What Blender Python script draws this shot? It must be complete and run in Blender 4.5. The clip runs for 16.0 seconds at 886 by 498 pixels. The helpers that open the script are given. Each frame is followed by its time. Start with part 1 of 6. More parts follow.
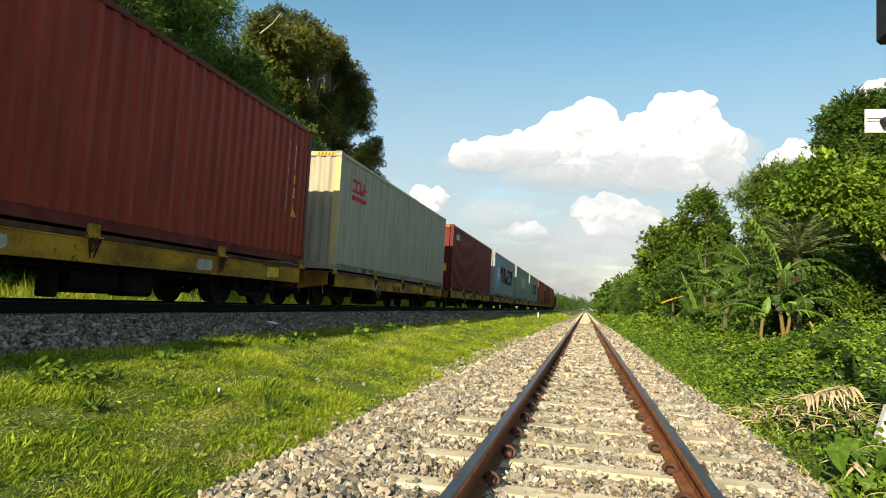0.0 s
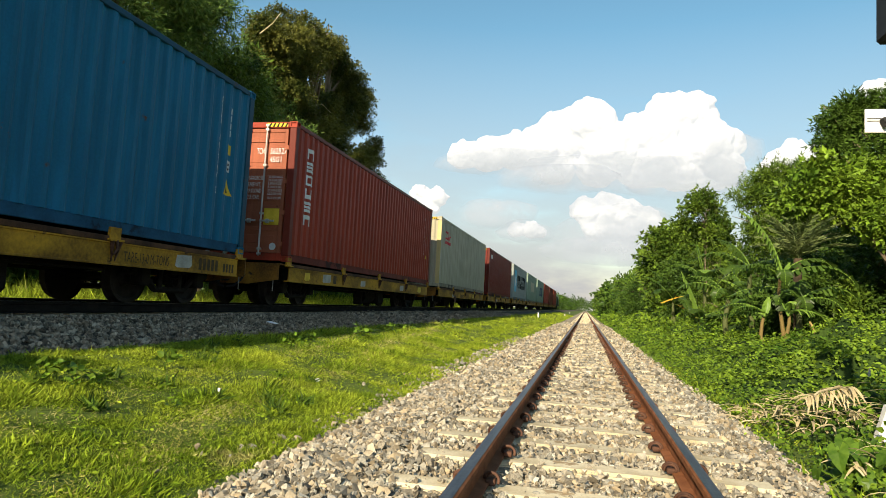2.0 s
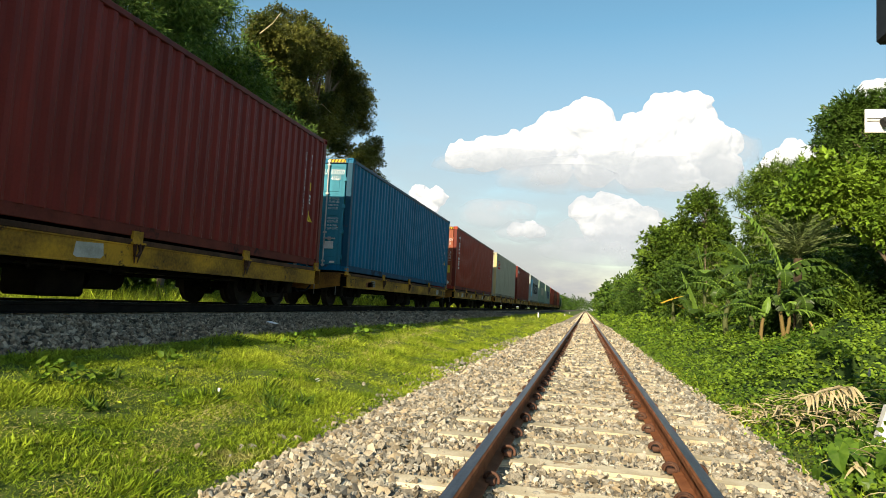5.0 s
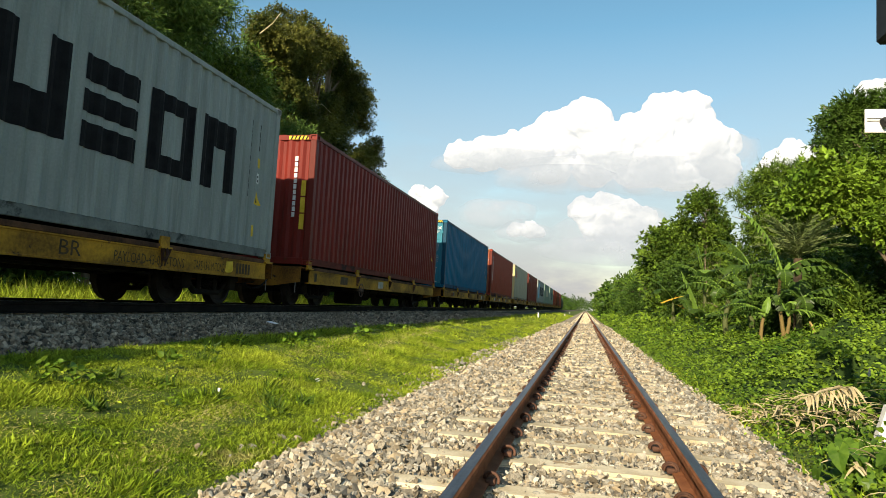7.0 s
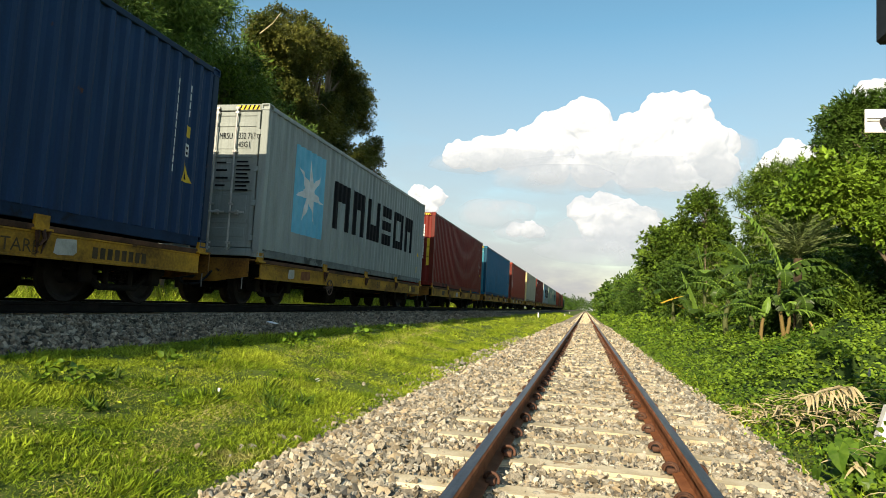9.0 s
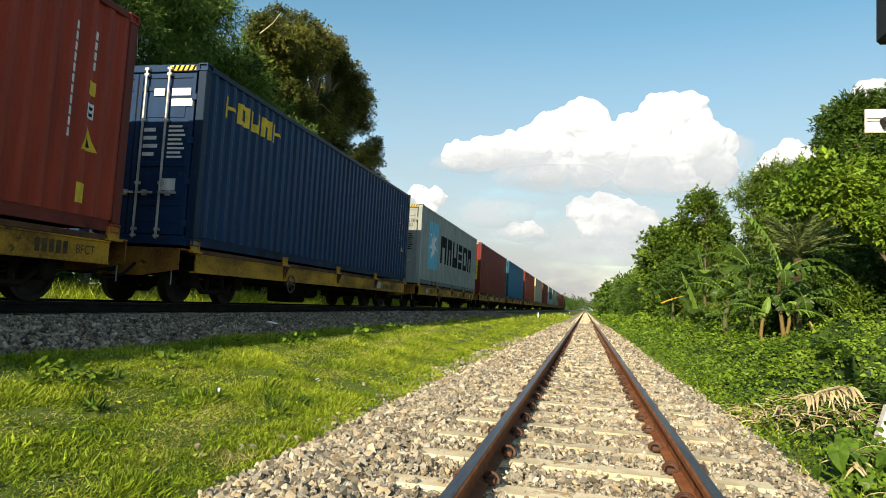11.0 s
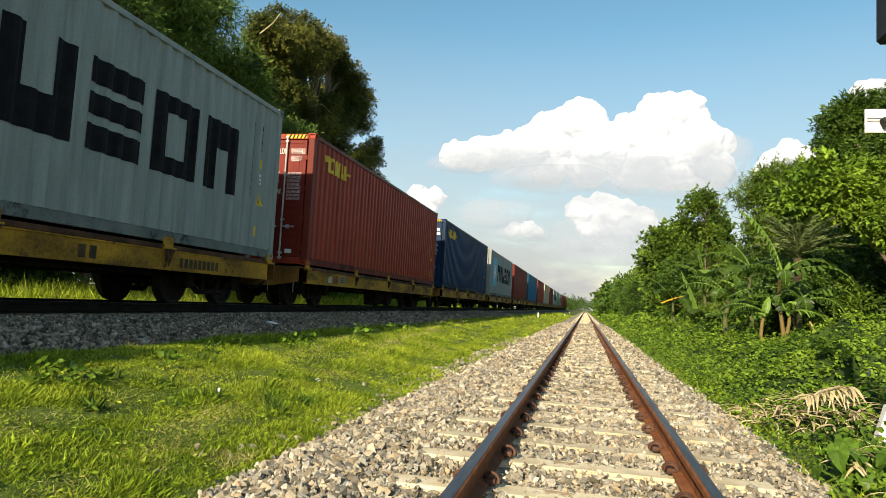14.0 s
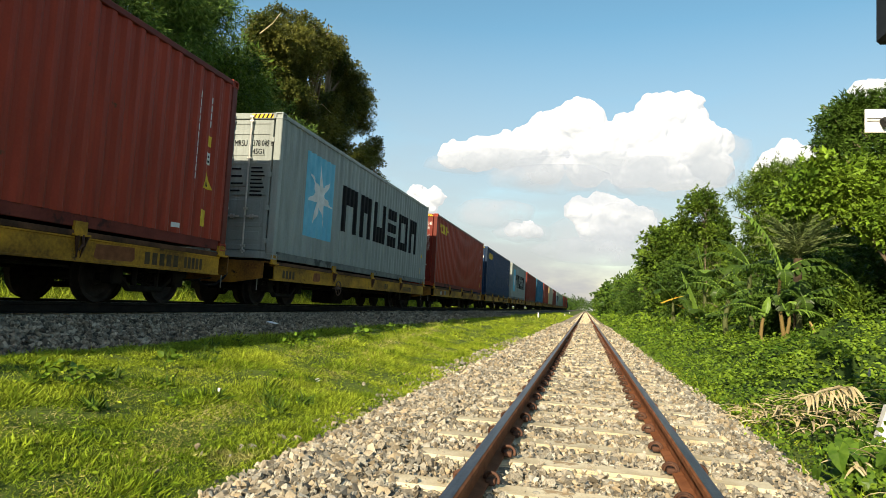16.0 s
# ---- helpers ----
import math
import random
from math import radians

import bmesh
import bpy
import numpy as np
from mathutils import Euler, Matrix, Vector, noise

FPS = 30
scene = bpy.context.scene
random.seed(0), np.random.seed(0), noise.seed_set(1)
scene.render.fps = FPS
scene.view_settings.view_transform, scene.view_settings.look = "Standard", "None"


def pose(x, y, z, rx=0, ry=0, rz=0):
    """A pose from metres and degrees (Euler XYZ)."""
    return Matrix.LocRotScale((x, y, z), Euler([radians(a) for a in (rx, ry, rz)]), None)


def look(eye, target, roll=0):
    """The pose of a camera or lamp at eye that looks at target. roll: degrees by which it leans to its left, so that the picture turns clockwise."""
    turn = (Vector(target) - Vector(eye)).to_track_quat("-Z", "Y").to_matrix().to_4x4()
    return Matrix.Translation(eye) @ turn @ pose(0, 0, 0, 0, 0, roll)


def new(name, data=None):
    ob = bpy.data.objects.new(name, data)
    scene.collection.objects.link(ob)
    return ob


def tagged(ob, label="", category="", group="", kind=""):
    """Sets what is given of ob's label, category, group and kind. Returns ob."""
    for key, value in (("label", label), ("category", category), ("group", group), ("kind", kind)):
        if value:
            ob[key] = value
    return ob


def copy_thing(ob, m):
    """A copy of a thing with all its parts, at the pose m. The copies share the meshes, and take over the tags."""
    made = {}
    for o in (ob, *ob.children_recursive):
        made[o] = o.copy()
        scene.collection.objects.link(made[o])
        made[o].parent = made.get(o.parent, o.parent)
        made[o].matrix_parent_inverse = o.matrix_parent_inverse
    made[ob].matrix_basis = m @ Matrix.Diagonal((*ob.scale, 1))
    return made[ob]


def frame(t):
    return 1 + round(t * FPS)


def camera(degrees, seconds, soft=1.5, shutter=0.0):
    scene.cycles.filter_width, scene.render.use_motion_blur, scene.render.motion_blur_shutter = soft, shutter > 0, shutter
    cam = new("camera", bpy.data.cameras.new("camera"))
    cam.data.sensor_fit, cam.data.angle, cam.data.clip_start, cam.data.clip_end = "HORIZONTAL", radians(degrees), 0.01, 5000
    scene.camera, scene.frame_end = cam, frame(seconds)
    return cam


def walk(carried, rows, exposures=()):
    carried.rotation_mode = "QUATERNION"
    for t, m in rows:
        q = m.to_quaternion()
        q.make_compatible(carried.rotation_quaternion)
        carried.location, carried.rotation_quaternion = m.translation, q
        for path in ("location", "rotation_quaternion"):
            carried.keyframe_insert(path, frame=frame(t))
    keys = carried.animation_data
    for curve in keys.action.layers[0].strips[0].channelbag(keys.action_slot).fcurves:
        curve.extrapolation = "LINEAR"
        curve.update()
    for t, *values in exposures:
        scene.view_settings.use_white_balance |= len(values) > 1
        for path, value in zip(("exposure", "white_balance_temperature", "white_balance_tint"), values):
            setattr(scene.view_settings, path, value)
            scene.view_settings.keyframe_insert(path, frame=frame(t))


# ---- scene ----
# ------------------------------------------------------------- camera
cam = camera(68.4, 16.0, soft=0.5)
EYE = (0.0, 0.0, 0.747)
AIM = (EYE[0] - 21.63, EYE[1] + 97.29, EYE[2] + 8.18)
walk(cam, [(0.0, look(EYE, AIM, 3.09)), (16.0, look(EYE, AIM, 3.09))], exposures=[(0.0, 0.61, 7400, 8), (16.0, 0.61, 7400, 8)])

# ------------------------------------------------------------- light
SUN_WAY = Vector((0.45, 2.0, -1.0)).normalized()      # the way the sunlight travels
sun = new("sun", bpy.data.lights.new("sun", "SUN"))
sun.data.energy, sun.data.angle, sun.data.color = 5.0, radians(0.53), (1.0, 0.9, 0.74)
sun.matrix_world = look((0, 0, 60), Vector((0, 0, 60)) + SUN_WAY)

world = bpy.data.worlds.new("sky")
scene.world = world
world.use_nodes = True
wn, wl = world.node_tree.nodes, world.node_tree.links
for n_ in list(wn):
    wn.remove(n_)
w_out, w_bg = wn.new("ShaderNodeOutputWorld"), wn.new("ShaderNodeBackground")
w_sky = wn.new("ShaderNodeTexSky")
w_sky.sky_type, w_sky.sun_disc = "NISHITA", False
w_sky.sun_elevation = math.asin(-SUN_WAY.z)
w_sky.sun_rotation = math.atan2(-SUN_WAY.x, -SUN_WAY.y)
w_sky.altitude, w_sky.air_density, w_sky.dust_density, w_sky.ozone_density = 0, 1.0, 0.6, 0.6
w_bg.inputs["Strength"].default_value = 0.095
# soft thin cloud low over the horizon
w_co, w_map, w_noise, w_sep = wn.new("ShaderNodeTexCoord"), wn.new("ShaderNodeMapping"), wn.new("ShaderNodeTexNoise"), wn.new("ShaderNodeSeparateXYZ")
w_map.inputs["Scale"].default_value = (1, 1, 3.2)
w_noise.inputs["Scale"].default_value, w_noise.inputs["Detail"].default_value, w_noise.inputs["Roughness"].default_value = 4.2, 6, 0.55
wl.new(w_co.outputs["Generated"], w_map.inputs["Vector"])
wl.new(w_map.outputs[0], w_noise.inputs["Vector"])
wl.new(w_co.outputs["Generated"], w_sep.inputs[0])
w_low, w_soft, w_mul, w_mix = wn.new("ShaderNodeMapRange"), wn.new("ShaderNodeMapRange"), wn.new("ShaderNodeMath"), wn.new("ShaderNodeMix")
w_low.inputs["From Min"].default_value, w_low.inputs["From Max"].default_value, w_low.inputs["To Min"].default_value, w_low.inputs["To Max"].default_value = 0.03, 0.40, 1.0, 0.0
w_soft.interpolation_type = "SMOOTHSTEP"
w_soft.inputs["From Min"].default_value, w_soft.inputs["From Max"].default_value = 0.02, 0.54
w_mul.operation = "MULTIPLY"
wl.new(w_sep.outputs["Z"], w_low.inputs["Value"])
wl.new(w_noise.outputs["Fac"], w_soft.inputs["Value"])
wl.new(w_low.outputs[0], w_mul.inputs[0])
wl.new(w_soft.outputs[0], w_mul.inputs[1])
w_mix.data_type = "RGBA"
w_mix.inputs["B"].default_value = (3.5, 3.72, 4.35, 1)
wl.new(w_mul.outputs[0], w_mix.inputs["Factor"])
w_hue = wn.new("ShaderNodeHueSaturation")
w_hue.inputs["Hue"].default_value, w_hue.inputs["Saturation"].default_value, w_hue.inputs["Value"].default_value = 0.487, 1.27, 1.28
wl.new(w_sky.outputs[0], w_hue.inputs["Color"])
wl.new(w_hue.outputs[0], w_mix.inputs["A"])
wl.new(w_mix.outputs["Result"], w_bg.inputs["Color"])
wl.new(w_bg.outputs[0], w_out.inputs["Surface"])


# ------------------------------------------------------------- materials
def surface(name, a, b, scale=4.0, rough=0.7, metal=0.0, bump=0.2, fine=60.0, stretch=(1, 1, 1), spots=None, spot_scale=3.0, spot_at=0.62,
            per_object=0.0, per_island=0.0, tint=None, gloss=0.2, through_light=0.0, streaks=None):
    """A material of two mixed tones, with fine grain, optional spots of a third tone, and a change of tone from piece to piece."""
    m = bpy.data.materials.new(name)
    m.use_nodes = True
    n, l = m.node_tree.nodes, m.node_tree.links
    bsdf = n["Principled BSDF"]
    coord, mapping = n.new("ShaderNodeTexCoord"), n.new("ShaderNodeMapping")
    mapping.inputs["Scale"].default_value = stretch
    l.new(coord.outputs["Object"], mapping.inputs["Vector"])
    big, small = n.new("ShaderNodeTexNoise"), n.new("ShaderNodeTexNoise")
    big.inputs["Scale"].default_value, big.inputs["Detail"].default_value = scale, 5
    small.inputs["Scale"].default_value, small.inputs["Detail"].default_value = fine, 3
    l.new(mapping.outputs[0], big.inputs["Vector"])
    l.new(coord.outputs["Object"], small.inputs["Vector"])
    ramp = n.new("ShaderNodeMapRange")
    ramp.inputs["From Min"].default_value, ramp.inputs["From Max"].default_value = 0.32, 0.68
    add = n.new("ShaderNodeMath")
    add.operation = "MULTIPLY_ADD"
    add.inputs[1].default_value, add.inputs[2].default_value = 0.35, -0.17
    l.new(small.outputs["Fac"], add.inputs[0])
    both = n.new("ShaderNodeMath")
    both.operation = "ADD"
    l.new(big.outputs["Fac"], both.inputs[0])
    l.new(add.outputs[0], both.inputs[1])
    l.new(both.outputs[0], ramp.inputs["Value"])
    mix = n.new("ShaderNodeMix")
    mix.data_type = "RGBA"
    mix.inputs["A"].default_value, mix.inputs["B"].default_value = (*a, 1), (*b, 1)
    l.new(ramp.outputs[0], mix.inputs["Factor"])
    colour = mix.outputs["Result"]
    if spots:
        sp, st = n.new("ShaderNodeTexNoise"), n.new("ShaderNodeMapRange")
        sp.inputs["Scale"].default_value, sp.inputs["Detail"].default_value, sp.inputs["Roughness"].default_value = spot_scale, 8, 0.7
        l.new(coord.outputs["Object"], sp.inputs["Vector"])
        st.inputs["From Min"].default_value, st.inputs["From Max"].default_value = spot_at, spot_at + 0.05
        l.new(sp.outputs["Fac"], st.inputs["Value"])
        m2 = n.new("ShaderNodeMix")
        m2.data_type = "RGBA"
        m2.inputs["B"].default_value = (*spots, 1)
        l.new(st.outputs[0], m2.inputs["Factor"])
        l.new(colour, m2.inputs["A"])
        colour = m2.outputs["Result"]
    if streaks:              # grime that has run down in thin lines
        run, sn, sr, m4 = n.new("ShaderNodeMapping"), n.new("ShaderNodeTexNoise"), n.new("ShaderNodeMapRange"), n.new("ShaderNodeMix")
        run.inputs["Scale"].default_value = (9, 9, 0.5)
        sn.inputs["Scale"].default_value, sn.inputs["Detail"].default_value, sn.inputs["Roughness"].default_value = 1.0, 6, 0.65
        sr.inputs["From Min"].default_value, sr.inputs["From Max"].default_value, sr.inputs["To Max"].default_value = 0.52, 0.72, 0.7
        l.new(coord.outputs["Object"], run.inputs["Vector"])
        l.new(run.outputs[0], sn.inputs["Vector"])
        l.new(sn.outputs["Fac"], sr.inputs["Value"])
        m4.data_type = "RGBA"
        m4.inputs["B"].default_value = (*streaks, 1)
        l.new(sr.outputs[0], m4.inputs["Factor"])
        l.new(colour, m4.inputs["A"])
        colour = m4.outputs["Result"]
    if tint:                 # some pieces are of another colour
        info, mr, m3 = n.new("ShaderNodeNewGeometry"), n.new("ShaderNodeMapRange"), n.new("ShaderNodeMix")
        mr.inputs["From Min"].default_value, mr.inputs["From Max"].default_value, mr.inputs["To Max"].default_value = 0.3, 1.0, 0.85
        far = n.new("ShaderNodeMath")
        far.operation, far.inputs[1].default_value = "MULTIPLY", 7.31
        part_of = n.new("ShaderNodeMath")
        part_of.operation = "FRACT"
        l.new(info.outputs["Random Per Island"], far.inputs[0])
        l.new(far.outputs[0], part_of.inputs[0])
        l.new(part_of.outputs[0], mr.inputs["Value"])
        m3.data_type = "RGBA"
        m3.inputs["B"].default_value = (*tint, 1)
        l.new(mr.outputs[0], m3.inputs["Factor"])
        l.new(colour, m3.inputs["A"])
        colour = m3.outputs["Result"]
    for amount, node, out in ((per_object, "ShaderNodeObjectInfo", "Random"), (per_island, "ShaderNodeNewGeometry", "Random Per Island")):
        if amount:
            info, mr, hsv = n.new(node), n.new("ShaderNodeMapRange"), n.new("ShaderNodeHueSaturation")
            mr.inputs["To Min"].default_value, mr.inputs["To Max"].default_value = 1 - amount, 1 + amount
            l.new(info.outputs[out], mr.inputs["Value"])
            l.new(mr.outputs[0], hsv.inputs["Value"])
            l.new(colour, hsv.inputs["Color"])
            colour = hsv.outputs["Color"]
    l.new(colour, bsdf.inputs["Base Color"])
    bsdf.inputs["Roughness"].default_value, bsdf.inputs["Metallic"].default_value = rough, metal
    bsdf.inputs["Specular IOR Level"].default_value = gloss
    if bump:
        bp = n.new("ShaderNodeBump")
        bp.inputs["Strength"].default_value, bp.inputs["Distance"].default_value = bump, 0.01
        l.new(both.outputs[0], bp.inputs["Height"])
        l.new(bp.outputs[0], bsdf.inputs["Normal"])
    if through_light:
        tr, ms, out = n.new("ShaderNodeBsdfTranslucent"), n.new("ShaderNodeMixShader"), n["Material Output"]
        l.new(colour, tr.inputs["Color"])
        ms.inputs["Fac"].default_value = through_light
        l.new(bsdf.outputs[0], ms.inputs[1])
        l.new(tr.outputs[0], ms.inputs[2])
        l.new(ms.outputs[0], out.inputs["Surface"])
    return m


def paint(name, c, fade=1.25, rust=(0.10, 0.045, 0.02), at=0.66, rough=0.5):
    """Weathered paint on steel: streaks that run down, and rust spots."""
    lo = tuple(min(1, k * 0.86) for k in c)
    hi = tuple(min(1, k * fade) for k in c)
    return surface(name, lo, hi, scale=1.6, rough=rough, bump=0.05, fine=35, stretch=(1, 2.2, 0.35), spots=rust, spot_scale=2.4, spot_at=at, gloss=0.15, streaks=tuple(0.62 * k + 0.004 for k in c))


BALLAST = surface("ballast_stone", (0.155, 0.148, 0.128), (0.50, 0.468, 0.385), 9, 0.9, bump=0.5, fine=80, per_object=0.3, per_island=0.55, tint=(0.40, 0.31, 0.19))
BALLAST_BED = surface("ballast_bed", (0.11, 0.092, 0.066), (0.42, 0.36, 0.26), 22, 0.95, bump=0.9, fine=45)
# darker than BALLAST_BED: shade in the crevices between stones is in this colour
BALLAST_BED_DARK = surface("ballast_bed_gap_shade", (0.045, 0.038, 0.028), (0.14, 0.12, 0.09), 22, 0.95, bump=0.9, fine=45)
BALLAST_GREY = surface("grey_ballast_stone", (0.07, 0.058, 0.042), (0.40, 0.34, 0.25), 9, 0.9, bump=0.5, fine=80, per_island=0.4)
SOIL = surface("ground_soil", (0.045, 0.078, 0.012), (0.12, 0.16, 0.03), 1.3, 0.95, bump=0.8, fine=25, spots=(0.17, 0.13, 0.07), spot_scale=0.6, spot_at=0.6)
CONCRETE = surface("sleeper_concrete", (0.42, 0.34, 0.21), (0.68, 0.60, 0.43), 5, 0.9, bump=0.4, fine=70, spots=(0.33, 0.24, 0.14), spot_scale=3, spot_at=0.6, per_object=0.15)
RUST = surface("rail_rust", (0.16, 0.055, 0.022), (0.27, 0.105, 0.045), 8, 0.85, 0.2, bump=0.4, fine=90)
RAIL_TOP = surface("worn_rail_steel", (0.05, 0.054, 0.065), (0.15, 0.15, 0.155), 5, 0.42, 0.9, bump=0.05, fine=40, stretch=(6, 0.3, 1))
CLIP = surface("rusty_clip", (0.06, 0.03, 0.022), (0.14, 0.07, 0.045), 14, 0.8, 0.2, bump=0.4, fine=90, per_object=0.3)
DARK_IRON = surface("grimy_and_shaded_iron", (0.008, 0.007, 0.006), (0.024, 0.02, 0.016), 5, 0.85, 0.2, bump=0.3, fine=50)
WHEEL_STEEL = surface("wheel_steel", (0.018, 0.015, 0.013), (0.04, 0.034, 0.03), 6, 0.7, 0.3, bump=0.2, fine=50)
WAGON_YELLOW = surface("wagon_yellow", (0.15, 0.075, 0.013), (0.56, 0.29, 0.027), 1.9, 0.75, bump=0.2, fine=26, stretch=(1, 0.55, 1.1), spots=(0.055, 0.028, 0.016), spot_scale=2.6, spot_at=0.60)
WHITE_PAINT = surface("white_lettering", (0.62, 0.62, 0.60), (0.80, 0.80, 0.78), 6, 0.6, bump=0.05)
BLACK_PAINT = surface("black_lettering", (0.006, 0.006, 0.007), (0.014, 0.014, 0.015), 6, 0.7, bump=0.05, gloss=0.1)
YELLOW_PAINT = surface("yellow_marking", (0.62, 0.40, 0.03), (0.8, 0.55, 0.06), 6, 0.6, bump=0.05)
RED_PAINT = surface("red_marking", (0.50, 0.03, 0.04), (0.62, 0.05, 0.06), 6, 0.6, bump=0.05)
SKY_PAINT = surface("pale_blue_panel", (0.10, 0.40, 0.56), (0.16, 0.50, 0.66), 3, 0.55, bump=0.05)
GALVANISED = surface("galvanised_steel", (0.38, 0.37, 0.35), (0.58, 0.57, 0.54), 6, 0.5, 0.5, bump=0.1, fine=60)
FADED_PAINT = surface("faded_stencil", (0.035, 0.025, 0.012), (0.10, 0.06, 0.025), 8, 0.7, bump=0.05)
PLATE_WHITE = surface("chalky_patch", (0.33, 0.31, 0.26), (0.52, 0.50, 0.44), 5, 0.8, bump=0.05)

PAINTS = {
    "red": paint("oxide_red_paint", (0.30, 0.042, 0.022)), "wine": paint("wine_red_paint", (0.17, 0.021, 0.015)), "blue": paint("bright_blue_paint", (0.0008, 0.122, 0.23)),
    "navy": paint("navy_blue_paint", (0.008, 0.034, 0.09)), "grey": paint("pale_grey_paint", (0.265, 0.296, 0.28), 1.2, at=0.72), "cream": paint("cream_white_paint", (0.41, 0.38, 0.28), 1.15, at=0.70),
    "green": paint("pale_green_paint", (0.20, 0.27, 0.21), 1.15, at=0.72), "brown": paint("brown_red_paint", (0.13, 0.024, 0.015)),
    "loco": paint("dark_green_paint", (0.02, 0.05, 0.03)), }
GRIMY = {k: surface("grimy_" + k + "_rail", tuple(0.6 * c for c in m), tuple(1.15 * c for c in m), 2.5, 0.8, bump=0.15, fine=30, spots=tuple(0.22 * c + 0.006 for c in m), spot_scale=1.4, spot_at=0.55)
         for k, m in (("red", (0.17, 0.035, 0.025)), ("wine", (0.15, 0.03, 0.02)), ("brown", (0.12, 0.03, 0.02)), ("blue", (0.01, 0.08, 0.16)), ("navy", (0.01, 0.03, 0.07)), ("grey", (0.17, 0.19, 0.18)), ("cream", (0.28, 0.25, 0.18)), ("green", (0.14, 0.18, 0.14)))}
WORN = {k: paint("scuffed_" + k, c, 1.2, at=0.6) for k, c in (("red", (0.14, 0.024, 0.015)), ("wine", (0.12, 0.02, 0.014)), ("brown", (0.085, 0.018, 0.012)), ("blue", (0.004, 0.055, 0.10)), ("navy", (0.006, 0.022, 0.05)))}


# ------------------------------------------------------------- mesh tools
class Geo:
    """Vertices and faces gathered piece by piece."""

    def __init__(self):
        self.v, self.f = [], []

    def add(self, v, f):
        k = len(self.v)
        self.v += [tuple(p) for p in v]
        self.f += [tuple(i + k for i in q) for q in f]
        return self

    def box(self, x0, x1, y0, y1, z0, z1, c=0.0):
        """A box; c: the chamfer of its twelve edges."""
        if c <= 0:
            return self.add([(x, y, z) for z in (z0, z1) for x, y in ((x0, y0), (x1, y0), (x1, y1), (x0, y1))],
                            [(3, 2, 1, 0), (4, 5, 6, 7), (0, 1, 5, 4), (1, 2, 6, 5), (2, 3, 7, 6), (3, 0, 4, 7)])
        c = min(c, 0.45 * min(x1 - x0, y1 - y0, z1 - z0))
        bm = bmesh.new()
        bmesh.ops.create_cube(bm, size=1)
        for w in bm.verts:
            w.co = ((x0 + x1) / 2 + w.co.x * (x1 - x0), (y0 + y1) / 2 + w.co.y * (y1 - y0), (z0 + z1) / 2 + w.co.z * (z1 - z0))
        bmesh.ops.bevel(bm, geom=bm.edges[:], offset=c, segments=1, affect="EDGES")
        return self.take(bm)

    def take(self, bm):
        bm.verts.index_update()
        self.add([w.co[:] for w in bm.verts], [[w.index for w in q.verts] for q in bm.faces])
        bm.free()
        return self

    def tube(self, points, r, sides=8, closed=False, caps=True):
        """A round bar along points; r: a radius or one for each point."""
        pts = [Vector(p) for p in points]
        n = len(pts)
        rad = r if isinstance(r, (list, tuple)) else [r] * n
        k = len(self.v)
        side = None
        for i, p in enumerate(pts):
            t = (pts[(i + 1) % n] - pts[i - 1]) if closed else (pts[min(i + 1, n - 1)] - pts[max(i - 1, 0)])
            t = t.normalized() if t.length > 0 else Vector((0, 0, 1))
            side = side or (t.orthogonal())
            side = (side - t * side.dot(t))
            side = side.normalized() if side.length > 1e-6 else t.orthogonal().normalized()
            up = t.cross(side)
            self.v += [tuple(p + (side * math.cos(a) + up * math.sin(a)) * rad[i]) for a in (2 * math.pi * j / sides for j in range(sides))]
        for i in range(n if closed else n - 1):
            a, b = k + i * sides, k + ((i + 1) % n) * sides
            self.f += [(a + j, a + (j + 1) % sides, b + (j + 1) % sides, b + j) for j in range(sides)]
        if caps and not closed:
            self.f += [tuple(k + j for j in reversed(range(sides))), tuple(k + (n - 1) * sides + j for j in range(sides))]
        return self

    def prism(self, outline, y0, y1):
        """An outline of (x, z), counter-clockwise seen from -y, drawn from y0 to y1."""
        n = len(outline)
        return self.add([(x, y, z) for y in (y0, y1) for x, z in outline],
                        [tuple(range(n)), tuple(reversed(range(n, 2 * n)))] + [((i + 1) % n, i, n + i, n + (i + 1) % n) for i in range(n)])

    def lathe(self, outline, sides=24):
        """An outline of (x, radius) turned about the x axis."""
        n = len(outline)
        v = [(x, r * math.cos(a), r * math.sin(a)) for a in (2 * math.pi * j / sides for j in range(sides)) for x, r in outline]
        return self.add(v, [(j * n + i, j * n + (i + 1) % n, ((j + 1) % sides) * n + (i + 1) % n, ((j + 1) % sides) * n + i) for j in range(sides) for i in range(n)])

    def mesh(self, name, smooth=False):
        me = bpy.data.meshes.new(name)
        me.from_pydata(self.v, [], self.f)
        if smooth:
            me.shade_smooth()
        return me


def fast_mesh(name, v, f, material, smooth=False):
    """A mesh from arrays: vertices (n, 3), faces (m, 3 or 4)."""
    me = bpy.data.meshes.new(name)
    v, f = np.ascontiguousarray(v, np.float32), np.ascontiguousarray(f, np.int32)
    k = f.shape[1]
    me.vertices.add(len(v))
    me.vertices.foreach_set("co", v.ravel())
    me.loops.add(f.size)
    me.loops.foreach_set("vertex_index", f.ravel())
    me.polygons.add(len(f))
    me.polygons.foreach_set("loop_start", np.arange(0, f.size, k, dtype=np.int32))
    me.update(calc_edges=True)
    me.validate()
    if not smooth:
        me.shade_flat()
    me.materials.append(material)
    return me


def thing(name, label, category, group="", kind="", at=None):
    ob = tagged(new(name), label, category, group, kind)
    if at is not None:
        ob.matrix_world = at
    return ob


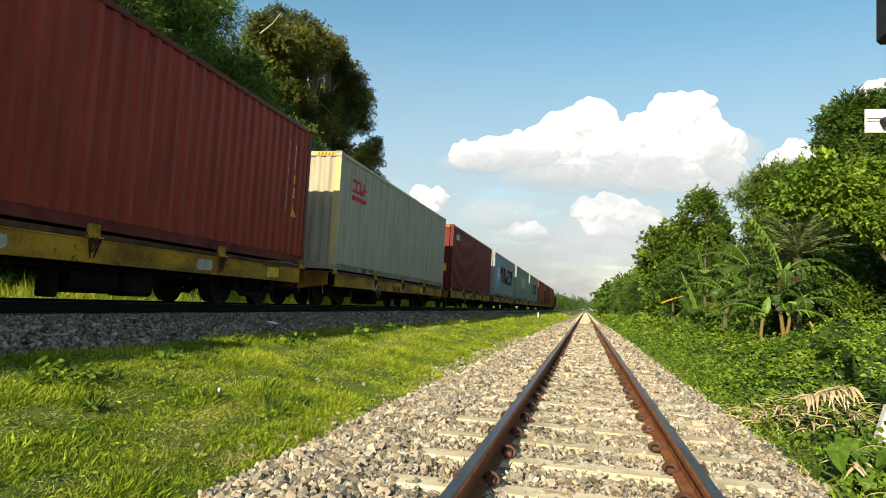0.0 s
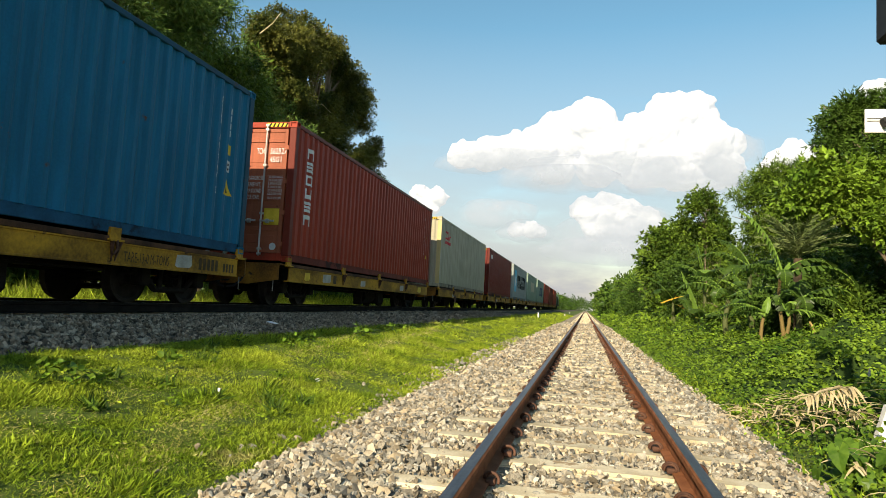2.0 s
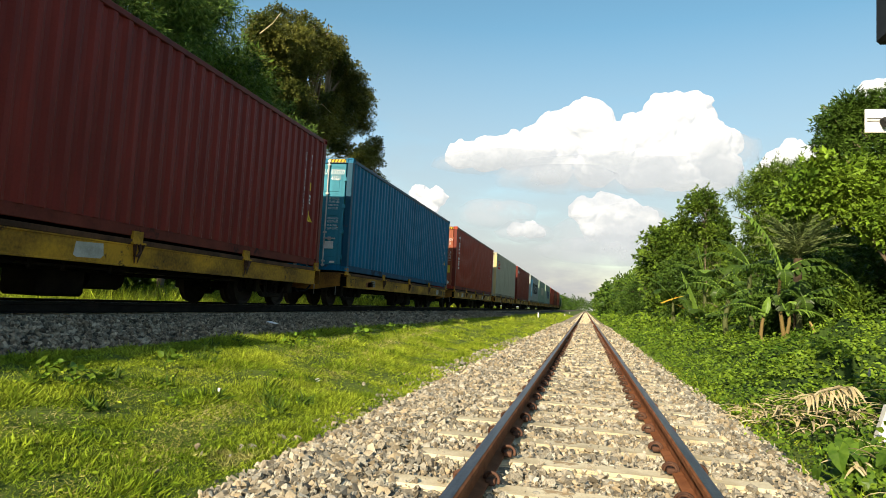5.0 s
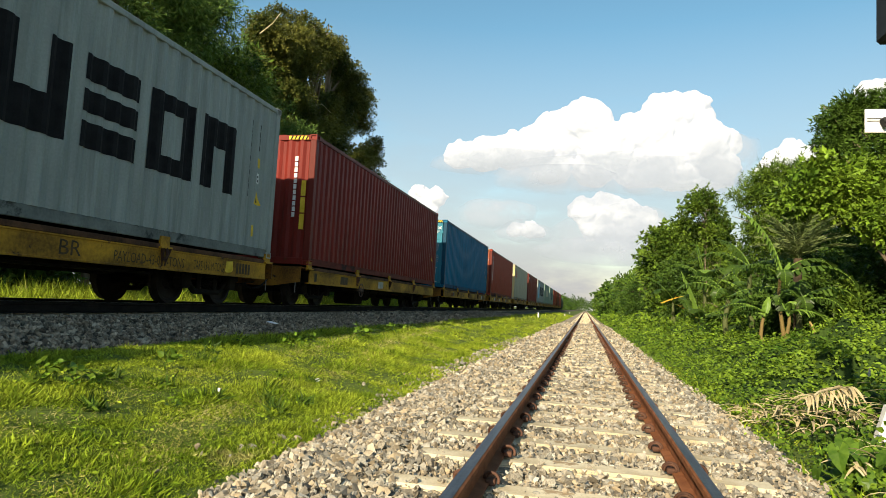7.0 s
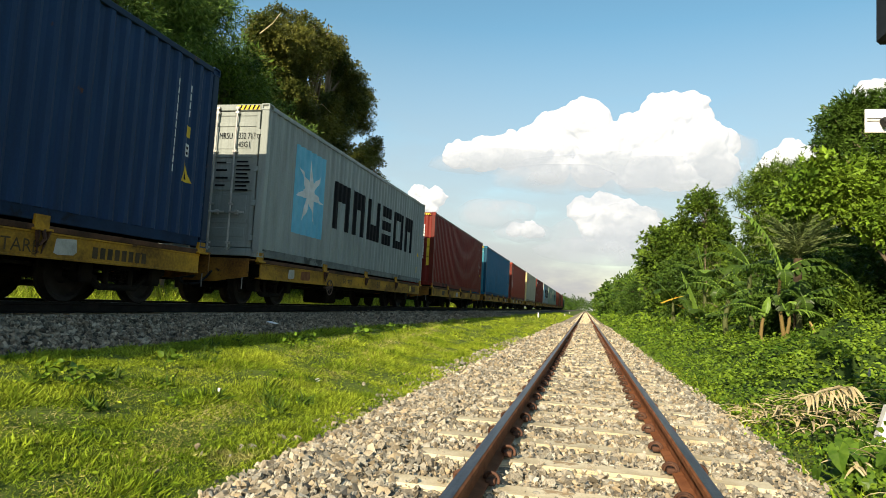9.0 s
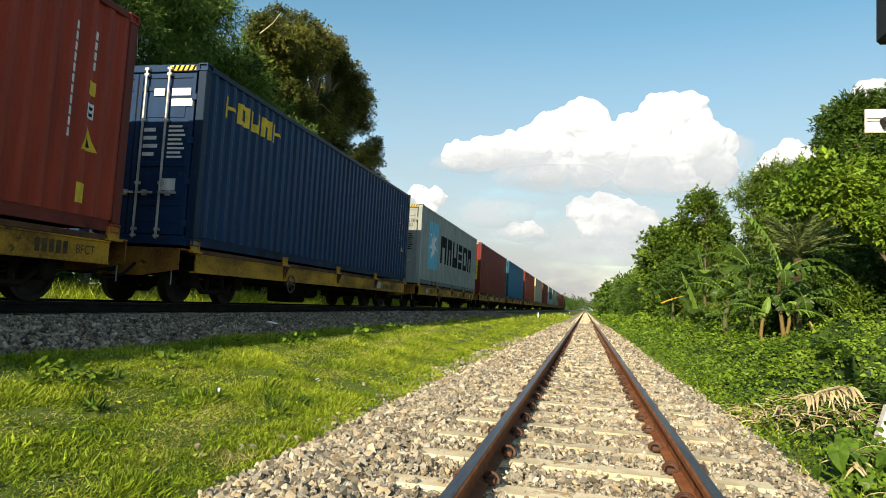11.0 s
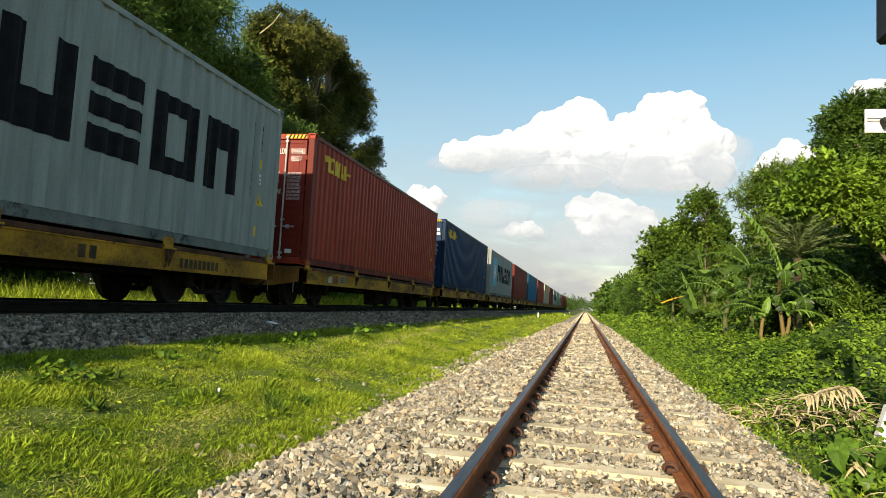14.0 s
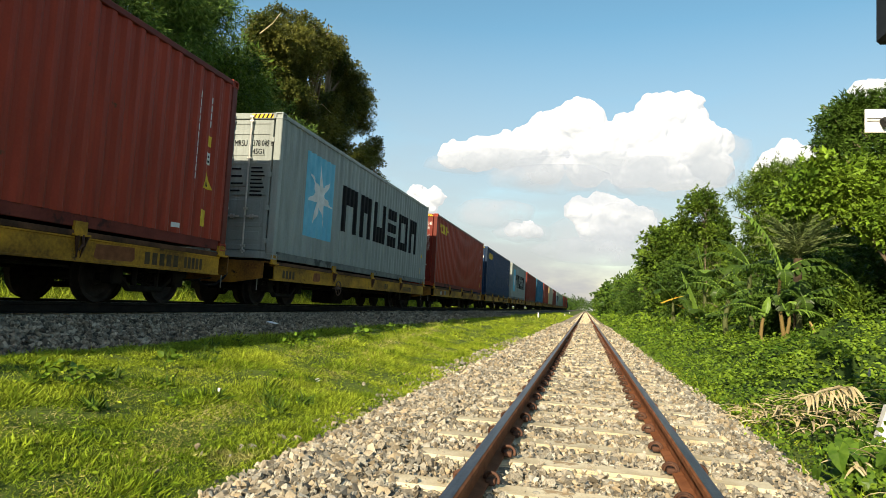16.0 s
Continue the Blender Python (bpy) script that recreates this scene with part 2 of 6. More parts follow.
def part(name, geo, material, parent, label="", smooth=False):
    me = geo.mesh(name, smooth) if isinstance(geo, Geo) else geo
    if isinstance(geo, Geo):
        me.materials.append(material)
    ob = new(name, me)
    ob.parent = parent
    return tagged(ob, label)


def solo(name, me, label, category, group="", kind="", m=None):
    """A thing that is one mesh."""
    ob = tagged(new(name, me), label, category, group, kind)
    if m is not None:
        ob.matrix_world = m
    return ob


def scatter(template_v, template_f, places, turns, sizes):
    """One array mesh of many copies: places (n, 3), turns (n, 3, 3), sizes (n,) or (n, 3)."""
    sizes = np.asarray(sizes)
    s = sizes[:, None, None] if sizes.ndim == 1 else sizes[:, None, :]
    v = np.einsum("nij,nkj->nki", turns, template_v[None] * s) + places[:, None, :]
    f = template_f[None] + (np.arange(len(places)) * len(template_v))[:, None, None]
    return v.reshape(-1, 3), f.reshape(-1, template_f.shape[1])


def any_turns(rng, n):
    q = rng.normal(size=(n, 4))
    q /= np.linalg.norm(q, axis=1)[:, None]
    w, x, y, z = q.T
    return np.stack([np.stack([1 - 2 * (y * y + z * z), 2 * (x * y - z * w), 2 * (x * z + y * w)], -1),
                     np.stack([2 * (x * y + z * w), 1 - 2 * (x * x + z * z), 2 * (y * z - x * w)], -1),
                     np.stack([2 * (x * z - y * w), 2 * (y * z + x * w), 1 - 2 * (x * x + y * y)], -1)], 1)


def frames_for(ways, rng, spin=True, up_way=(-0.12, -0.32, 0.85), loose=0.5):
    """Turns whose local y points along ways (n, 3), rolled at random about it or with local z upwards, leaning towards the light."""
    y = ways / np.linalg.norm(ways, axis=1)[:, None]
    up = rng.normal(size=y.shape) if spin else np.tile(up_way, (len(y), 1)) + rng.normal(size=y.shape) * loose
    x = np.cross(y, up)
    x /= np.linalg.norm(x, axis=1)[:, None] + 1e-9
    return np.stack([x, y, np.cross(x, y)], 2)


# ------------------------------------------------------------- ground
PROFILE = [(-3000, -1.0), (-60, -0.1), (-14, 0.36), (-11.6, 0.40), (-10.2, 0.22), (-9.0, 0.20), (-8.4, 0.26), (-5.8, 0.21), (-4.75, 0.10), (-4.4, 0.13), (-3.5, -0.02), (-2.7, -0.18),
           (-1.95, -0.31), (-1.6, -0.36), (1.3, -0.36), (1.6, -0.33), (2.6, -0.40), (4.0, -0.50), (9.0, -0.45), (60, -0.5), (3000, -1.0)]


def ground_z(x):
    return np.interp(x, [p[0] for p in PROFILE], [p[1] for p in PROFILE])


def strip(xs, ys, height, seed, wobble):
    """A grid over xs and ys, with the height of x and a small wobble."""
    rng = np.random.default_rng(seed)
    gx, gy = np.meshgrid(xs, ys)
    z = height(gx) + rng.uniform(-1, 1, gx.shape) * wobble
    n, k = gx.shape
    i = (np.arange(n - 1)[:, None] * k + np.arange(k - 1)[None]).ravel()
    return np.stack([gx.ravel(), gy.ravel(), z.ravel()], 1), np.stack([i, i + 1, i + k + 1, i + k], 1)


xs = np.unique(np.concatenate([[p[0] for p in PROFILE], np.arange(-14, 12, 0.25), np.linspace(-60, -14, 24), np.linspace(12, 60, 20), [-800, -250, 250, 800]]))
ys = np.unique(np.concatenate([np.arange(-30, 40, 0.5), np.arange(40, 200, 4), np.linspace(200, 3000, 12), [-80, -400, -1500]]))
solo("ground", fast_mesh("ground", *strip(xs, ys, ground_z, 3, 0.012), SOIL, True), "grassy earth beside the railway line, reaching to the horizon", "ground", kind="structure")

# ------------------------------------------------------------- ballast
NEAR_BED = [(-2.0, -0.36), (-1.85, -0.31), (-1.25, -0.19), (-1.0, -0.185), (1.05, -0.185), (1.2, -0.20), (1.5, -0.31), (1.7, -0.37)]
FAR_BED = [(-9.4, 0.10), (-8.5, 0.31), (-6.0, 0.31), (-5.6, 0.255), (-4.6, 0.115), (-4.45, 0.08)]


def bed_z(bed):
    return lambda x: np.interp(x, [p[0] for p in bed], [p[1] for p in bed])


def rock(seed):
    """A broken angular stone, about one unit across."""
    r = np.random.default_rng(seed)
    bm = bmesh.new()
    for p in r.normal(size=(9, 3)):
        bm.verts.new(p / np.linalg.norm(p) * r.uniform(0.40, 0.58) * (1.1, 0.95, 0.78))
    hull = bmesh.ops.convex_hull(bm, input=bm.verts[:])
    bmesh.ops.delete(bm, geom=[w for w in bm.verts if not w.link_faces], context="VERTS")
    bmesh.ops.triangulate(bm, faces=bm.faces[:])
    bm.verts.index_update()
    v = np.array([w.co[:] for w in bm.verts])
    f = np.array([[w.index for w in q.verts] for q in bm.faces])
    bm.free()
    return v, f


ROCKS = [rock(k + 40) for k in range(6)]


def stones(rng, x0, x1, y0, y1, bed, n, size, lift):
    """Places, turns and sizes of n stones on a bed."""
    x, y = rng.uniform(x0, x1, n), rng.uniform(y0, y1, n)
    s = 0.88 * size * rng.uniform(0.6, 1.35, n) * rng.choice([0.75, 1, 1, 1.3], n)
    if bed is NEAR_BED:      # most stones lie between the sleepers, not on them
        off = np.abs((y - 2.70 + 0.3125) % 0.625 - 0.3125)
        y = np.where((off < 0.085) & (np.abs(x - 0.035) < 1.0) & (rng.uniform(0, 1, n) < 0.8), y + 0.2, y)
    return np.stack([x, y, bed_z(bed)(x) + s * rng.uniform(0.05, 0.4, n) + lift], 1), any_turns(rng, n), s


def heap(name, groups, material):
    vs, fs, k = [], [], 0
    for i, (p, r, s) in enumerate(groups):
        for j, (v, f) in enumerate(ROCKS):
            w = slice(j, None, len(ROCKS))
            a, b = scatter(v, f, p[w], r[w], s[w])
            vs.append(a)
            fs.append(b + k)
            k += len(a)
    return fast_mesh(name, np.concatenate(vs), np.concatenate(fs), material)


rng = np.random.default_rng(11)
ballast_near = solo("ballast_bed_1", fast_mesh("ballast_bed", *strip(np.unique(np.concatenate([[p[0] for p in NEAR_BED], np.arange(-2, 1.7, 0.12)])), np.concatenate([np.arange(-12, 40, 0.2), np.arange(40, 1200, 8)]), bed_z(NEAR_BED), 5, 0.010), BALLAST_BED),
                    "bed of pale crushed stone under the railway track", "ballast", kind="structure")
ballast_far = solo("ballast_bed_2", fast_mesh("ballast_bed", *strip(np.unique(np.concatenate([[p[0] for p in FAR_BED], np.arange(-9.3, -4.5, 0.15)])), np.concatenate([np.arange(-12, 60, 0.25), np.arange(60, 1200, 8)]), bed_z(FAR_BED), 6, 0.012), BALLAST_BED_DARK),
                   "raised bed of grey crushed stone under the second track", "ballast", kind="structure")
loose = heap("loose_stones", [stones(rng, -1.95, 1.6, 4.6, 9, NEAR_BED, 11500, 0.055, 0), stones(rng, -1.95, 1.6, 9, 18, NEAR_BED, 8500, 0.066, 0),
                              stones(rng, -1.95, 1.6, 18, 45, NEAR_BED, 5000, 0.10, 0), stones(rng, -1.95, -0.9, 2.4, 4.6, NEAR_BED, 3000, 0.052, 0), stones(rng, -1.9, 1.5, 2.4, 7.0, NEAR_BED, 5000, 0.027, 0.02),
                              stones(rng, -0.9, 1.6, 2.4, 4.6, NEAR_BED, 3600, 0.05, -0.012), stones(rng, -1.95, 1.6, -6, 2.4, NEAR_BED, 1200, 0.085, 0), stones(rng, -2.14, -1.9, 4.0, 9, PROFILE, 300, 0.05, -0.01), stones(rng, -2.2, -1.9, 9, 22, PROFILE, 700, 0.06, 0), stones(rng, -2.4, -2.1, 3.2, 12, PROFILE, 24, 0.045, 0.0)], BALLAST)
tagged(part("loose_stones", loose, BALLAST, ballast_near, "pale grey and buff crushed stones"), kind="stuff")
loose = heap("loose_stones", [stones(rng, -6.3, -4.45, 3, 16, FAR_BED, 12500, 0.050, 0.008), stones(rng, -6.3, -4.5, 16, 45, FAR_BED, 4000, 0.10, 0), stones(rng, -6.3, -4.5, -6, 3, FAR_BED, 1000, 0.09, 0)], BALLAST_GREY)
tagged(part("loose_stones", loose, BALLAST_GREY, ballast_far, "grey crushed stones"), kind="stuff")

# ------------------------------------------------------------- tracks
RAIL = [(-0.062, -0.140), (0.062, -0.140), (0.062, -0.130), (0.012, -0.118), (0.009, -0.045), (0.034, -0.034), (0.034, -0.008), (0.026, 0.0), (-0.026, 0.0), (-0.034, -0.008),
        (-0.034, -0.034), (-0.009, -0.045), (-0.012, -0.118), (-0.062, -0.130)]


def rail(x, z, label, group, web=None):
    ob = thing("rail", label, "rail", group, at=pose(x, 0, z))
    part("rail_web", Geo().prism(RAIL, -14, 1400), web or RUST, ob, "rust-brown web and foot" if web is None else "web and foot darkened in colour for the shade")
    part("running_surface", Geo().box(-0.025, 0.025, -14, 1400, 0.0, 0.003), RAIL_TOP, ob, "worn bare steel top")
    return ob


LEFT_RAIL, GAUGE = -0.498, 1.065
for x in (LEFT_RAIL, LEFT_RAIL + GAUGE):
    rail(x, 0.0, "rusty steel rail with a worn shiny top on concrete sleepers", "rails of the empty track")
FAR_X, FAR_RAIL_Z = -7.13, 0.495
# DARK_IRON webs: the train's shade on these rails is put into the colour
for x in (FAR_X - GAUGE / 2, FAR_X + GAUGE / 2):
    rail(x, FAR_RAIL_Z, "steel rail under the goods train, coloured dark for the shade there", "rails of the train's track", DARK_IRON)


def clip_geo():
    """A bent spring clip on its shoulder."""
    g = Geo()
    pts = [(0.03 + 0.052 * math.cos(a) * (1 - 0.12 * i / 10), 0.018 * math.sin(a * 0.5), 0.012 + 0.04 * math.sin(a)) for i, a in enumerate(np.linspace(-0.5, 3.7, 11))]
    g.tube([(x, y - 0.02 + 0.004 * i, z) for i, (x, y, z) in enumerate(pts)], 0.011, 6)
    g.tube([(x * 0.82 + 0.01, y + 0.022, z * 0.9) for x, y, z in pts], 0.010, 6)
    return g.box(0.0, 0.06, -0.045, 0.045, -0.02, 0.018, 0.006)


clip_mesh = clip_geo().mesh("spring_clip", True)
clip_mesh.materials.append(CLIP)


def sleeper():
    ob = thing("railway_sleeper", "weathered buff concrete sleeper half buried in ballast", "sleeper", "sleepers of the empty track")
    g = Geo()
    bm = bmesh.new()
    bmesh.ops.create_cube(bm, size=1)
    for w in bm.verts:
        top = w.co.z > 0
        w.co = (w.co.x * 2.02 + 0.035, w.co.y * (0.20 if top else 0.26), -0.155 if top else -0.34)
    bmesh.ops.bevel(bm, geom=bm.edges[:], offset=0.02, segments=2, affect="EDGES")
    part("sleeper_body", g.take(bm), CONCRETE, ob)
    for x in (LEFT_RAIL, LEFT_RAIL + GAUGE):
        for side in (-1, 1):
            c = part("spring_clip", clip_mesh, CLIP, ob, "rusty bent spring clip")
            c.matrix_basis = pose(x + side * 0.05, 0, -0.125, 0, 0, 0 if side > 0 else 180) @ Matrix.Diagonal((0.8, 0.8, 0.8, 1))
    return ob


first = sleeper()
first.matrix_world = pose(0, 2.70, 0)
rs = random.Random(4)
for k in [*range(-18, 0), *range(1, 56)]:
    copy_thing(first, pose(rs.uniform(-0.01, 0.01), 2.70 + 0.625 * k, rs.uniform(-0.006, 0.004), 0, rs.uniform(-0.3, 0.3), rs.uniform(-0.8, 0.8)))
g = Geo()
for k in range(56, 400):
    g.box(-0.975, 1.045, 2.70 + 0.625 * k - 0.1, 2.70 + 0.625 * k + 0.1, -0.34, -0.178)
solo("distant_sleepers", g.mesh("distant_sleepers"), "row of buff concrete sleepers farther down the empty track", "sleepers", kind="stuff").data.materials.append(CONCRETE)
g = Geo()
for k in range(-20, 200):
    g.box(FAR_X - 1.0, FAR_X + 1.0, 0.62 * k - 0.1, 0.62 * k + 0.1, 0.15, 0.345)
solo("shaded_sleepers", g.mesh("shaded_sleepers"), "row of concrete sleepers in the shade under the train", "sleepers", kind="stuff").data.materials.append(CONCRETE)

# ------------------------------------------------------------- containers
LENGTH, WIDTH, HEIGHT = 12.192, 2.438, 2.896
RIB, DEEP = 0.278, 0.036


def rib(u):
    """How deep the corrugated sheet lies at u metres along it."""
    k = (u / RIB) % 1.0
    if k < 0.26:
        return 0.0
    if k < 0.5:
        return DEEP * (k - 0.26) / 0.24
    return DEEP if k < 0.76 else DEEP * (1 - (k - 0.76) / 0.24)


def breaks(a, b):
    """Where the sheet bends between a and b."""
    k0, k1 = int(a / RIB) - 1, int(b / RIB) + 2
    return [u for u in sorted((k + s) * RIB for k in range(k0, k1) for s in (0.0, 0.26, 0.5, 0.76)) if a < u < b]


def sheet(a, b, z0, z1):
    """Columns (u, depth) of a corrugated sheet."""
    return [a] + breaks(a, b) + [b]


def side_wall(sign):
    g = Geo()
    us = sheet(0.15, LENGTH - 0.15, 0, 0)
    n = len(us)
    x = lambda u, back: sign * (WIDTH / 2 - 0.012 - rib(u) - back)
    v = [(x(u, back), u, z) for back in (0.0, 0.004) for z in (0.16, HEIGHT - 0.09) for u in us]
    f = []
    for i in range(n - 1):
        q = (i, i + 1, n + i + 1, n + i)
        f += [q if sign > 0 else q[::-1], tuple(2 * n + k for k in (q[::-1] if sign > 0 else q))]
    return g.add(v, f)


def end_wall(y, sign):
    g = Geo()
    us = sheet(-WIDTH / 2 + 0.15, WIDTH / 2 - 0.15, 0, 0)
    n = len(us)
    v = [(u, y - sign * (0.012 + rib(u) + back), z) for back in (0.0, 0.004) for z in (0.15, HEIGHT - 0.12) for u in us]
    f = []
    for i in range(n - 1):
        q = (i, i + 1, n + i + 1, n + i)
        f += [q if sign < 0 else q[::-1], tuple(2 * n + k for k in (q[::-1] if sign < 0 else q))]
    return g.add(v, f)


def roof_geo():
    g = Geo()
    us = np.arange(0.1, LENGTH - 0.1, 0.105)
    v, f = [], []
    for i, u in enumerate(us):
        d = 0.0 if i % 4 < 2 else 0.02
        v += [(-WIDTH / 2 + 0.05, u, HEIGHT - 0.03 - d), (WIDTH / 2 - 0.05, u, HEIGHT - 0.03 - d)]
    for i in range(len(us) - 1):
        f.append((2 * i, 2 * i + 1, 2 * i + 3, 2 * i + 2))
    return g.add(v, f).box(-WIDTH / 2 + 0.06, WIDTH / 2 - 0.06, 0.1, LENGTH - 0.1, HEIGHT - 0.10, HEIGHT - 0.06)


def casting_geo():
    """A corner casting with its oval holes sunk in."""
    bm = bmesh.new()
    bmesh.ops.create_cube(bm, size=1)
    for w in bm.verts:
        w.co = (w.co.x * 0.165, w.co.y * 0.178, w.co.z * 0.118)
    faces = bmesh.ops.inset_individual(bm, faces=bm.faces[:], thickness=0.030, depth=0.0)
    bmesh.ops.inset_individual(bm, faces=[q for q in bm.faces if len({e.calc_length() > 0 for e in q.edges}) and q.calc_area() < 0.014 and abs(q.calc_center_median().length - max(abs(c) for c in q.calc_center_median())) < 1e-4], thickness=0.002, depth=-0.03)
    return Geo().take(bm)


CASTING = casting_geo()


def lettering(body, width, height):
    """The outline of a word as flat vertices and faces, width by height metres (width None: as the letters are)."""
    cu = bpy.data.curves.new("word", "FONT")
    cu.body, cu.resolution_u = body, 2
    ob = bpy.data.objects.new("word", cu)
    scene.collection.objects.link(ob)
    me = bpy.data.meshes.new_from_object(ob.evaluated_get(bpy.context.evaluated_depsgraph_get()))
    v, f = np.array([w.co[:2] for w in me.vertices]), [tuple(q.vertices) for q in me.polygons]
    bpy.data.objects.remove(ob)
    bpy.data.curves.remove(cu)
    bpy.data.meshes.remove(me)
    v -= v.min(0)
    top = v.max(0)
    return v * ((width / top[0]) if width else height / top[1], height / top[1]), f


def bars(n, w, h, gap, rng=None, upright=False):
    """n plain bars in a row (or one under the other) standing for writing."""
    v, f = [], []
    for i in range(n):
        o = i * (h + gap if upright else w + gap)
        a = (0, -o - h, w, -o) if upright else (o, 0, o + w, h)
        v += [(a[0], a[1]), (a[2], a[1]), (a[2], a[3]), (a[0], a[3])]
        f.append((4 * i, 4 * i + 1, 4 * i + 2, 4 * i + 3))
    return np.array(v, float), f


def on_side(flat, y, z, proud=0.003, ribbed=True):
    """Flat lettering laid over the corrugated +x side of a container."""
    v, f = flat
    bm = bmesh.new()
    ws = [bm.verts.new((p[0] + y, p[1] + z, 0)) for p in v]
    for q in f:
        try:
            bm.faces.new([ws[i] for i in q])
        except ValueError:
            pass
    if ribbed:
        for u in breaks(float(v[:, 0].min() + y), float(v[:, 0].max() + y)):
            bmesh.ops.bisect_plane(bm, geom=bm.verts[:] + bm.edges[:] + bm.faces[:], plane_co=(u, 0, 0), plane_no=(1, 0, 0))
    for w in bm.verts:
        w.co = (WIDTH / 2 - 0.012 - (rib(w.co.x) if ribbed else 0) + proud, w.co.x, w.co.y)
    return Geo().take(bm)


def on_end(flat, x, z, y=-0.003):
    v, f = flat
    return Geo().add([(p[0] + x, y, p[1] + z) for p in v], f)


def disc(r, n=20):
    return np.array([(r * math.cos(2 * math.pi * i / n), r * math.sin(2 * math.pi * i / n)) for i in range(n)]), [tuple(range(n))]


def door_leaf(x0, x1, mat, parent):
    """One door: a frame with recessed bands, two locking bars with keepers and handles, and hinges."""
    z0, z1 = 0.17, HEIGHT - 0.15
    door = part("door", Geo().box(x0, x1, 0.03, 0.07, z0, z1), mat, parent)
    for a, b in ((x0, x0 + 0.07), (x1 - 0.07, x1)):
        part("door_stile", Geo().box(a, b, 0.012, 0.03, z0, z1, 0.004), mat, door)
    for a, b in ((z0, z0 + 0.10), (0.62, 0.70), (1.24, 1.32), (1.86, 1.94), (2.46, 2.54), (z1 - 0.08, z1)):
        part("door_rib", Geo().box(x0 + 0.07, x1 - 0.07, 0.014, 0.03, a, b, 0.004), mat, door)
    for a, b in ((z0 + 0.10, 0.62), (0.70, 1.24), (1.32, 1.86), (1.94, 2.46)):
        part("door_panel", Geo().box(x0 + 0.16, x1 - 0.16, 0.02, 0.03, a + 0.09, b - 0.09, 0.006), mat, door)
    for bx in ((x0 + 0.16, x0 + 0.57) if x0 > 0 else (x1 - 0.16, x1 - 0.57)):
        bar = Geo().tube([(bx, -0.035, 0.10), (bx, -0.035, HEIGHT - 0.07)], 0.019, 8)
        part("locking_bar", bar, GALVANISED, door, "galvanised steel locking bar")
        for z in (0.12, 0.22, 0.95, 1.95, HEIGHT - 0.20, HEIGHT - 0.11):
            part("bar_keeper", Geo().box(bx - 0.04, bx + 0.04, -0.05, 0.015, z, z + 0.045, 0.006), GALVANISED, door, "steel keeper of the bar")
        h = Geo().box(bx - 0.02, bx + 0.30, -0.06, -0.045, 0.80, 0.835, 0.004).box(bx + 0.1, bx + 0.17, -0.05, 0.012, 0.77, 0.86, 0.006)
        part("door_handle", h, GALVANISED, door, "steel door handle")
    outer = x1 if x1 > 0.5 else x0
    for z in (0.30, 0.95, 1.60, 2.30):
        part("hinge", Geo().box(outer - 0.045, outer + 0.045, -0.012, 0.012, z, z + 0.10, 0.006), mat, door)
    return door


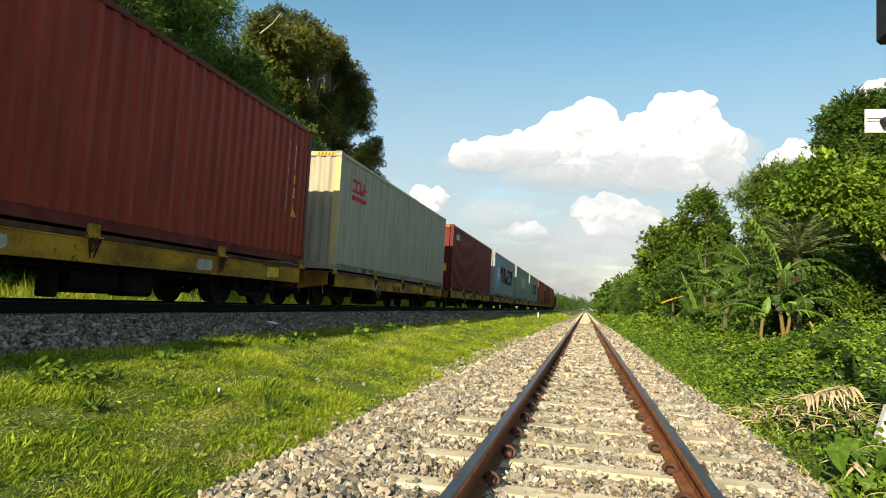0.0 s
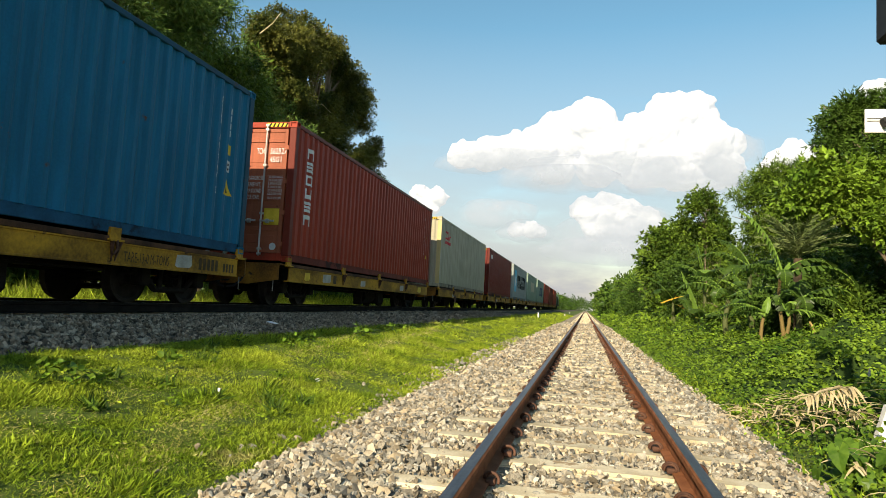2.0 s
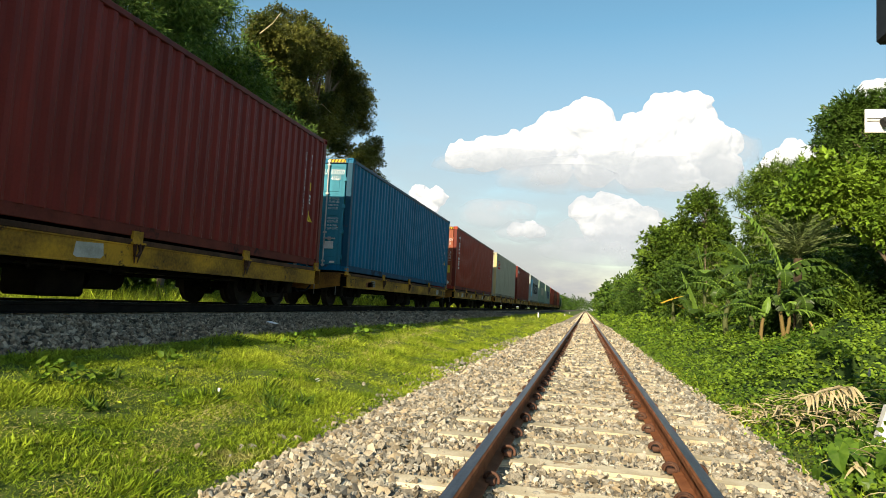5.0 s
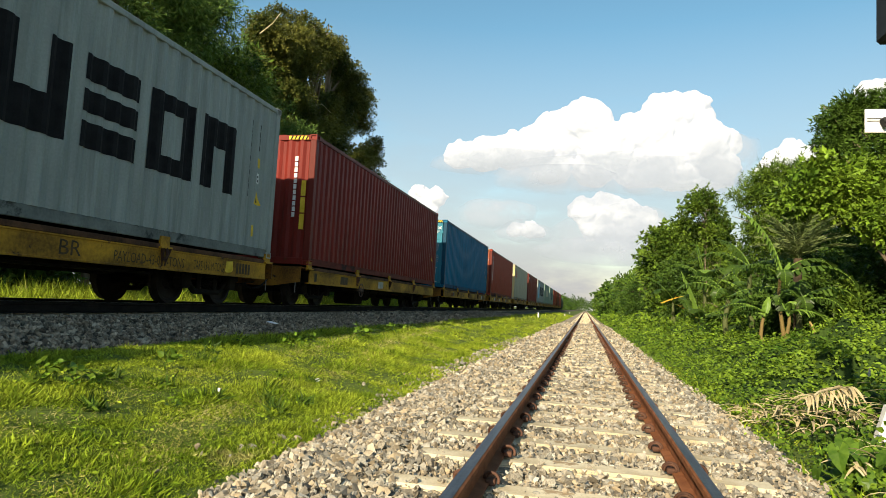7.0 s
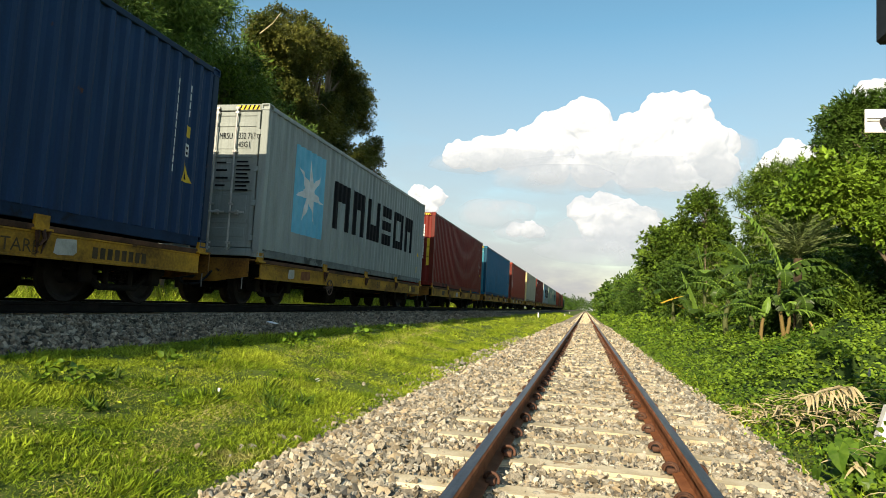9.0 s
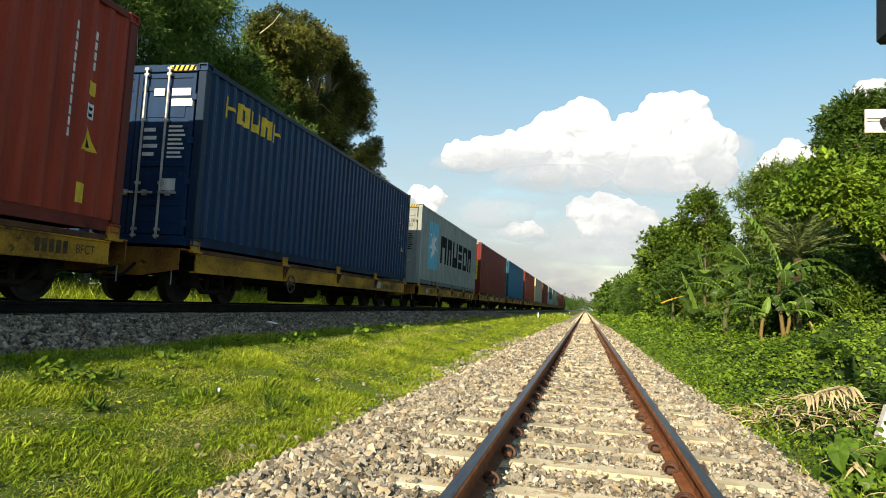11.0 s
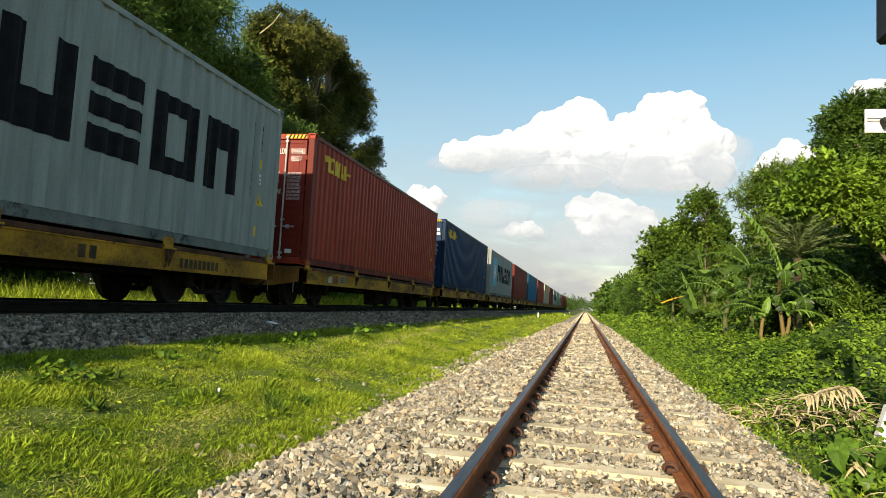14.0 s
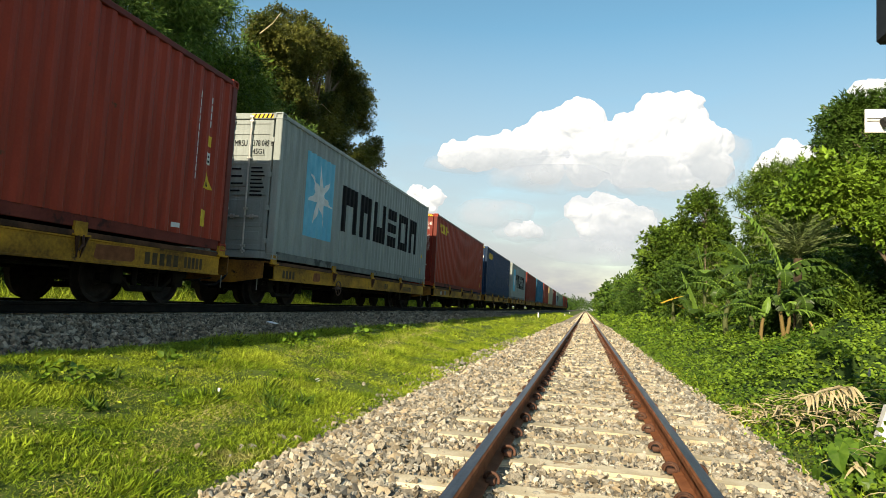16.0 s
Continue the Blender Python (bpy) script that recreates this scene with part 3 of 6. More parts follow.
def container(label, colour, doors=True, door_paint=None):
    """A high-cube forty-foot container; y = 0 is its rear end, z = 0 its underside."""
    mat = PAINTS[colour]
    edge = mat if colour in ("grey", "cream", "green") else WORN[colour]      # posts and rails are scuffed darker
    ob = thing("shipping_container", label, "shipping container", "containers on the goods train")
    for s in (1, -1):
        part("side_wall", side_wall(s), mat, ob)
        x = s * WIDTH / 2
        part("top_rail", Geo().box(min(x, x - s * 0.06), max(x, x - s * 0.06), 0.17, LENGTH - 0.17, HEIGHT - 0.10, HEIGHT - 0.015, 0.008), edge, ob)
        part("bottom_rail", Geo().box(min(x - s * 0.03, x - s * 0.08), max(x - s * 0.03, x - s * 0.08), 0.17, LENGTH - 0.17, 0.012, 0.165, 0.008), GRIMY[colour], ob, "grimy lower rail")
        for y in (0.0, LENGTH - 0.15):
            part("corner_post", Geo().box(min(x, x - s * 0.15), max(x, x - s * 0.15), y, y + 0.15, 0.118, HEIGHT - 0.118, 0.012), edge, ob)
            for z in (0.059, HEIGHT - 0.059):
                c = part("corner_casting", CASTING, mat, ob)
                c.location = (x - s * 0.0785, y + (0.085 if y == 0 else 0.065), z)
    part("roof", roof_geo(), mat, ob)
    part("floor", Geo().box(-WIDTH / 2 + 0.06, WIDTH / 2 - 0.06, 0.1, LENGTH - 0.1, 0.05, 0.15), DARK_IRON, ob, "dark underside")
    part("end_wall", end_wall(LENGTH, 1), mat, ob)
    w = WIDTH / 2 - 0.165
    part("end_header", Geo().box(-w, w, 0.0, 0.10, HEIGHT - 0.13, HEIGHT - 0.01, 0.008), mat, ob)
    part("end_sill", Geo().box(-w, w, 0.0, 0.10, 0.01, 0.155, 0.008), mat, ob)
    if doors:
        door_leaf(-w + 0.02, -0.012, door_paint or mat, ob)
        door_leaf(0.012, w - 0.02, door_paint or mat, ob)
        part("door_gasket", Geo().box(-0.012, 0.012, 0.02, 0.05, 0.17, HEIGHT - 0.15), BLACK_PAINT, ob, "black rubber door seal")
        part("end_backing", Geo().box(-w, w, 0.085, 0.1, 0.155, HEIGHT - 0.13), mat, ob)
    else:
        part("end_wall", end_wall(0.0, -1), mat, ob)
    # striped height marking on the header
    for x in (0.55,):
        part("marking", on_end(bars(1, 0.47, 0.085, 0), x, HEIGHT - 0.115), YELLOW_PAINT, ob, "yellow height marking with black slants")
        st = Geo()
        for i in range(5):
            a = x + 0.04 + i * 0.09
            st.add([(a, -0.006, HEIGHT - 0.114), (a + 0.035, -0.006, HEIGHT - 0.114), (a + 0.075, -0.006, HEIGHT - 0.031), (a + 0.04, -0.006, HEIGHT - 0.031)], [(0, 1, 2, 3)])
        part("marking_stripe", st, BLACK_PAINT, ob, "black slanted stripes")
    return ob


def end_words(ob, rows, mat=None):
    """Lettering on the door end: (text, x, z, height, width)."""
    for text, x, z, h, w in rows:
        part("lettering", on_end(lettering(text, w, h), x, z, 0.008), mat or WHITE_PAINT, ob)


def end_bars(ob, x, z, n, w, h=0.035, gap=0.022, mat=None):
    for i in range(n):
        part("illegible_line", on_end(bars(1, w * (0.8 + 0.2 * ((i * 7) % 3) / 2), h, 0), x, z - (i + 1) * h - i * gap, 0.008), mat or WHITE_PAINT, ob)


def tail_marks(ob, code, mat=None, plates=True):
    """The column of small signs and the upright code near the far end of the side."""
    mat = mat or WHITE_PAINT
    y0 = 11.18
    if code:
        g = Geo()
        for i, ch in enumerate(code):
            if ch != " ":
                s = on_side(lettering(ch, 0.075, 0.105), y0, 2.42 - i * 0.125)
                g.add(s.v, s.f)
        part("upright_code", g, mat, ob)
    else:
        part("upright_code", on_side(bars(11, 0.06, 0.10, 0.028, upright=True), y0, 2.42), mat, ob)
    part("size_code", on_side(bars(4, 0.06, 0.10, 0.028, upright=True), y0 + 0.32, 2.42), mat, ob)
    if plates:
        part("sign_plate", on_side(bars(1, 0.14, 0.17, 0), y0 + 0.28, 1.62), YELLOW_PAINT, ob, "small orange sign")
        part("sign_plate", on_side(bars(1, 0.14, 0.19, 0), y0 + 0.28, 1.33), WHITE_PAINT, ob, "small white sign")
        part("sign_bar", on_side(bars(2, 0.09, 0.04, 0.04, upright=True), y0 + 0.305, 1.48, 0.006), BLACK_PAINT, ob)
        part("warning_triangle", on_side((np.array([(0, 0), (0.26, 0), (0.10, 0.30)]), [(0, 1, 2)]), y0 + 0.24, 0.94), YELLOW_PAINT, ob, "yellow warning triangle")
        part("triangle_mark", on_side((np.array([(0.07, 0.04), (0.16, 0.04), (0.10, 0.19)]), [(0, 1, 2)]), y0 + 0.24, 0.94, 0.006), BLACK_PAINT, ob)


def block_word(ob, y, z, w, h, gap, shapes, mat, upright=False):
    """A brand word as plain notched blocks in its colour."""
    for i, cut in enumerate(shapes):
        oy, oz = (y, z - i * (h + gap)) if upright else (y + i * (w + gap), z)
        a, b = w * 0.30, h * 0.22
        if cut == "n":
            flat = ([(0, 0), (a, 0), (a, h * 0.6), (w - a, h * 0.6), (w - a, 0), (w, 0), (w, h), (0, h)], [(0, 1, 2, 7), (2, 3, 6, 7), (3, 4, 5, 6)])
        elif cut == "u":
            flat = ([(0, 0), (w, 0), (w, h), (w - a, h), (w - a, h * 0.4), (a, h * 0.4), (a, h), (0, h)], [(0, 1, 4, 5), (0, 5, 6, 7), (1, 2, 3, 4)])
        elif cut == "=":
            flat = ([(0, 0), (w, 0), (w, h * 0.28), (0, h * 0.28), (0, h * 0.38), (w, h * 0.38), (w, h * 0.62), (0, h * 0.62), (0, h * 0.72), (w, h * 0.72), (w, h), (0, h)], [(0, 1, 2, 3), (4, 5, 6, 7), (8, 9, 10, 11)])
        elif cut == "o":
            flat = ([(0, 0), (w, 0), (w, h), (0, h), (a, b), (w - a, b), (w - a, h - b), (a, h - b)], [(0, 1, 5, 4), (1, 2, 6, 5), (2, 3, 7, 6), (3, 0, 4, 7)])
        else:
            flat = ([(0, 0), (a, 0), (a, h * 0.42), (w, h * 0.42), (w, h * 0.58), (a, h * 0.58), (a, h), (0, h)], [(0, 1, 2, 7), (2, 3, 4, 5), (2, 5, 6, 7)])
        rows = [flat] if cut != "=" else [(flat[0][k:k + 4], [(0, 1, 2, 3)]) for k in (0, 4, 8)]
        for pts, quads in rows:
            part("painted_block", on_side((np.array(pts, float), quads), oy, oz, 0.006), mat, ob)


def star_panel(ob):
    part("painted_panel", on_side(bars(1, 1.56, 1.84, 0), 1.34, 0.62), SKY_PAINT, ob, "pale blue painted square")
    v = [(0, 0)]
    for i in range(14):
        r, a = (0.74 if i % 2 == 0 else 0.24), math.pi / 2 + math.pi * i / 7
        v.append((r * math.cos(a), r * math.sin(a)))
    part("painted_star", on_side((np.array(v), [(0, i + 1, (i + 1) % 14 + 1) for i in range(14)]), 2.12, 1.57, 0.006), WHITE_PAINT, ob, "white painted star")


def star_container(label, code):
    ob = container(label, "grey")
    star_panel(ob)
    block_word(ob, 3.52, 0.97, 1.0, 1.14, 0.24, "nnu=on", BLACK_PAINT)
    end_words(ob, [(code[0], 0.22, 2.22, 0.12, 0.27), (code[1], 0.62, 2.22, 0.12, 0.43), ("45G1", 0.62, 2.06, 0.11, 0.24)], BLACK_PAINT)
    end_bars(ob, 0.20, 1.78, 4, 0.26, 0.035, 0.11, mat=BLACK_PAINT)
    end_bars(ob, 0.62, 1.80, 8, 0.30, 0.032, 0.045, mat=BLACK_PAINT)
    tail_marks(ob, "", BLACK_PAINT)
    part("sign_plate", on_side(bars(1, 0.13, 0.20, 0), 11.4, 0.35), YELLOW_PAINT, ob, "small orange sign")
    return ob


PITCH, FIRST_Y = 13.942, 46.92
SLACK = {-4: 0.04, -5: 0.18, -6: 0.36, -7: 0.42, -8: 0.45}      # the couplings farther back are less stretched


def travelled(t):
    """How far the train has gone at t seconds, nought at 8 s."""
    k = (t - 8) / 8
    return 46.897 * k + 0.821 * k ** 2 + 0.131 * k ** 3 + 0.045 * k ** 4


load = {}
# door paint: a more orange red, with sunlight's brightness added into the colour
c = load[0] = container("oxide-red container with closed doors and white painted blocks", "red", door_paint=paint("faded_and_sunlit_red_paint", (0.32, 0.095, 0.05)))
block_word(c, 0.66, 2.28, 0.36, 0.22, 0.068, "n=ou=n", WHITE_PAINT, upright=True)
end_words(c, [("TCNU", 0.36, 2.21, 0.13, 0.23), ("562927", 0.66, 2.21, 0.13, 0.37), ("0", 1.09, 2.21, 0.12, 0.06), ("45G1", 0.66, 2.04, 0.12, 0.26), ("MAXGROSS", 0.2, 1.67, 0.085, 0.34), ("TARE WT.", 0.2, 1.53, 0.085, 0.3), ("PAYLOAD", 0.2, 1.40, 0.085, 0.32), ("CU. CAP.", 0.2, 1.27, 0.085, 0.28),
             ("32.500 KGS", 0.66, 1.71, 0.05, 0.32), ("71.650 LBS", 0.66, 1.64, 0.05, 0.32), ("3.800 KGS", 0.66, 1.57, 0.05, 0.3), ("8.380 LBS", 0.66, 1.50, 0.05, 0.3), ("28.700 KGS", 0.66, 1.43, 0.05, 0.32), ("63.270 LBS", 0.66, 1.36, 0.05, 0.32), ("76.3 CU.M", 0.66, 1.27, 0.05, 0.3)])
part("caution_plate", on_end(bars(1, 0.34, 0.34, 0), 0.62, 0.74, 0.006), YELLOW_PAINT, c, "yellow caution plate")
end_words(c, [("CAUTION", 0.65, 0.98, 0.07, 0.28), ("9'6\"", 0.72, 0.87, 0.08, 0.14), ("HIGH", 0.69, 0.76, 0.08, 0.20)], BLACK_PAINT)
part("round_sign", on_end(disc(0.075), 0.86, 0.30, 0.006), WHITE_PAINT, c, "round white sign")
tail_marks(c, "")
# doors wear a lighter copy of the blue, with the sun painted in
c = load[-1] = container("bright blue container with closed doors and white numbers", "blue", door_paint=paint("sunlit_blue_paint", (0.03, 0.21, 0.29)))
end_words(c, [("ESPU", 0.28, 2.47, 0.13, 0.25), ("803200", 0.64, 2.47, 0.13, 0.36), ("3", 1.10, 2.47, 0.12, 0.06), ("45G1", 0.65, 2.32, 0.12, 0.24), ("MAX. GROSS", 0.14, 1.78, 0.055, 0.30), ("TARE", 0.14, 1.62, 0.055, 0.13), ("NET", 0.14, 1.27, 0.055, 0.10), ("CU.CAP", 0.14, 1.10, 0.055, 0.18),
             ("32.500 KGS", 0.62, 1.82, 0.055, 0.29), ("71.650 LBS", 0.62, 1.74, 0.055, 0.29), ("3.800 KGS", 0.62, 1.65, 0.055, 0.27), ("8.377 LBS", 0.62, 1.57, 0.055, 0.27), ("28.700 KGS", 0.62, 1.31, 0.055, 0.29), ("63.273 LBS", 0.62, 1.23, 0.055, 0.29), ("76.4 CU.M", 0.62, 1.13, 0.055, 0.27), ("2.698 CU.FT", 0.62, 1.05, 0.055, 0.29)])
part("square_sign", on_end(bars(1, 0.24, 0.19, 0), 0.58, 0.56, 0.006), WHITE_PAINT, c, "square white sign")
part("square_sign", on_end(bars(1, 0.14, 0.05, 0), 0.74, 0.20, 0.006), WHITE_PAINT, c, "small white sign")
tail_marks(c, "ESPU 803200 3")
c = load[-2] = container("dark red container with a corrugated end wall", "wine", doors=False)
v_, f_ = bars(11, 0.09, 0.10, 0.025, upright=True)
part("upright_code", on_end((v_ * (0.8, 1.0), f_), 0.74, 2.40, -0.002), WHITE_PAINT, c)
part("caution_strip", on_end(bars(3, 0.11, 0.34, 0.03, upright=True), 0.93, 1.86, -0.002), YELLOW_PAINT, c, "yellow caution strips")
tail_marks(c, "")
load[-3] = star_container("pale grey container with a white star on a blue square", ("MRSU", "332 717 0"))
c = load[-4] = container("navy blue container with closed doors and a yellow painted word", "navy")
block_word(c, 0.62, 2.22, 0.36, 0.36, 0.06, "kounk", YELLOW_PAINT)
end_bars(c, 0.62, 2.50, 2, 0.42, 0.12, 0.05)
end_bars(c, 0.30, 2.50, 1, 0.24, 0.12, 0.05)
end_bars(c, 0.18, 1.86, 4, 0.26, 0.06, 0.07)
end_bars(c, 0.62, 1.90, 8, 0.30, 0.035, 0.035)
part("square_sign", on_end(bars(1, 0.24, 0.19, 0), 0.58, 0.86, 0.006), WHITE_PAINT, c, "square white sign")
tail_marks(c, "")
# door red is darkened against the sides to hold the shade on that end
c = load[-5] = container("dark red container with closed doors and a yellow painted word", "red", door_paint=paint("shaded_red_paint", (0.17, 0.022, 0.014)))
block_word(c, 0.63, 2.22, 0.30, 0.36, 0.05, "nouuk", YELLOW_PAINT)
end_words(c, [("GLDU", 0.33, 2.43, 0.13, 0.25), ("999542", 0.67, 2.43, 0.13, 0.34), ("45G1", 0.66, 2.27, 0.12, 0.26), ("MGW.", 0.18, 1.93, 0.11, 0.26), ("TARE.", 0.18, 1.80, 0.11, 0.26), ("NET.", 0.18, 1.67, 0.11, 0.20), ("CU.CAP.", 0.18, 1.54, 0.11, 0.33),
             ("32.500 KGS", 0.62, 1.97, 0.055, 0.33), ("71.650 LBS", 0.62, 1.89, 0.055, 0.33), ("3.770 KGS", 0.62, 1.81, 0.055, 0.3), ("8.310 LBS", 0.62, 1.73, 0.055, 0.3), ("28.730 KGS", 0.62, 1.65, 0.055, 0.33), ("63.340 LBS", 0.62, 1.57, 0.055, 0.33), ("76.4 CU.M", 0.62, 1.49, 0.055, 0.3), ("2.700 CU.FT", 0.62, 1.41, 0.055, 0.33)])
part("square_sign", on_end(bars(1, 0.16, 0.09, 0), 0.68, 0.24, 0.006), WHITE_PAINT, c, "small white sign")
part("caution_plate", on_end(bars(1, 0.34, 0.34, 0), -0.70, 1.38, 0.006), YELLOW_PAINT, c, "yellow caution plate")
part("sign_plate", on_side(bars(1, 0.16, 0.24, 0), 11.4, 0.30), YELLOW_PAINT, c, "small orange sign")
tail_marks(c, "")
load[-6] = star_container("pale grey container with a white star on a blue square", ("MRSU", "378 045 8"))
c = load[-7] = container("oxide-red container with small signs at its end", "red")
part("sign_plate", on_side(bars(1, 0.16, 0.26, 0), 11.42, 0.34), YELLOW_PAINT, c, "small orange sign")
part("square_sign", on_side(bars(1, 0.16, 0.07, 0), 10.75, 0.24), WHITE_PAINT, c, "small white sign")
tail_marks(c, "")
load[-8] = container("oxide-red container at the tail of the train", "red")
c = load[1] = container("cream-white container with a yellow rear edge and a red painted word", "cream", doors=False)
part("painted_edge", on_end(bars(1, 0.17, 2.6, 0), WIDTH / 2 - 0.165, 0.13, -0.004), paint("faded_yellow_edge", (0.52, 0.42, 0.2)), c, "faded yellow corner edge")
block_word(c, 0.95, 2.06, 0.24, 0.34, 0.05, "oouk", RED_PAINT)
part("red_underline", on_side(bars(4, 0.22, 0.12, 0.06), 0.98, 1.86), RED_PAINT, c)
c = load[2] = container("brownish red container with closed doors and white blocks", "wine")
block_word(c, 0.8, 2.30, 0.22, 0.24, 0.05, "ooo", WHITE_PAINT)
end_bars(c, 0.05, 2.36, 3, 0.8, 0.13, 0.06)
part("caution_plate", on_end(bars(1, 0.34, 0.34, 0), 0.62, 0.78, 0.006), YELLOW_PAINT, c, "yellow caution plate")
load[3] = star_container("pale grey container with a white star on a blue square", ("MRSU", "332 717 0"))
c = load[4] = container("pale green container with a lighter repainted patch", "green")
part("repainted_patch", on_side(bars(1, 4.6, 1.0, 0), 4.4, 1.1), PAINTS["cream"], c, "lighter repainted patch")
c = load[5] = container("pale grey-green container with dark blue blocks", "green")
block_word(c, 4.4, 0.9, 1.1, 1.1, 0.2, "oo=n", PAINTS["navy"])
for k, col in ((6, "red"), (7, "brown"), (8, "red")):
    load[k] = container("weathered oxide-red container near the locomotive", col)


# ------------------------------------------------------------- wagons
END_PLATE = surface("rusty_yellow_plate", (0.10, 0.04, 0.012), (0.42, 0.19, 0.025), 1.6, 0.75, bump=0.2, fine=30, spots=(0.06, 0.028, 0.014), spot_scale=3.0, spot_at=0.58)
FLANGE = surface("rusty_flange", (0.045, 0.022, 0.012), (0.13, 0.06, 0.03), 3, 0.85, bump=0.2, fine=40)
WHEEL_RUST = surface("rusty_handwheel", (0.07, 0.045, 0.035), (0.19, 0.13, 0.10), 9, 0.8, bump=0.2)
HAND_GREY = surface("dull_grey_paint", (0.16, 0.155, 0.14), (0.28, 0.27, 0.25), 9, 0.7, bump=0.1)
WHEEL_R, DECK = 0.365, 0.905
AXLES = (0.66, 2.10, 10.09, 11.53)


def wheel_geo(s):
    g = Geo()
    for x in (s * 0.5,):
        g.lathe([(x - s * 0.02, 0.09), (x - s * 0.02, 0.30), (x - s * 0.035, 0.30), (x - s * 0.035, WHEEL_R + 0.026), (x - s * 0.006, WHEEL_R + 0.022), (x, WHEEL_R), (x + s * 0.095, WHEEL_R - 0.006), (x + s * 0.095, 0.31), (x + s * 0.05, 0.28), (x + s * 0.03, 0.13), (x + s * 0.09, 0.10), (x + s * 0.09, 0.06)], 28)
    return g


def axle_geo():
    g = Geo().tube([(-0.82, 0, 0), (0.82, 0, 0)], 0.065, 12)
    for s in (1, -1):
        for i in range(3):
            a = 2 * math.pi * i / 3
            g.tube([(s * 0.82, 0.04 * math.cos(a), 0.04 * math.sin(a)), (s * 0.84, 0.04 * math.cos(a), 0.04 * math.sin(a))], 0.014, 6)
    return g


def bogie_geo(y):
    g = Geo()
    for s in (1, -1):
        x = s * 0.78
        for a in (y - 0.685, y + 0.685):
            g.box(x - 0.10, x + 0.10, a - 0.12, a + 0.12, WHEEL_R - 0.10, WHEEL_R + 0.16, 0.03)
        top = [(y - 0.95, 0.50), (y - 0.6, 0.55), (y - 0.35, 0.62), (y + 0.35, 0.62), (y + 0.6, 0.55), (y + 0.95, 0.50)]
        low = [(y + 0.62, 0.42), (y + 0.36, 0.22), (y - 0.36, 0.22), (y - 0.62, 0.42)]
        for path, r in ((top, 0.055), ([(y - 0.95, 0.46)] + low[::-1] + [(y + 0.95, 0.46)], 0.05), ([(y - 0.24, 0.24), (y - 0.24, 0.60)], 0.045), ([(y + 0.24, 0.24), (y + 0.24, 0.60)], 0.045)):
            g.tube([(x, a, z) for a, z in path], r, 6)
        for d in (-0.11, 0.0, 0.11):
            pts = [(x + 0.045 * math.cos(k * 0.9), y + d + 0.045 * math.sin(k * 0.9), 0.28 + k * 0.0085) for k in range(30)]
            g.tube(pts, 0.011, 5)
    g.box(-0.9, 0.9, y - 0.14, y + 0.14, 0.46, 0.66, 0.03)
    g.box(-0.25, 0.25, y - 0.22, y + 0.22, 0.60, 0.76, 0.03)
    for a in (y - 0.35, y + 0.35):
        g.tube([(-0.72, a, 0.34), (0.72, a, 0.34)], 0.04, 6)
    return g


def bracket_geo():
    """A twist-lock pocket welded on the side sill, with a hole in its face."""
    bm = bmesh.new()
    bmesh.ops.create_cube(bm, size=1)
    for w in bm.verts:
        w.co = (w.co.x * 0.09, w.co.y * 0.20, w.co.z * 0.15)
    bmesh.ops.inset_individual(bm, faces=[q for q in bm.faces if q.normal.x > 0.9], thickness=0.035, depth=-0.0)
    bmesh.ops.translate(bm, vec=(-0.05, 0, 0), verts=list({w for q in bm.faces if q.normal.x > 0.9 and q.calc_area() < 0.009 for w in q.verts}))
    return Geo().take(bm).box(-0.05, 0.035, -0.13, 0.13, -0.105, -0.075, 0.006)


def gusset_geo():
    """The web under a pocket: two slanting plates and a hook that hangs between them."""
    g = Geo()
    for s in (-1, 1):
        a, b = s * 0.085, s * 0.035
        g.add([(-0.015, a, -0.10), (0.05, a, -0.10), (-0.015, b, -0.36), (-0.015, a - s * 0.014, -0.10), (0.05, a - s * 0.014, -0.10), (-0.015, b - s * 0.014, -0.36)], [(0, 1, 2), (5, 4, 3), (1, 4, 5, 2), (0, 3, 4, 1), (0, 2, 5, 3)])
    g.tube([(0.02, 0.0, -0.09), (0.035, 0.01, -0.20), (0.03, -0.05, -0.27)], [0.022, 0.020, 0.012], 6)
    return g


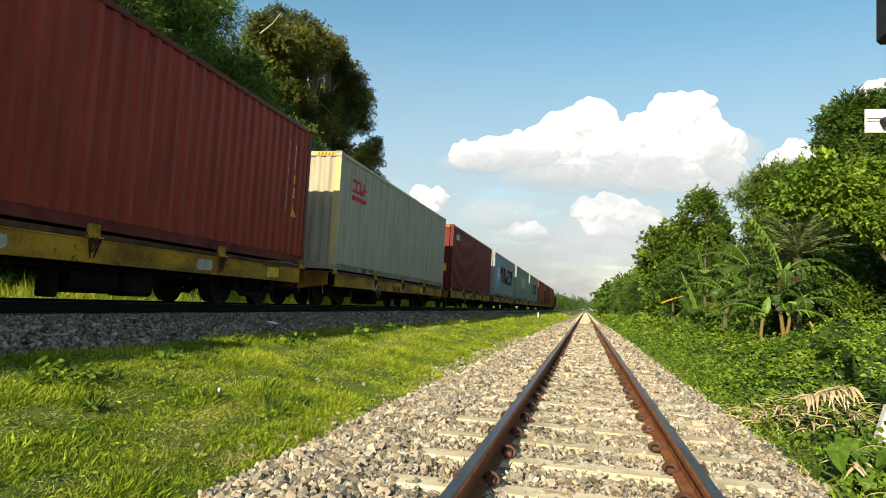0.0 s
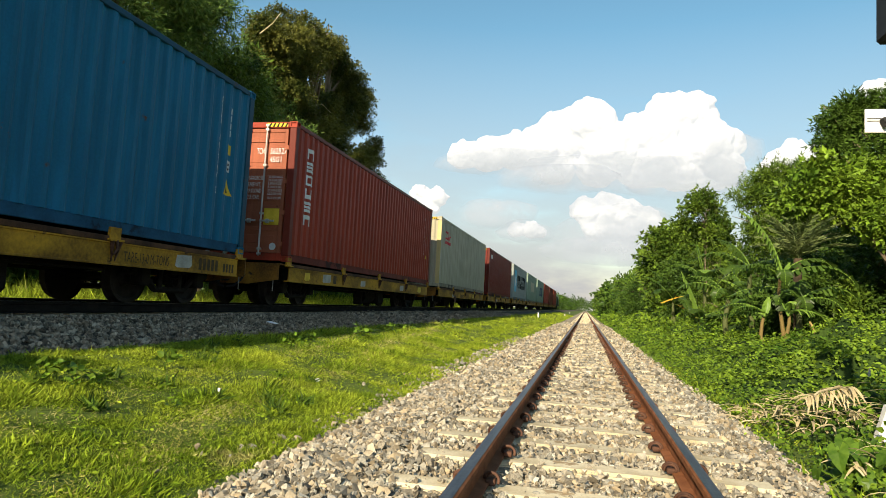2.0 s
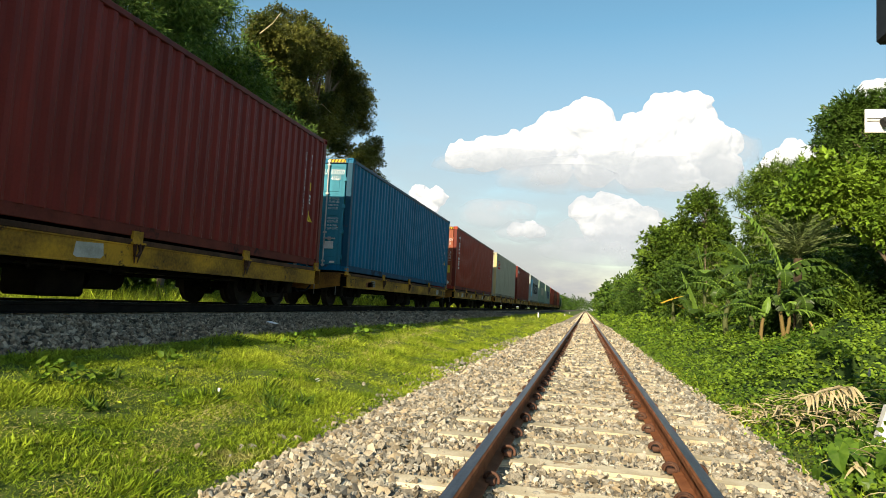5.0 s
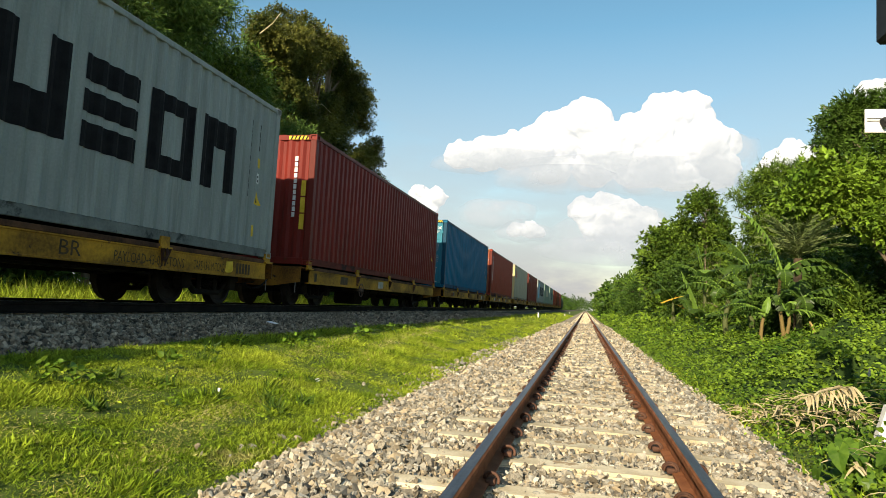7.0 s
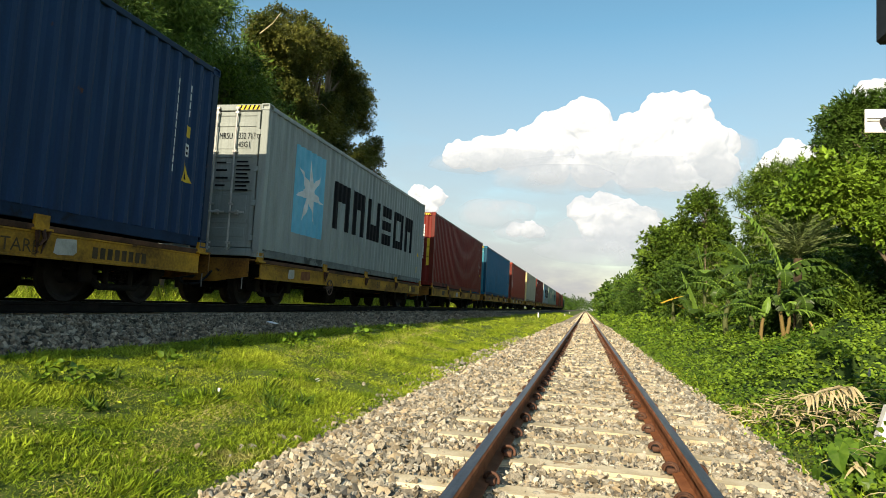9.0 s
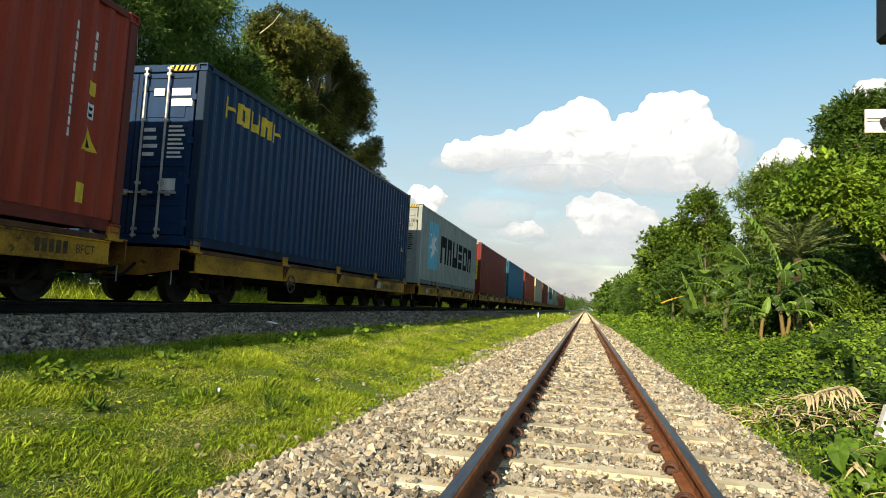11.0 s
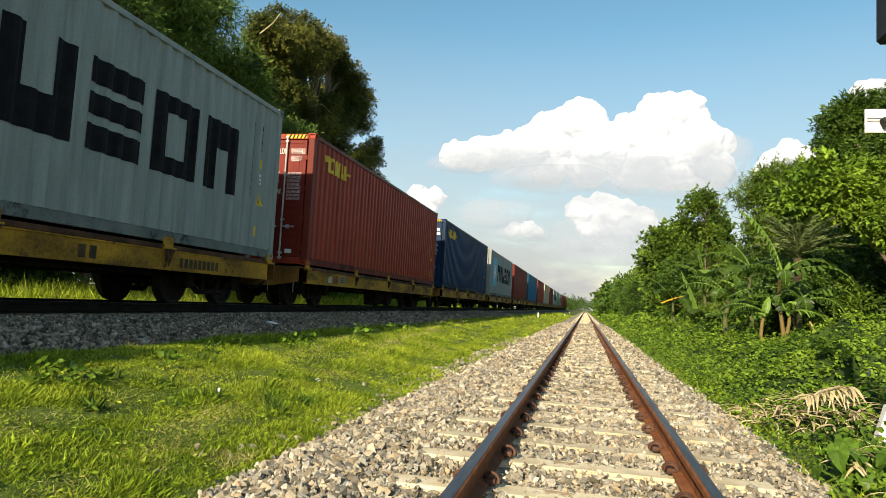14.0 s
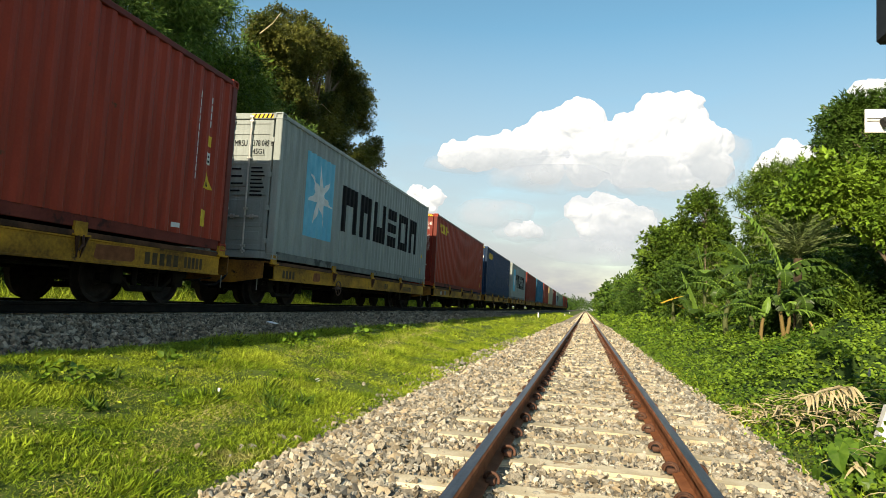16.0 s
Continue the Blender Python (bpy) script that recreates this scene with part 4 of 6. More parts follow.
def wagon(stencil, handwheel=True):
    """A bogie flat wagon; y = 0 is the rear end of its load, z = 0 the rail's top."""
    ob = thing("flat_wagon", "yellow bogie flat wagon with grimy running gear and stencilled sill", "freight wagon", "wagons of the goods train")
    z0, z1 = 0.505, 0.80
    for s in (1, -1):
        x = s * 1.205
        web = [(x - s * 0.10, z0), (x + s * 0.012, z0), (x + s * 0.012, z0 + 0.02), (x, z0 + 0.024), (x, z1 - 0.024), (x + s * 0.012, z1 - 0.02), (x + s * 0.012, z1), (x - s * 0.10, z1), (x - s * 0.10, z1 - 0.02), (x - s * 0.02, z1 - 0.024), (x - s * 0.02, z0 + 0.024), (x - s * 0.10, z0 + 0.02)]
        part("side_sill", Geo().prism(web if s > 0 else web[::-1], 0.14, LENGTH - 0.14), WAGON_YELLOW, ob)
        for y in (0.10, 3.2, 6.1, 9.0, LENGTH - 0.10):
            b = part("lock_bracket", BRACKET, WAGON_YELLOW, ob)
            b.location = (x + s * 0.022, y, DECK + 0.005)
            b.rotation_euler = (0, 0, 0 if s > 0 else math.pi)
            if 1 < y < LENGTH - 1:
                part("gusset", GUSSET, CLIP, b, "rust-black web under the pocket")
    for y, s in ((-0.22, -1), (LENGTH + 0.22, 1)):
        outline = [(-1.16, 0.53), (-0.5, 0.42), (0.5, 0.42), (1.16, 0.53), (1.16, 0.83), (-1.16, 0.83)]
        part("headstock", Geo().prism(outline, y - 0.012, y + 0.012).box(-1.18, 1.18, min(y, y - s * 0.4), max(y, y - s * 0.4), 0.83, 0.855, 0.004), END_PLATE, ob, "rusty yellow end plate")
        part("coupler", Geo().box(-0.11, 0.11, min(y, y + s * 0.66), max(y, y + s * 0.66), 0.46, 0.66, 0.03).box(-0.17, 0.17, min(y + s * 0.42, y + s * 0.66), max(y + s * 0.42, y + s * 0.66), 0.40, 0.72, 0.04), DARK_IRON, ob, "grimy iron coupler")
        hose = [(0.45, y + s * 0.05, 0.60), (0.45, y + s * 0.2, 0.48), (0.42, y + s * 0.4, 0.36), (0.38, y + s * 0.62, 0.34)]
        part("air_hose", Geo().tube(hose, 0.022, 6), BLACK_PAINT, ob, "black rubber air hose")
        part("corner_step", Geo().tube([(1.05, y, 0.56), (1.05, y, 0.30)], 0.010, 6), HAND_GREY, ob, "thin steel rod")
    deck = Geo().box(-0.20, 0.20, -0.2, LENGTH + 0.2, 0.46, 0.78, 0.01)
    for y in np.arange(0.4, LENGTH, 1.0):
        deck.box(-1.10, 1.10, y - 0.05, y + 0.05, 0.54, 0.78)
    part("top_flange", Geo().box(-1.212, 1.212, 0.16, LENGTH - 0.16, 0.803, 0.872, 0.006), FLANGE, ob, "rust-brown top flange")
    part("centre_sill", deck, DARK_IRON, ob, "grimy centre sill and cross bearers")
    gear = Geo().tube([(0.35, 3.2, 0.42), (0.35, 9.0, 0.42)], 0.025, 6).tube([(-0.5, 3.6, 0.42), (-0.5, 8.8, 0.42)], 0.02, 6).tube([(0.9, 2.9, 0.45), (0.9, 9.2, 0.45)], 0.018, 6)
    if handwheel:
        gear.box(-0.35, 0.30, 5.5, 6.3, 0.06, 0.50, 0.05).tube([(0.1, 6.4, 0.34), (0.1, 7.1, 0.34)], 0.17, 12)
    else:
        gear.tube([(0.55, 6.3, 0.32), (0.55, 7.2, 0.32)], 0.20, 14).box(0.42, 0.80, 7.3, 7.9, 0.10, 0.50, 0.05).box(0.45, 0.7, 6.05, 6.2, 0.06, 0.5, 0.03)
    for y in (4.7, 5.2, 6.0):
        gear.tube([(0.9, y, 0.55), (0.9, y, 0.40)], 0.03, 6)
    part("brake_gear", gear, DARK_IRON, ob, "grimy brake rods and cylinder")
    for y in (1.38, 10.81):
        part("bogie", bogie_geo(y), DARK_IRON, ob, "grimy cast bogie frame")
    for y in AXLES:
        w = part("wheelset", AXLE, DARK_IRON, ob, "dark steel axle with its two wheels")
        for me in WHEELS:
            part("wheel", me, WHEEL_STEEL, w)
        w.location = (0, y, WHEEL_R)
        wheels.append(w)
    if handwheel:
        hub = Geo()
        ring = [(1.25, 3.45 + 0.17 * math.cos(a), 0.46 + 0.17 * math.sin(a)) for a in np.linspace(0, 2 * math.pi, 20, endpoint=False)]
        hub.tube(ring, 0.013, 6, closed=True)
        for i in range(5):
            a = 2 * math.pi * i / 5
            hub.tube([(1.25, 3.45, 0.46), (1.25, 3.45 + 0.16 * math.cos(a), 0.46 + 0.16 * math.sin(a))], 0.008, 5)
        hub.tube([(1.1, 3.45, 0.46), (1.29, 3.45, 0.46)], 0.03, 8)
        part("handbrake_wheel", hub, WHEEL_RUST, ob, "rusty spoked handbrake wheel")
    side = lambda flat, y, z: Geo().add([(1.209, p[0] + y, p[1] + z) for p in flat[0]], flat[1])
    for kind, y, z, *rest in stencil:
        if kind in ("white", "yellow", "brown"):
            rest[1] = min(rest[1], 0.20)
        elif kind == "bars":
            rest[2] = min(rest[2], 0.19)
        if kind == "word":
            part("stencil", side(lettering(rest[0], rest[1], rest[2]), y, z), FADED_PAINT, ob, "dark stencilled word")
        elif kind == "plate":
            pl = part("label_plate", side(bars(1, rest[0], rest[1], 0), y, z), HAND_GREY, ob, "small grey riveted plate")
            for i in range(3):
                part("label_line", Geo().add([(1.213, y + 0.04 + p[0], z + 0.025 + 0.045 * i + p[1]) for p in bars(1, rest[0] - 0.1, 0.022, 0)[0]], [(0, 1, 2, 3)]), FADED_PAINT, pl)
        elif kind == "bars":
            for i in range(rest[0]):
                part("stencil_bar", side(bars(1, rest[1], rest[2], 0), y + i * (rest[1] + rest[3]), z), FADED_PAINT, ob, "dark stencilled mark")
        else:
            patch = np.array([(0, 0.02), (0.06, 0), (rest[0] - 0.05, 0.01), (rest[0], 0.05), (rest[0] - 0.02, rest[1]), (0.03, rest[1] - 0.015)])
            part("paint_patch", side((patch, [tuple(range(6))]), y, z), {"white": PLATE_WHITE, "yellow": YELLOW_PAINT, "brown": RUST}[kind], ob, kind + " paint patch on the sill")
    return ob


def part_shared(geo, name, material):
    me = geo.mesh(name)
    me.materials.append(material)
    return me


BRACKET = part_shared(bracket_geo(), "lock_bracket", WAGON_YELLOW)
GUSSET = part_shared(gusset_geo(), "gusset", CLIP)
WHEELS = [part_shared(wheel_geo(s), "wheel", WHEEL_STEEL) for s in (1, -1)]
AXLE = part_shared(axle_geo(), "axle", DARK_IRON)
wheels = []
STENCILS = {
    -7: [("word", 6.5, 0.56, "TONS", 0.4, 0.16), ("brown", 9.25, 0.56, 0.75, 0.26), ("bars", 10.2, 0.56, 5, 0.11, 0.17, 0.05), ("bars", 11.1, 0.56, 5, 0.07, 0.17, 0.03)],
    -6: [("bars", 0.5, 0.56, 4, 0.10, 0.16, 0.05), ("brown", 2.0, 0.56, 0.4, 0.22), ("bars", 7.3, 0.56, 2, 0.12, 0.16, 0.06), ("bars", 9.3, 0.56, 9, 0.09, 0.14, 0.03)],
    -5: [("word", 0.15, 0.60, "RETURN", 0.5, 0.12), ("white", 1.30, 0.56, 0.26, 0.17), ("brown", 1.62, 0.56, 0.34, 0.2), ("word", 4.15, 0.58, "\u09bf\u09ac \u0986\u09b0", 0.62, 0.17), ("plate", 2.05, 0.58, 0.36, 0.17), ("word", 6.45, 0.57, "BR", 0.32, 0.17), ("word", 7.05, 0.60, "PAYLOAD-43-0 M-TONS", 1.35, 0.10), ("brown", 8.35, 0.56, 0.4, 0.18), ("word", 9.3, 0.60, "TARE-13-0 M-TONS", 0.85, 0.11), ("bars", 10.9, 0.58, 5, 0.07, 0.15, 0.03), ("word", 11.5, 0.60, "BFCT", 0.3, 0.11)],
    -4: [("word", 8.5, 0.56, "TARE", 0.5, 0.14), ("white", 9.2, 0.56, 0.35, 0.24), ("bars", 9.8, 0.56, 8, 0.09, 0.14, 0.04)],
    -3: [("white", 1.3, 0.56, 0.3, 0.2), ("brown", 1.9, 0.56, 0.5, 0.28), ("word", 4.4, 0.58, "\u09bf\u09ac \u0986\u09b0", 0.62, 0.17), ("word", 7.1, 0.57, "BR", 0.34, 0.18), ("word", 8.0, 0.56, "PAYLOAD-43-0 M-TONS", 1.5, 0.14), ("word", 9.75, 0.56, "TARE-13-0 M-TONS", 0.85, 0.14), ("yellow", 10.65, 0.56, 0.25, 0.2), ("bars", 11.0, 0.56, 5, 0.07, 0.18, 0.03)],
    -2: [("bars", 0.4, 0.56, 1, 0.14, 0.2, 0.1), ("bars", 2.0, 0.56, 1, 0.5, 0.24, 0.1), ("white", 5.0, 0.56, 0.5, 0.2)],
    -1: [("word", 0.35, 0.56, "RETURN", 0.62, 0.18), ("brown", 1.6, 0.56, 0.5, 0.14), ("brown", 1.75, 0.56, 0.5, 0.17), ("word", 4.2, 0.58, "\u09bf\u09ac \u0986\u09b0", 0.62, 0.17), ("plate", 2.05, 0.58, 0.36, 0.17), ("word", 6.45, 0.57, "BR", 0.32, 0.17), ("word", 9.2, 0.56, "TARE-13-0 M-TONS", 0.95, 0.14), ("white", 10.3, 0.56, 0.42, 0.22), ("bars", 10.9, 0.56, 5, 0.08, 0.18, 0.035), ("bars", 11.6, 0.56, 4, 0.06, 0.14, 0.03)],
    0: [("yellow", 0.9, 0.56, 0.3, 0.18), ("white", 1.9, 0.56, 0.5, 0.24), ("bars", 2.55, 0.56, 1, 0.2, 0.22, 0.1), ("white", 8.3, 0.56, 0.45, 0.18), ("yellow", 10.6, 0.56, 0.5, 0.24), ("white", 4.5, 0.56, 0.4, 0.16)],
}
train = []
for k in range(-8, 9):
    w = wagon(STENCILS.get(k, [("white", 2.0 + (k % 3), 0.48, 0.4, 0.2), ("bars", 5.0, 0.52, 6, 0.1, 0.16, 0.04), ("yellow", 8.4, 0.56, 0.4, 0.18)]), k not in (-5, -1, 0))
    train += [(w, k, FAR_RAIL_Z), (load[k], k, FAR_RAIL_Z + DECK)]


def locomotive():
    """A diesel locomotive with a long hood, seen from behind far off."""
    ob = thing("locomotive", "dark green diesel locomotive at the head of the train", "locomotive")
    part("frame", Geo().box(-1.25, 1.25, -0.3, 13.2, 0.85, 1.15, 0.03), DARK_IRON, ob, "dark frame")
    part("hood", Geo().prism([(-0.9, 1.15), (0.9, 1.15), (0.9, 2.9), (0.7, 3.15), (-0.7, 3.15), (-0.9, 2.9)], 0.3, 9.4), PAINTS["loco"], ob)
    cab = part("cab", Geo().prism([(-1.25, 1.15), (1.25, 1.15), (1.25, 3.1), (0.8, 3.4), (-0.8, 3.4), (-1.25, 3.1)], 9.4, 11.6), PAINTS["loco"], ob)
    for x in (-0.85, 0.85):
        part("cab_window", Geo().box(x - 0.22, x + 0.22, 9.385, 9.40, 2.3, 2.9), BLACK_PAINT, cab, "dark cab window")
    part("nose", Geo().box(-0.9, 0.9, 11.6, 13.0, 1.15, 2.4, 0.1), PAINTS["loco"], ob)
    part("exhaust_stack", Geo().tube([(0, 5, 3.1), (0, 5, 3.4)], 0.2, 12), DARK_IRON, ob)
    part("fuel_tank", Geo().box(-1.1, 1.1, 5.0, 8.0, 0.25, 0.85, 0.08), DARK_IRON, ob)
    for y in (2.2, 10.8):
        part("bogie", bogie_geo(y), DARK_IRON, ob)
        for d in (-1.2, 0, 1.2):
            w = part("wheelset", AXLE, DARK_IRON, ob)
            w.location = (0, y + d, WHEEL_R)
            for me in WHEELS:
                part("wheel", me, WHEEL_STEEL, w)
    return ob


train.append((locomotive(), 9, FAR_RAIL_Z))

# ------------------------------------------------------------- clouds
CLOUD = surface("cloud_white", (0.22, 0.222, 0.23), (0.26, 0.262, 0.27), 0.004, 1.0, bump=0, fine=0.02, gloss=0.0)
CLOUD.node_tree.nodes["Principled BSDF"].inputs["Emission Color"].default_value = (0.58, 0.63, 0.72, 1)      # light scattered within the cloud
CLOUD.node_tree.nodes["Principled BSDF"].inputs["Emission Strength"].default_value = 0.71


def thin(name, c, glow, most, scale):
    """Thin vapour: patchy, densest in the middle of each puff and clear at its rim."""
    m = bpy.data.materials.new(name)
    m.use_nodes = True
    n, l = m.node_tree.nodes, m.node_tree.links
    bsdf, out = n["Principled BSDF"], n["Material Output"]
    bsdf.inputs["Base Color"].default_value, bsdf.inputs["Roughness"].default_value, bsdf.inputs["Specular IOR Level"].default_value = (*c, 1), 1.0, 0.0
    bsdf.inputs["Emission Color"].default_value, bsdf.inputs["Emission Strength"].default_value = (0.54, 0.615, 0.72, 1), glow
    coord, tex, mr, clear, ms = n.new("ShaderNodeTexCoord"), n.new("ShaderNodeTexNoise"), n.new("ShaderNodeMapRange"), n.new("ShaderNodeBsdfTransparent"), n.new("ShaderNodeMixShader")
    tex.inputs["Scale"].default_value, tex.inputs["Detail"].default_value, tex.inputs["Roughness"].default_value = scale, 6, 0.6
    mr.inputs["From Min"].default_value, mr.inputs["From Max"].default_value, mr.inputs["To Min"].default_value, mr.inputs["To Max"].default_value = 0.35, 0.65, 0.25, most
    dense, times = n.new("ShaderNodeAttribute"), n.new("ShaderNodeMath")
    dense.attribute_name, times.operation = "vapour", "MULTIPLY"
    l.new(coord.outputs["Object"], tex.inputs["Vector"])
    l.new(tex.outputs["Fac"], mr.inputs["Value"])
    l.new(mr.outputs[0], times.inputs[0])
    l.new(dense.outputs["Fac"], times.inputs[1])
    l.new(times.outputs[0], ms.inputs["Fac"])
    l.new(clear.outputs[0], ms.inputs[1])
    l.new(bsdf.outputs[0], ms.inputs[2])
    l.new(ms.outputs[0], out.inputs["Surface"])
    return m


# low haze; its dim glow and grey also paint the cloud base's shade
VEIL = thin("cloud_veil", (0.08, 0.082, 0.09), 0.64, 0.85, 0.008)


def ball(sub):
    bm = bmesh.new()
    bmesh.ops.create_icosphere(bm, subdivisions=sub, radius=1)
    v = np.array([w.co[:] for w in bm.verts])
    f = np.array([[w.index for w in q.verts] for q in bm.faces])
    bm.free()
    return v, f


BALL_3, BALL_2 = ball(3), ball(2)


def cloud(blobs, seed, y=2500.0, buds=34, base=0.0, veils=()):
    """A cumulus: large puffs, each with smaller puffs on its upper parts."""
    rng = np.random.default_rng(seed)
    vs, fs, k = [], [], 0

    def puff(at, r, shape, rough):
        nonlocal k
        v, f = shape
        n = np.array([noise.fractal(Vector(p * 1.7 + np.array(at) / r * 0.6), 0.9, 2.1, 3) for p in v])
        w = v * (r * (1 + rough * n))[:, None] * (1, 0.8, 0.92) + at
        vs.append(w)
        fs.append(f + k)
        k += len(w)

    for x, z, r in blobs:
        r *= 0.86
        puff((x, y + rng.uniform(-0.5, 0.5) * r, z), r, BALL_3, 0.16)
        for _ in range(buds):
            d = rng.normal(size=3)
            d /= np.linalg.norm(d)
            d[1] = -abs(d[1]) * 0.8
            if d[2] < -0.45:
                continue
            q = r * rng.uniform(0.10, 0.34)
            puff((x + d[0] * r * 0.92, y + d[1] * r * 0.75, z + d[2] * r * 0.88), q, BALL_2, 0.25)
    v = np.concatenate(vs)
    v[:, 2] = np.where(v[:, 2] < base, base + (v[:, 2] - base) * 0.2, v[:, 2])      # the flat underside
    me = fast_mesh("cloud", v, np.concatenate(fs), CLOUD, True)
    ob = solo("cloud", me, "bright white cumulus cloud with a grey base in a blue sky", "cloud", "clouds")
    weld = ob.modifiers.new("weld", "REMESH")
    weld.mode, weld.voxel_size, weld.use_smooth_shade = "VOXEL", 5.5, True
    soften = ob.modifiers.new("soften", "SMOOTH")
    soften.factor, soften.iterations = 0.5, 8
    for kind, scale, much in (("large", 46, 16), ("small", 16, 7)):
        tex = bpy.data.textures.new("billow", "CLOUDS")
        tex.noise_scale, tex.noise_depth = scale, 3
        billow = ob.modifiers.new(kind, "DISPLACE")
        billow.texture, billow.strength, billow.mid_level, billow.texture_coords = tex, much, 0.5, "LOCAL"
    # pale grey vapour hanging from the base, also tinted as its shade: open front shells that overlap
    for i, (x, z, rx, rz) in enumerate(veils):
        v, f = BALL_3
        n = np.array([noise.fractal(Vector(p * 1.5 + np.array((x, 0, z)) / 90), 0.9, 2.1, 3) for p in v])
        w = v * (1 + 0.22 * n)[:, None] * (rx, 60, rz) + (x, y - 90 - 12 * i, z)
        me = fast_mesh("veil", w, f[v[f].mean(1)[:, 1] < -0.02], VEIL, True)
        k_ = np.clip((-v[:, 1] - 0.05) / 0.75, 0, 1)
        me.attributes.new("vapour", "FLOAT", "POINT").data.foreach_set("value", (k_ * k_ * (3 - 2 * k_)).astype(np.float32))
        part("veil", me, VEIL, ob, "pale grey vapour below the cloud, also painting the shade of its base")
    return ob


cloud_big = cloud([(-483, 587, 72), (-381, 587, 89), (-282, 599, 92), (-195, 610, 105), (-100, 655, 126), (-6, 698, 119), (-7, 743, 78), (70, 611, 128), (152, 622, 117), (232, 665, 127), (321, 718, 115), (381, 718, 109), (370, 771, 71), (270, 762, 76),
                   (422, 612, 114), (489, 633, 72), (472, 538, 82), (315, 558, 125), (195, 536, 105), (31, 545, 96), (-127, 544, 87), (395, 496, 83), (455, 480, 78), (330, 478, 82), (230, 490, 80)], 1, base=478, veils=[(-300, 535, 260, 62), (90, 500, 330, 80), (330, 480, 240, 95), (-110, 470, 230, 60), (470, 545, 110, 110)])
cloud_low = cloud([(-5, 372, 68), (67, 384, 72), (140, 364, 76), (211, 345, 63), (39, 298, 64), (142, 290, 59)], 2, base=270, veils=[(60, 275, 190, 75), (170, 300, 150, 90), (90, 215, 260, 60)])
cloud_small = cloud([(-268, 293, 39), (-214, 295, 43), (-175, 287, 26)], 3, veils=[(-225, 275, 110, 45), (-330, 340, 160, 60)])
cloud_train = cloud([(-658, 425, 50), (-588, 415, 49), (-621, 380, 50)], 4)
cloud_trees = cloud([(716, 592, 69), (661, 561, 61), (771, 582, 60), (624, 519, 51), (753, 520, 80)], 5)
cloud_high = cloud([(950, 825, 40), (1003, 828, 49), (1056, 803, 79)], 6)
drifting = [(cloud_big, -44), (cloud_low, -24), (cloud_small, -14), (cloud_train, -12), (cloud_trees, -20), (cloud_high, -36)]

# ------------------------------------------------------------- leaves
GRASS = surface("grass_blades", (0.14, 0.225, 0.016), (0.35, 0.42, 0.044), 1.2, 0.55, bump=0, fine=12, spots=(0.34, 0.33, 0.11), spot_scale=0.9, spot_at=0.6, per_island=0.7, gloss=0.1, through_light=0.3)
CREEPER = surface("creeper_leaves", (0.028, 0.075, 0.008), (0.17, 0.26, 0.026), 1.6, 0.45, bump=0, fine=10, per_island=0.42, gloss=0.1, through_light=0.07)
LEAF_MID = surface("tree_leaves", (0.020, 0.052, 0.009), (0.13, 0.205, 0.024), 1.3, 0.42, bump=0, fine=8, per_island=0.4, gloss=0.1, through_light=0.07)
LEAF_BRIGHT = surface("bright_leaves", (0.04, 0.09, 0.010), (0.15, 0.24, 0.024), 0.9, 0.42, bump=0, fine=8, per_island=0.5, gloss=0.1, through_light=0.07)
LEAF_DARK = surface("dark_and_shaded_leaves", (0.018, 0.046, 0.009), (0.075, 0.135, 0.02), 0.9, 0.42, bump=0, fine=8, per_island=0.4, gloss=0.1, through_light=0.07)
LEAF_OLIVE = surface("olive_leaves", (0.035, 0.056, 0.012), (0.20, 0.20, 0.046), 0.5, 0.42, bump=0, fine=8, per_island=0.4, gloss=0.1, through_light=0.07)
LEAF_BAMBOO = surface("bamboo_leaves", (0.04, 0.095, 0.018), (0.17, 0.27, 0.06), 0.6, 0.45, bump=0, fine=8, per_island=0.35, gloss=0.1, through_light=0.15)
BANANA = surface("banana_leaf", (0.03, 0.07, 0.012), (0.085, 0.15, 0.024), 1.2, 0.38, bump=0.1, fine=20, per_object=0.25, through_light=0.35)
BANANA_PALE = surface("young_banana_leaf", (0.14, 0.26, 0.04), (0.26, 0.40, 0.07), 1.2, 0.38, bump=0.1, fine=20, through_light=0.35)
BANANA_DRY = surface("dry_leaf", (0.38, 0.30, 0.16), (0.64, 0.55, 0.36), 2.0, 0.8, bump=0.2, fine=30, per_object=0.25, per_island=0.25, through_light=0.15)
DEAD_YELLOW = surface("yellow_dead_leaf", (0.55, 0.30, 0.03), (0.72, 0.46, 0.06), 3.0, 0.6, bump=0.1, fine=20, through_light=0.25)
BARK = surface("tree_bark", (0.13, 0.10, 0.07), (0.26, 0.21, 0.15), 4, 0.9, bump=0.6, fine=30, stretch=(1, 1, 0.25))
STEM_GREEN = surface("green_banana_stem", (0.05, 0.07, 0.02), (0.12, 0.13, 0.05), 3, 0.7, bump=0.3, fine=30, stretch=(1, 1, 0.2))
STEM = surface("banana_stem", (0.07, 0.055, 0.02), (0.26, 0.18, 0.06), 3, 0.7, bump=0.3, fine=30, stretch=(1, 1, 0.2))
# near-black green: the shade between creeper leaves, put into the colour
UNDERGROWTH_SHADE = surface("undergrowth_gap_shade", (0.012, 0.028, 0.006), (0.04, 0.075, 0.012), 3, 0.95, bump=0.9, fine=14)

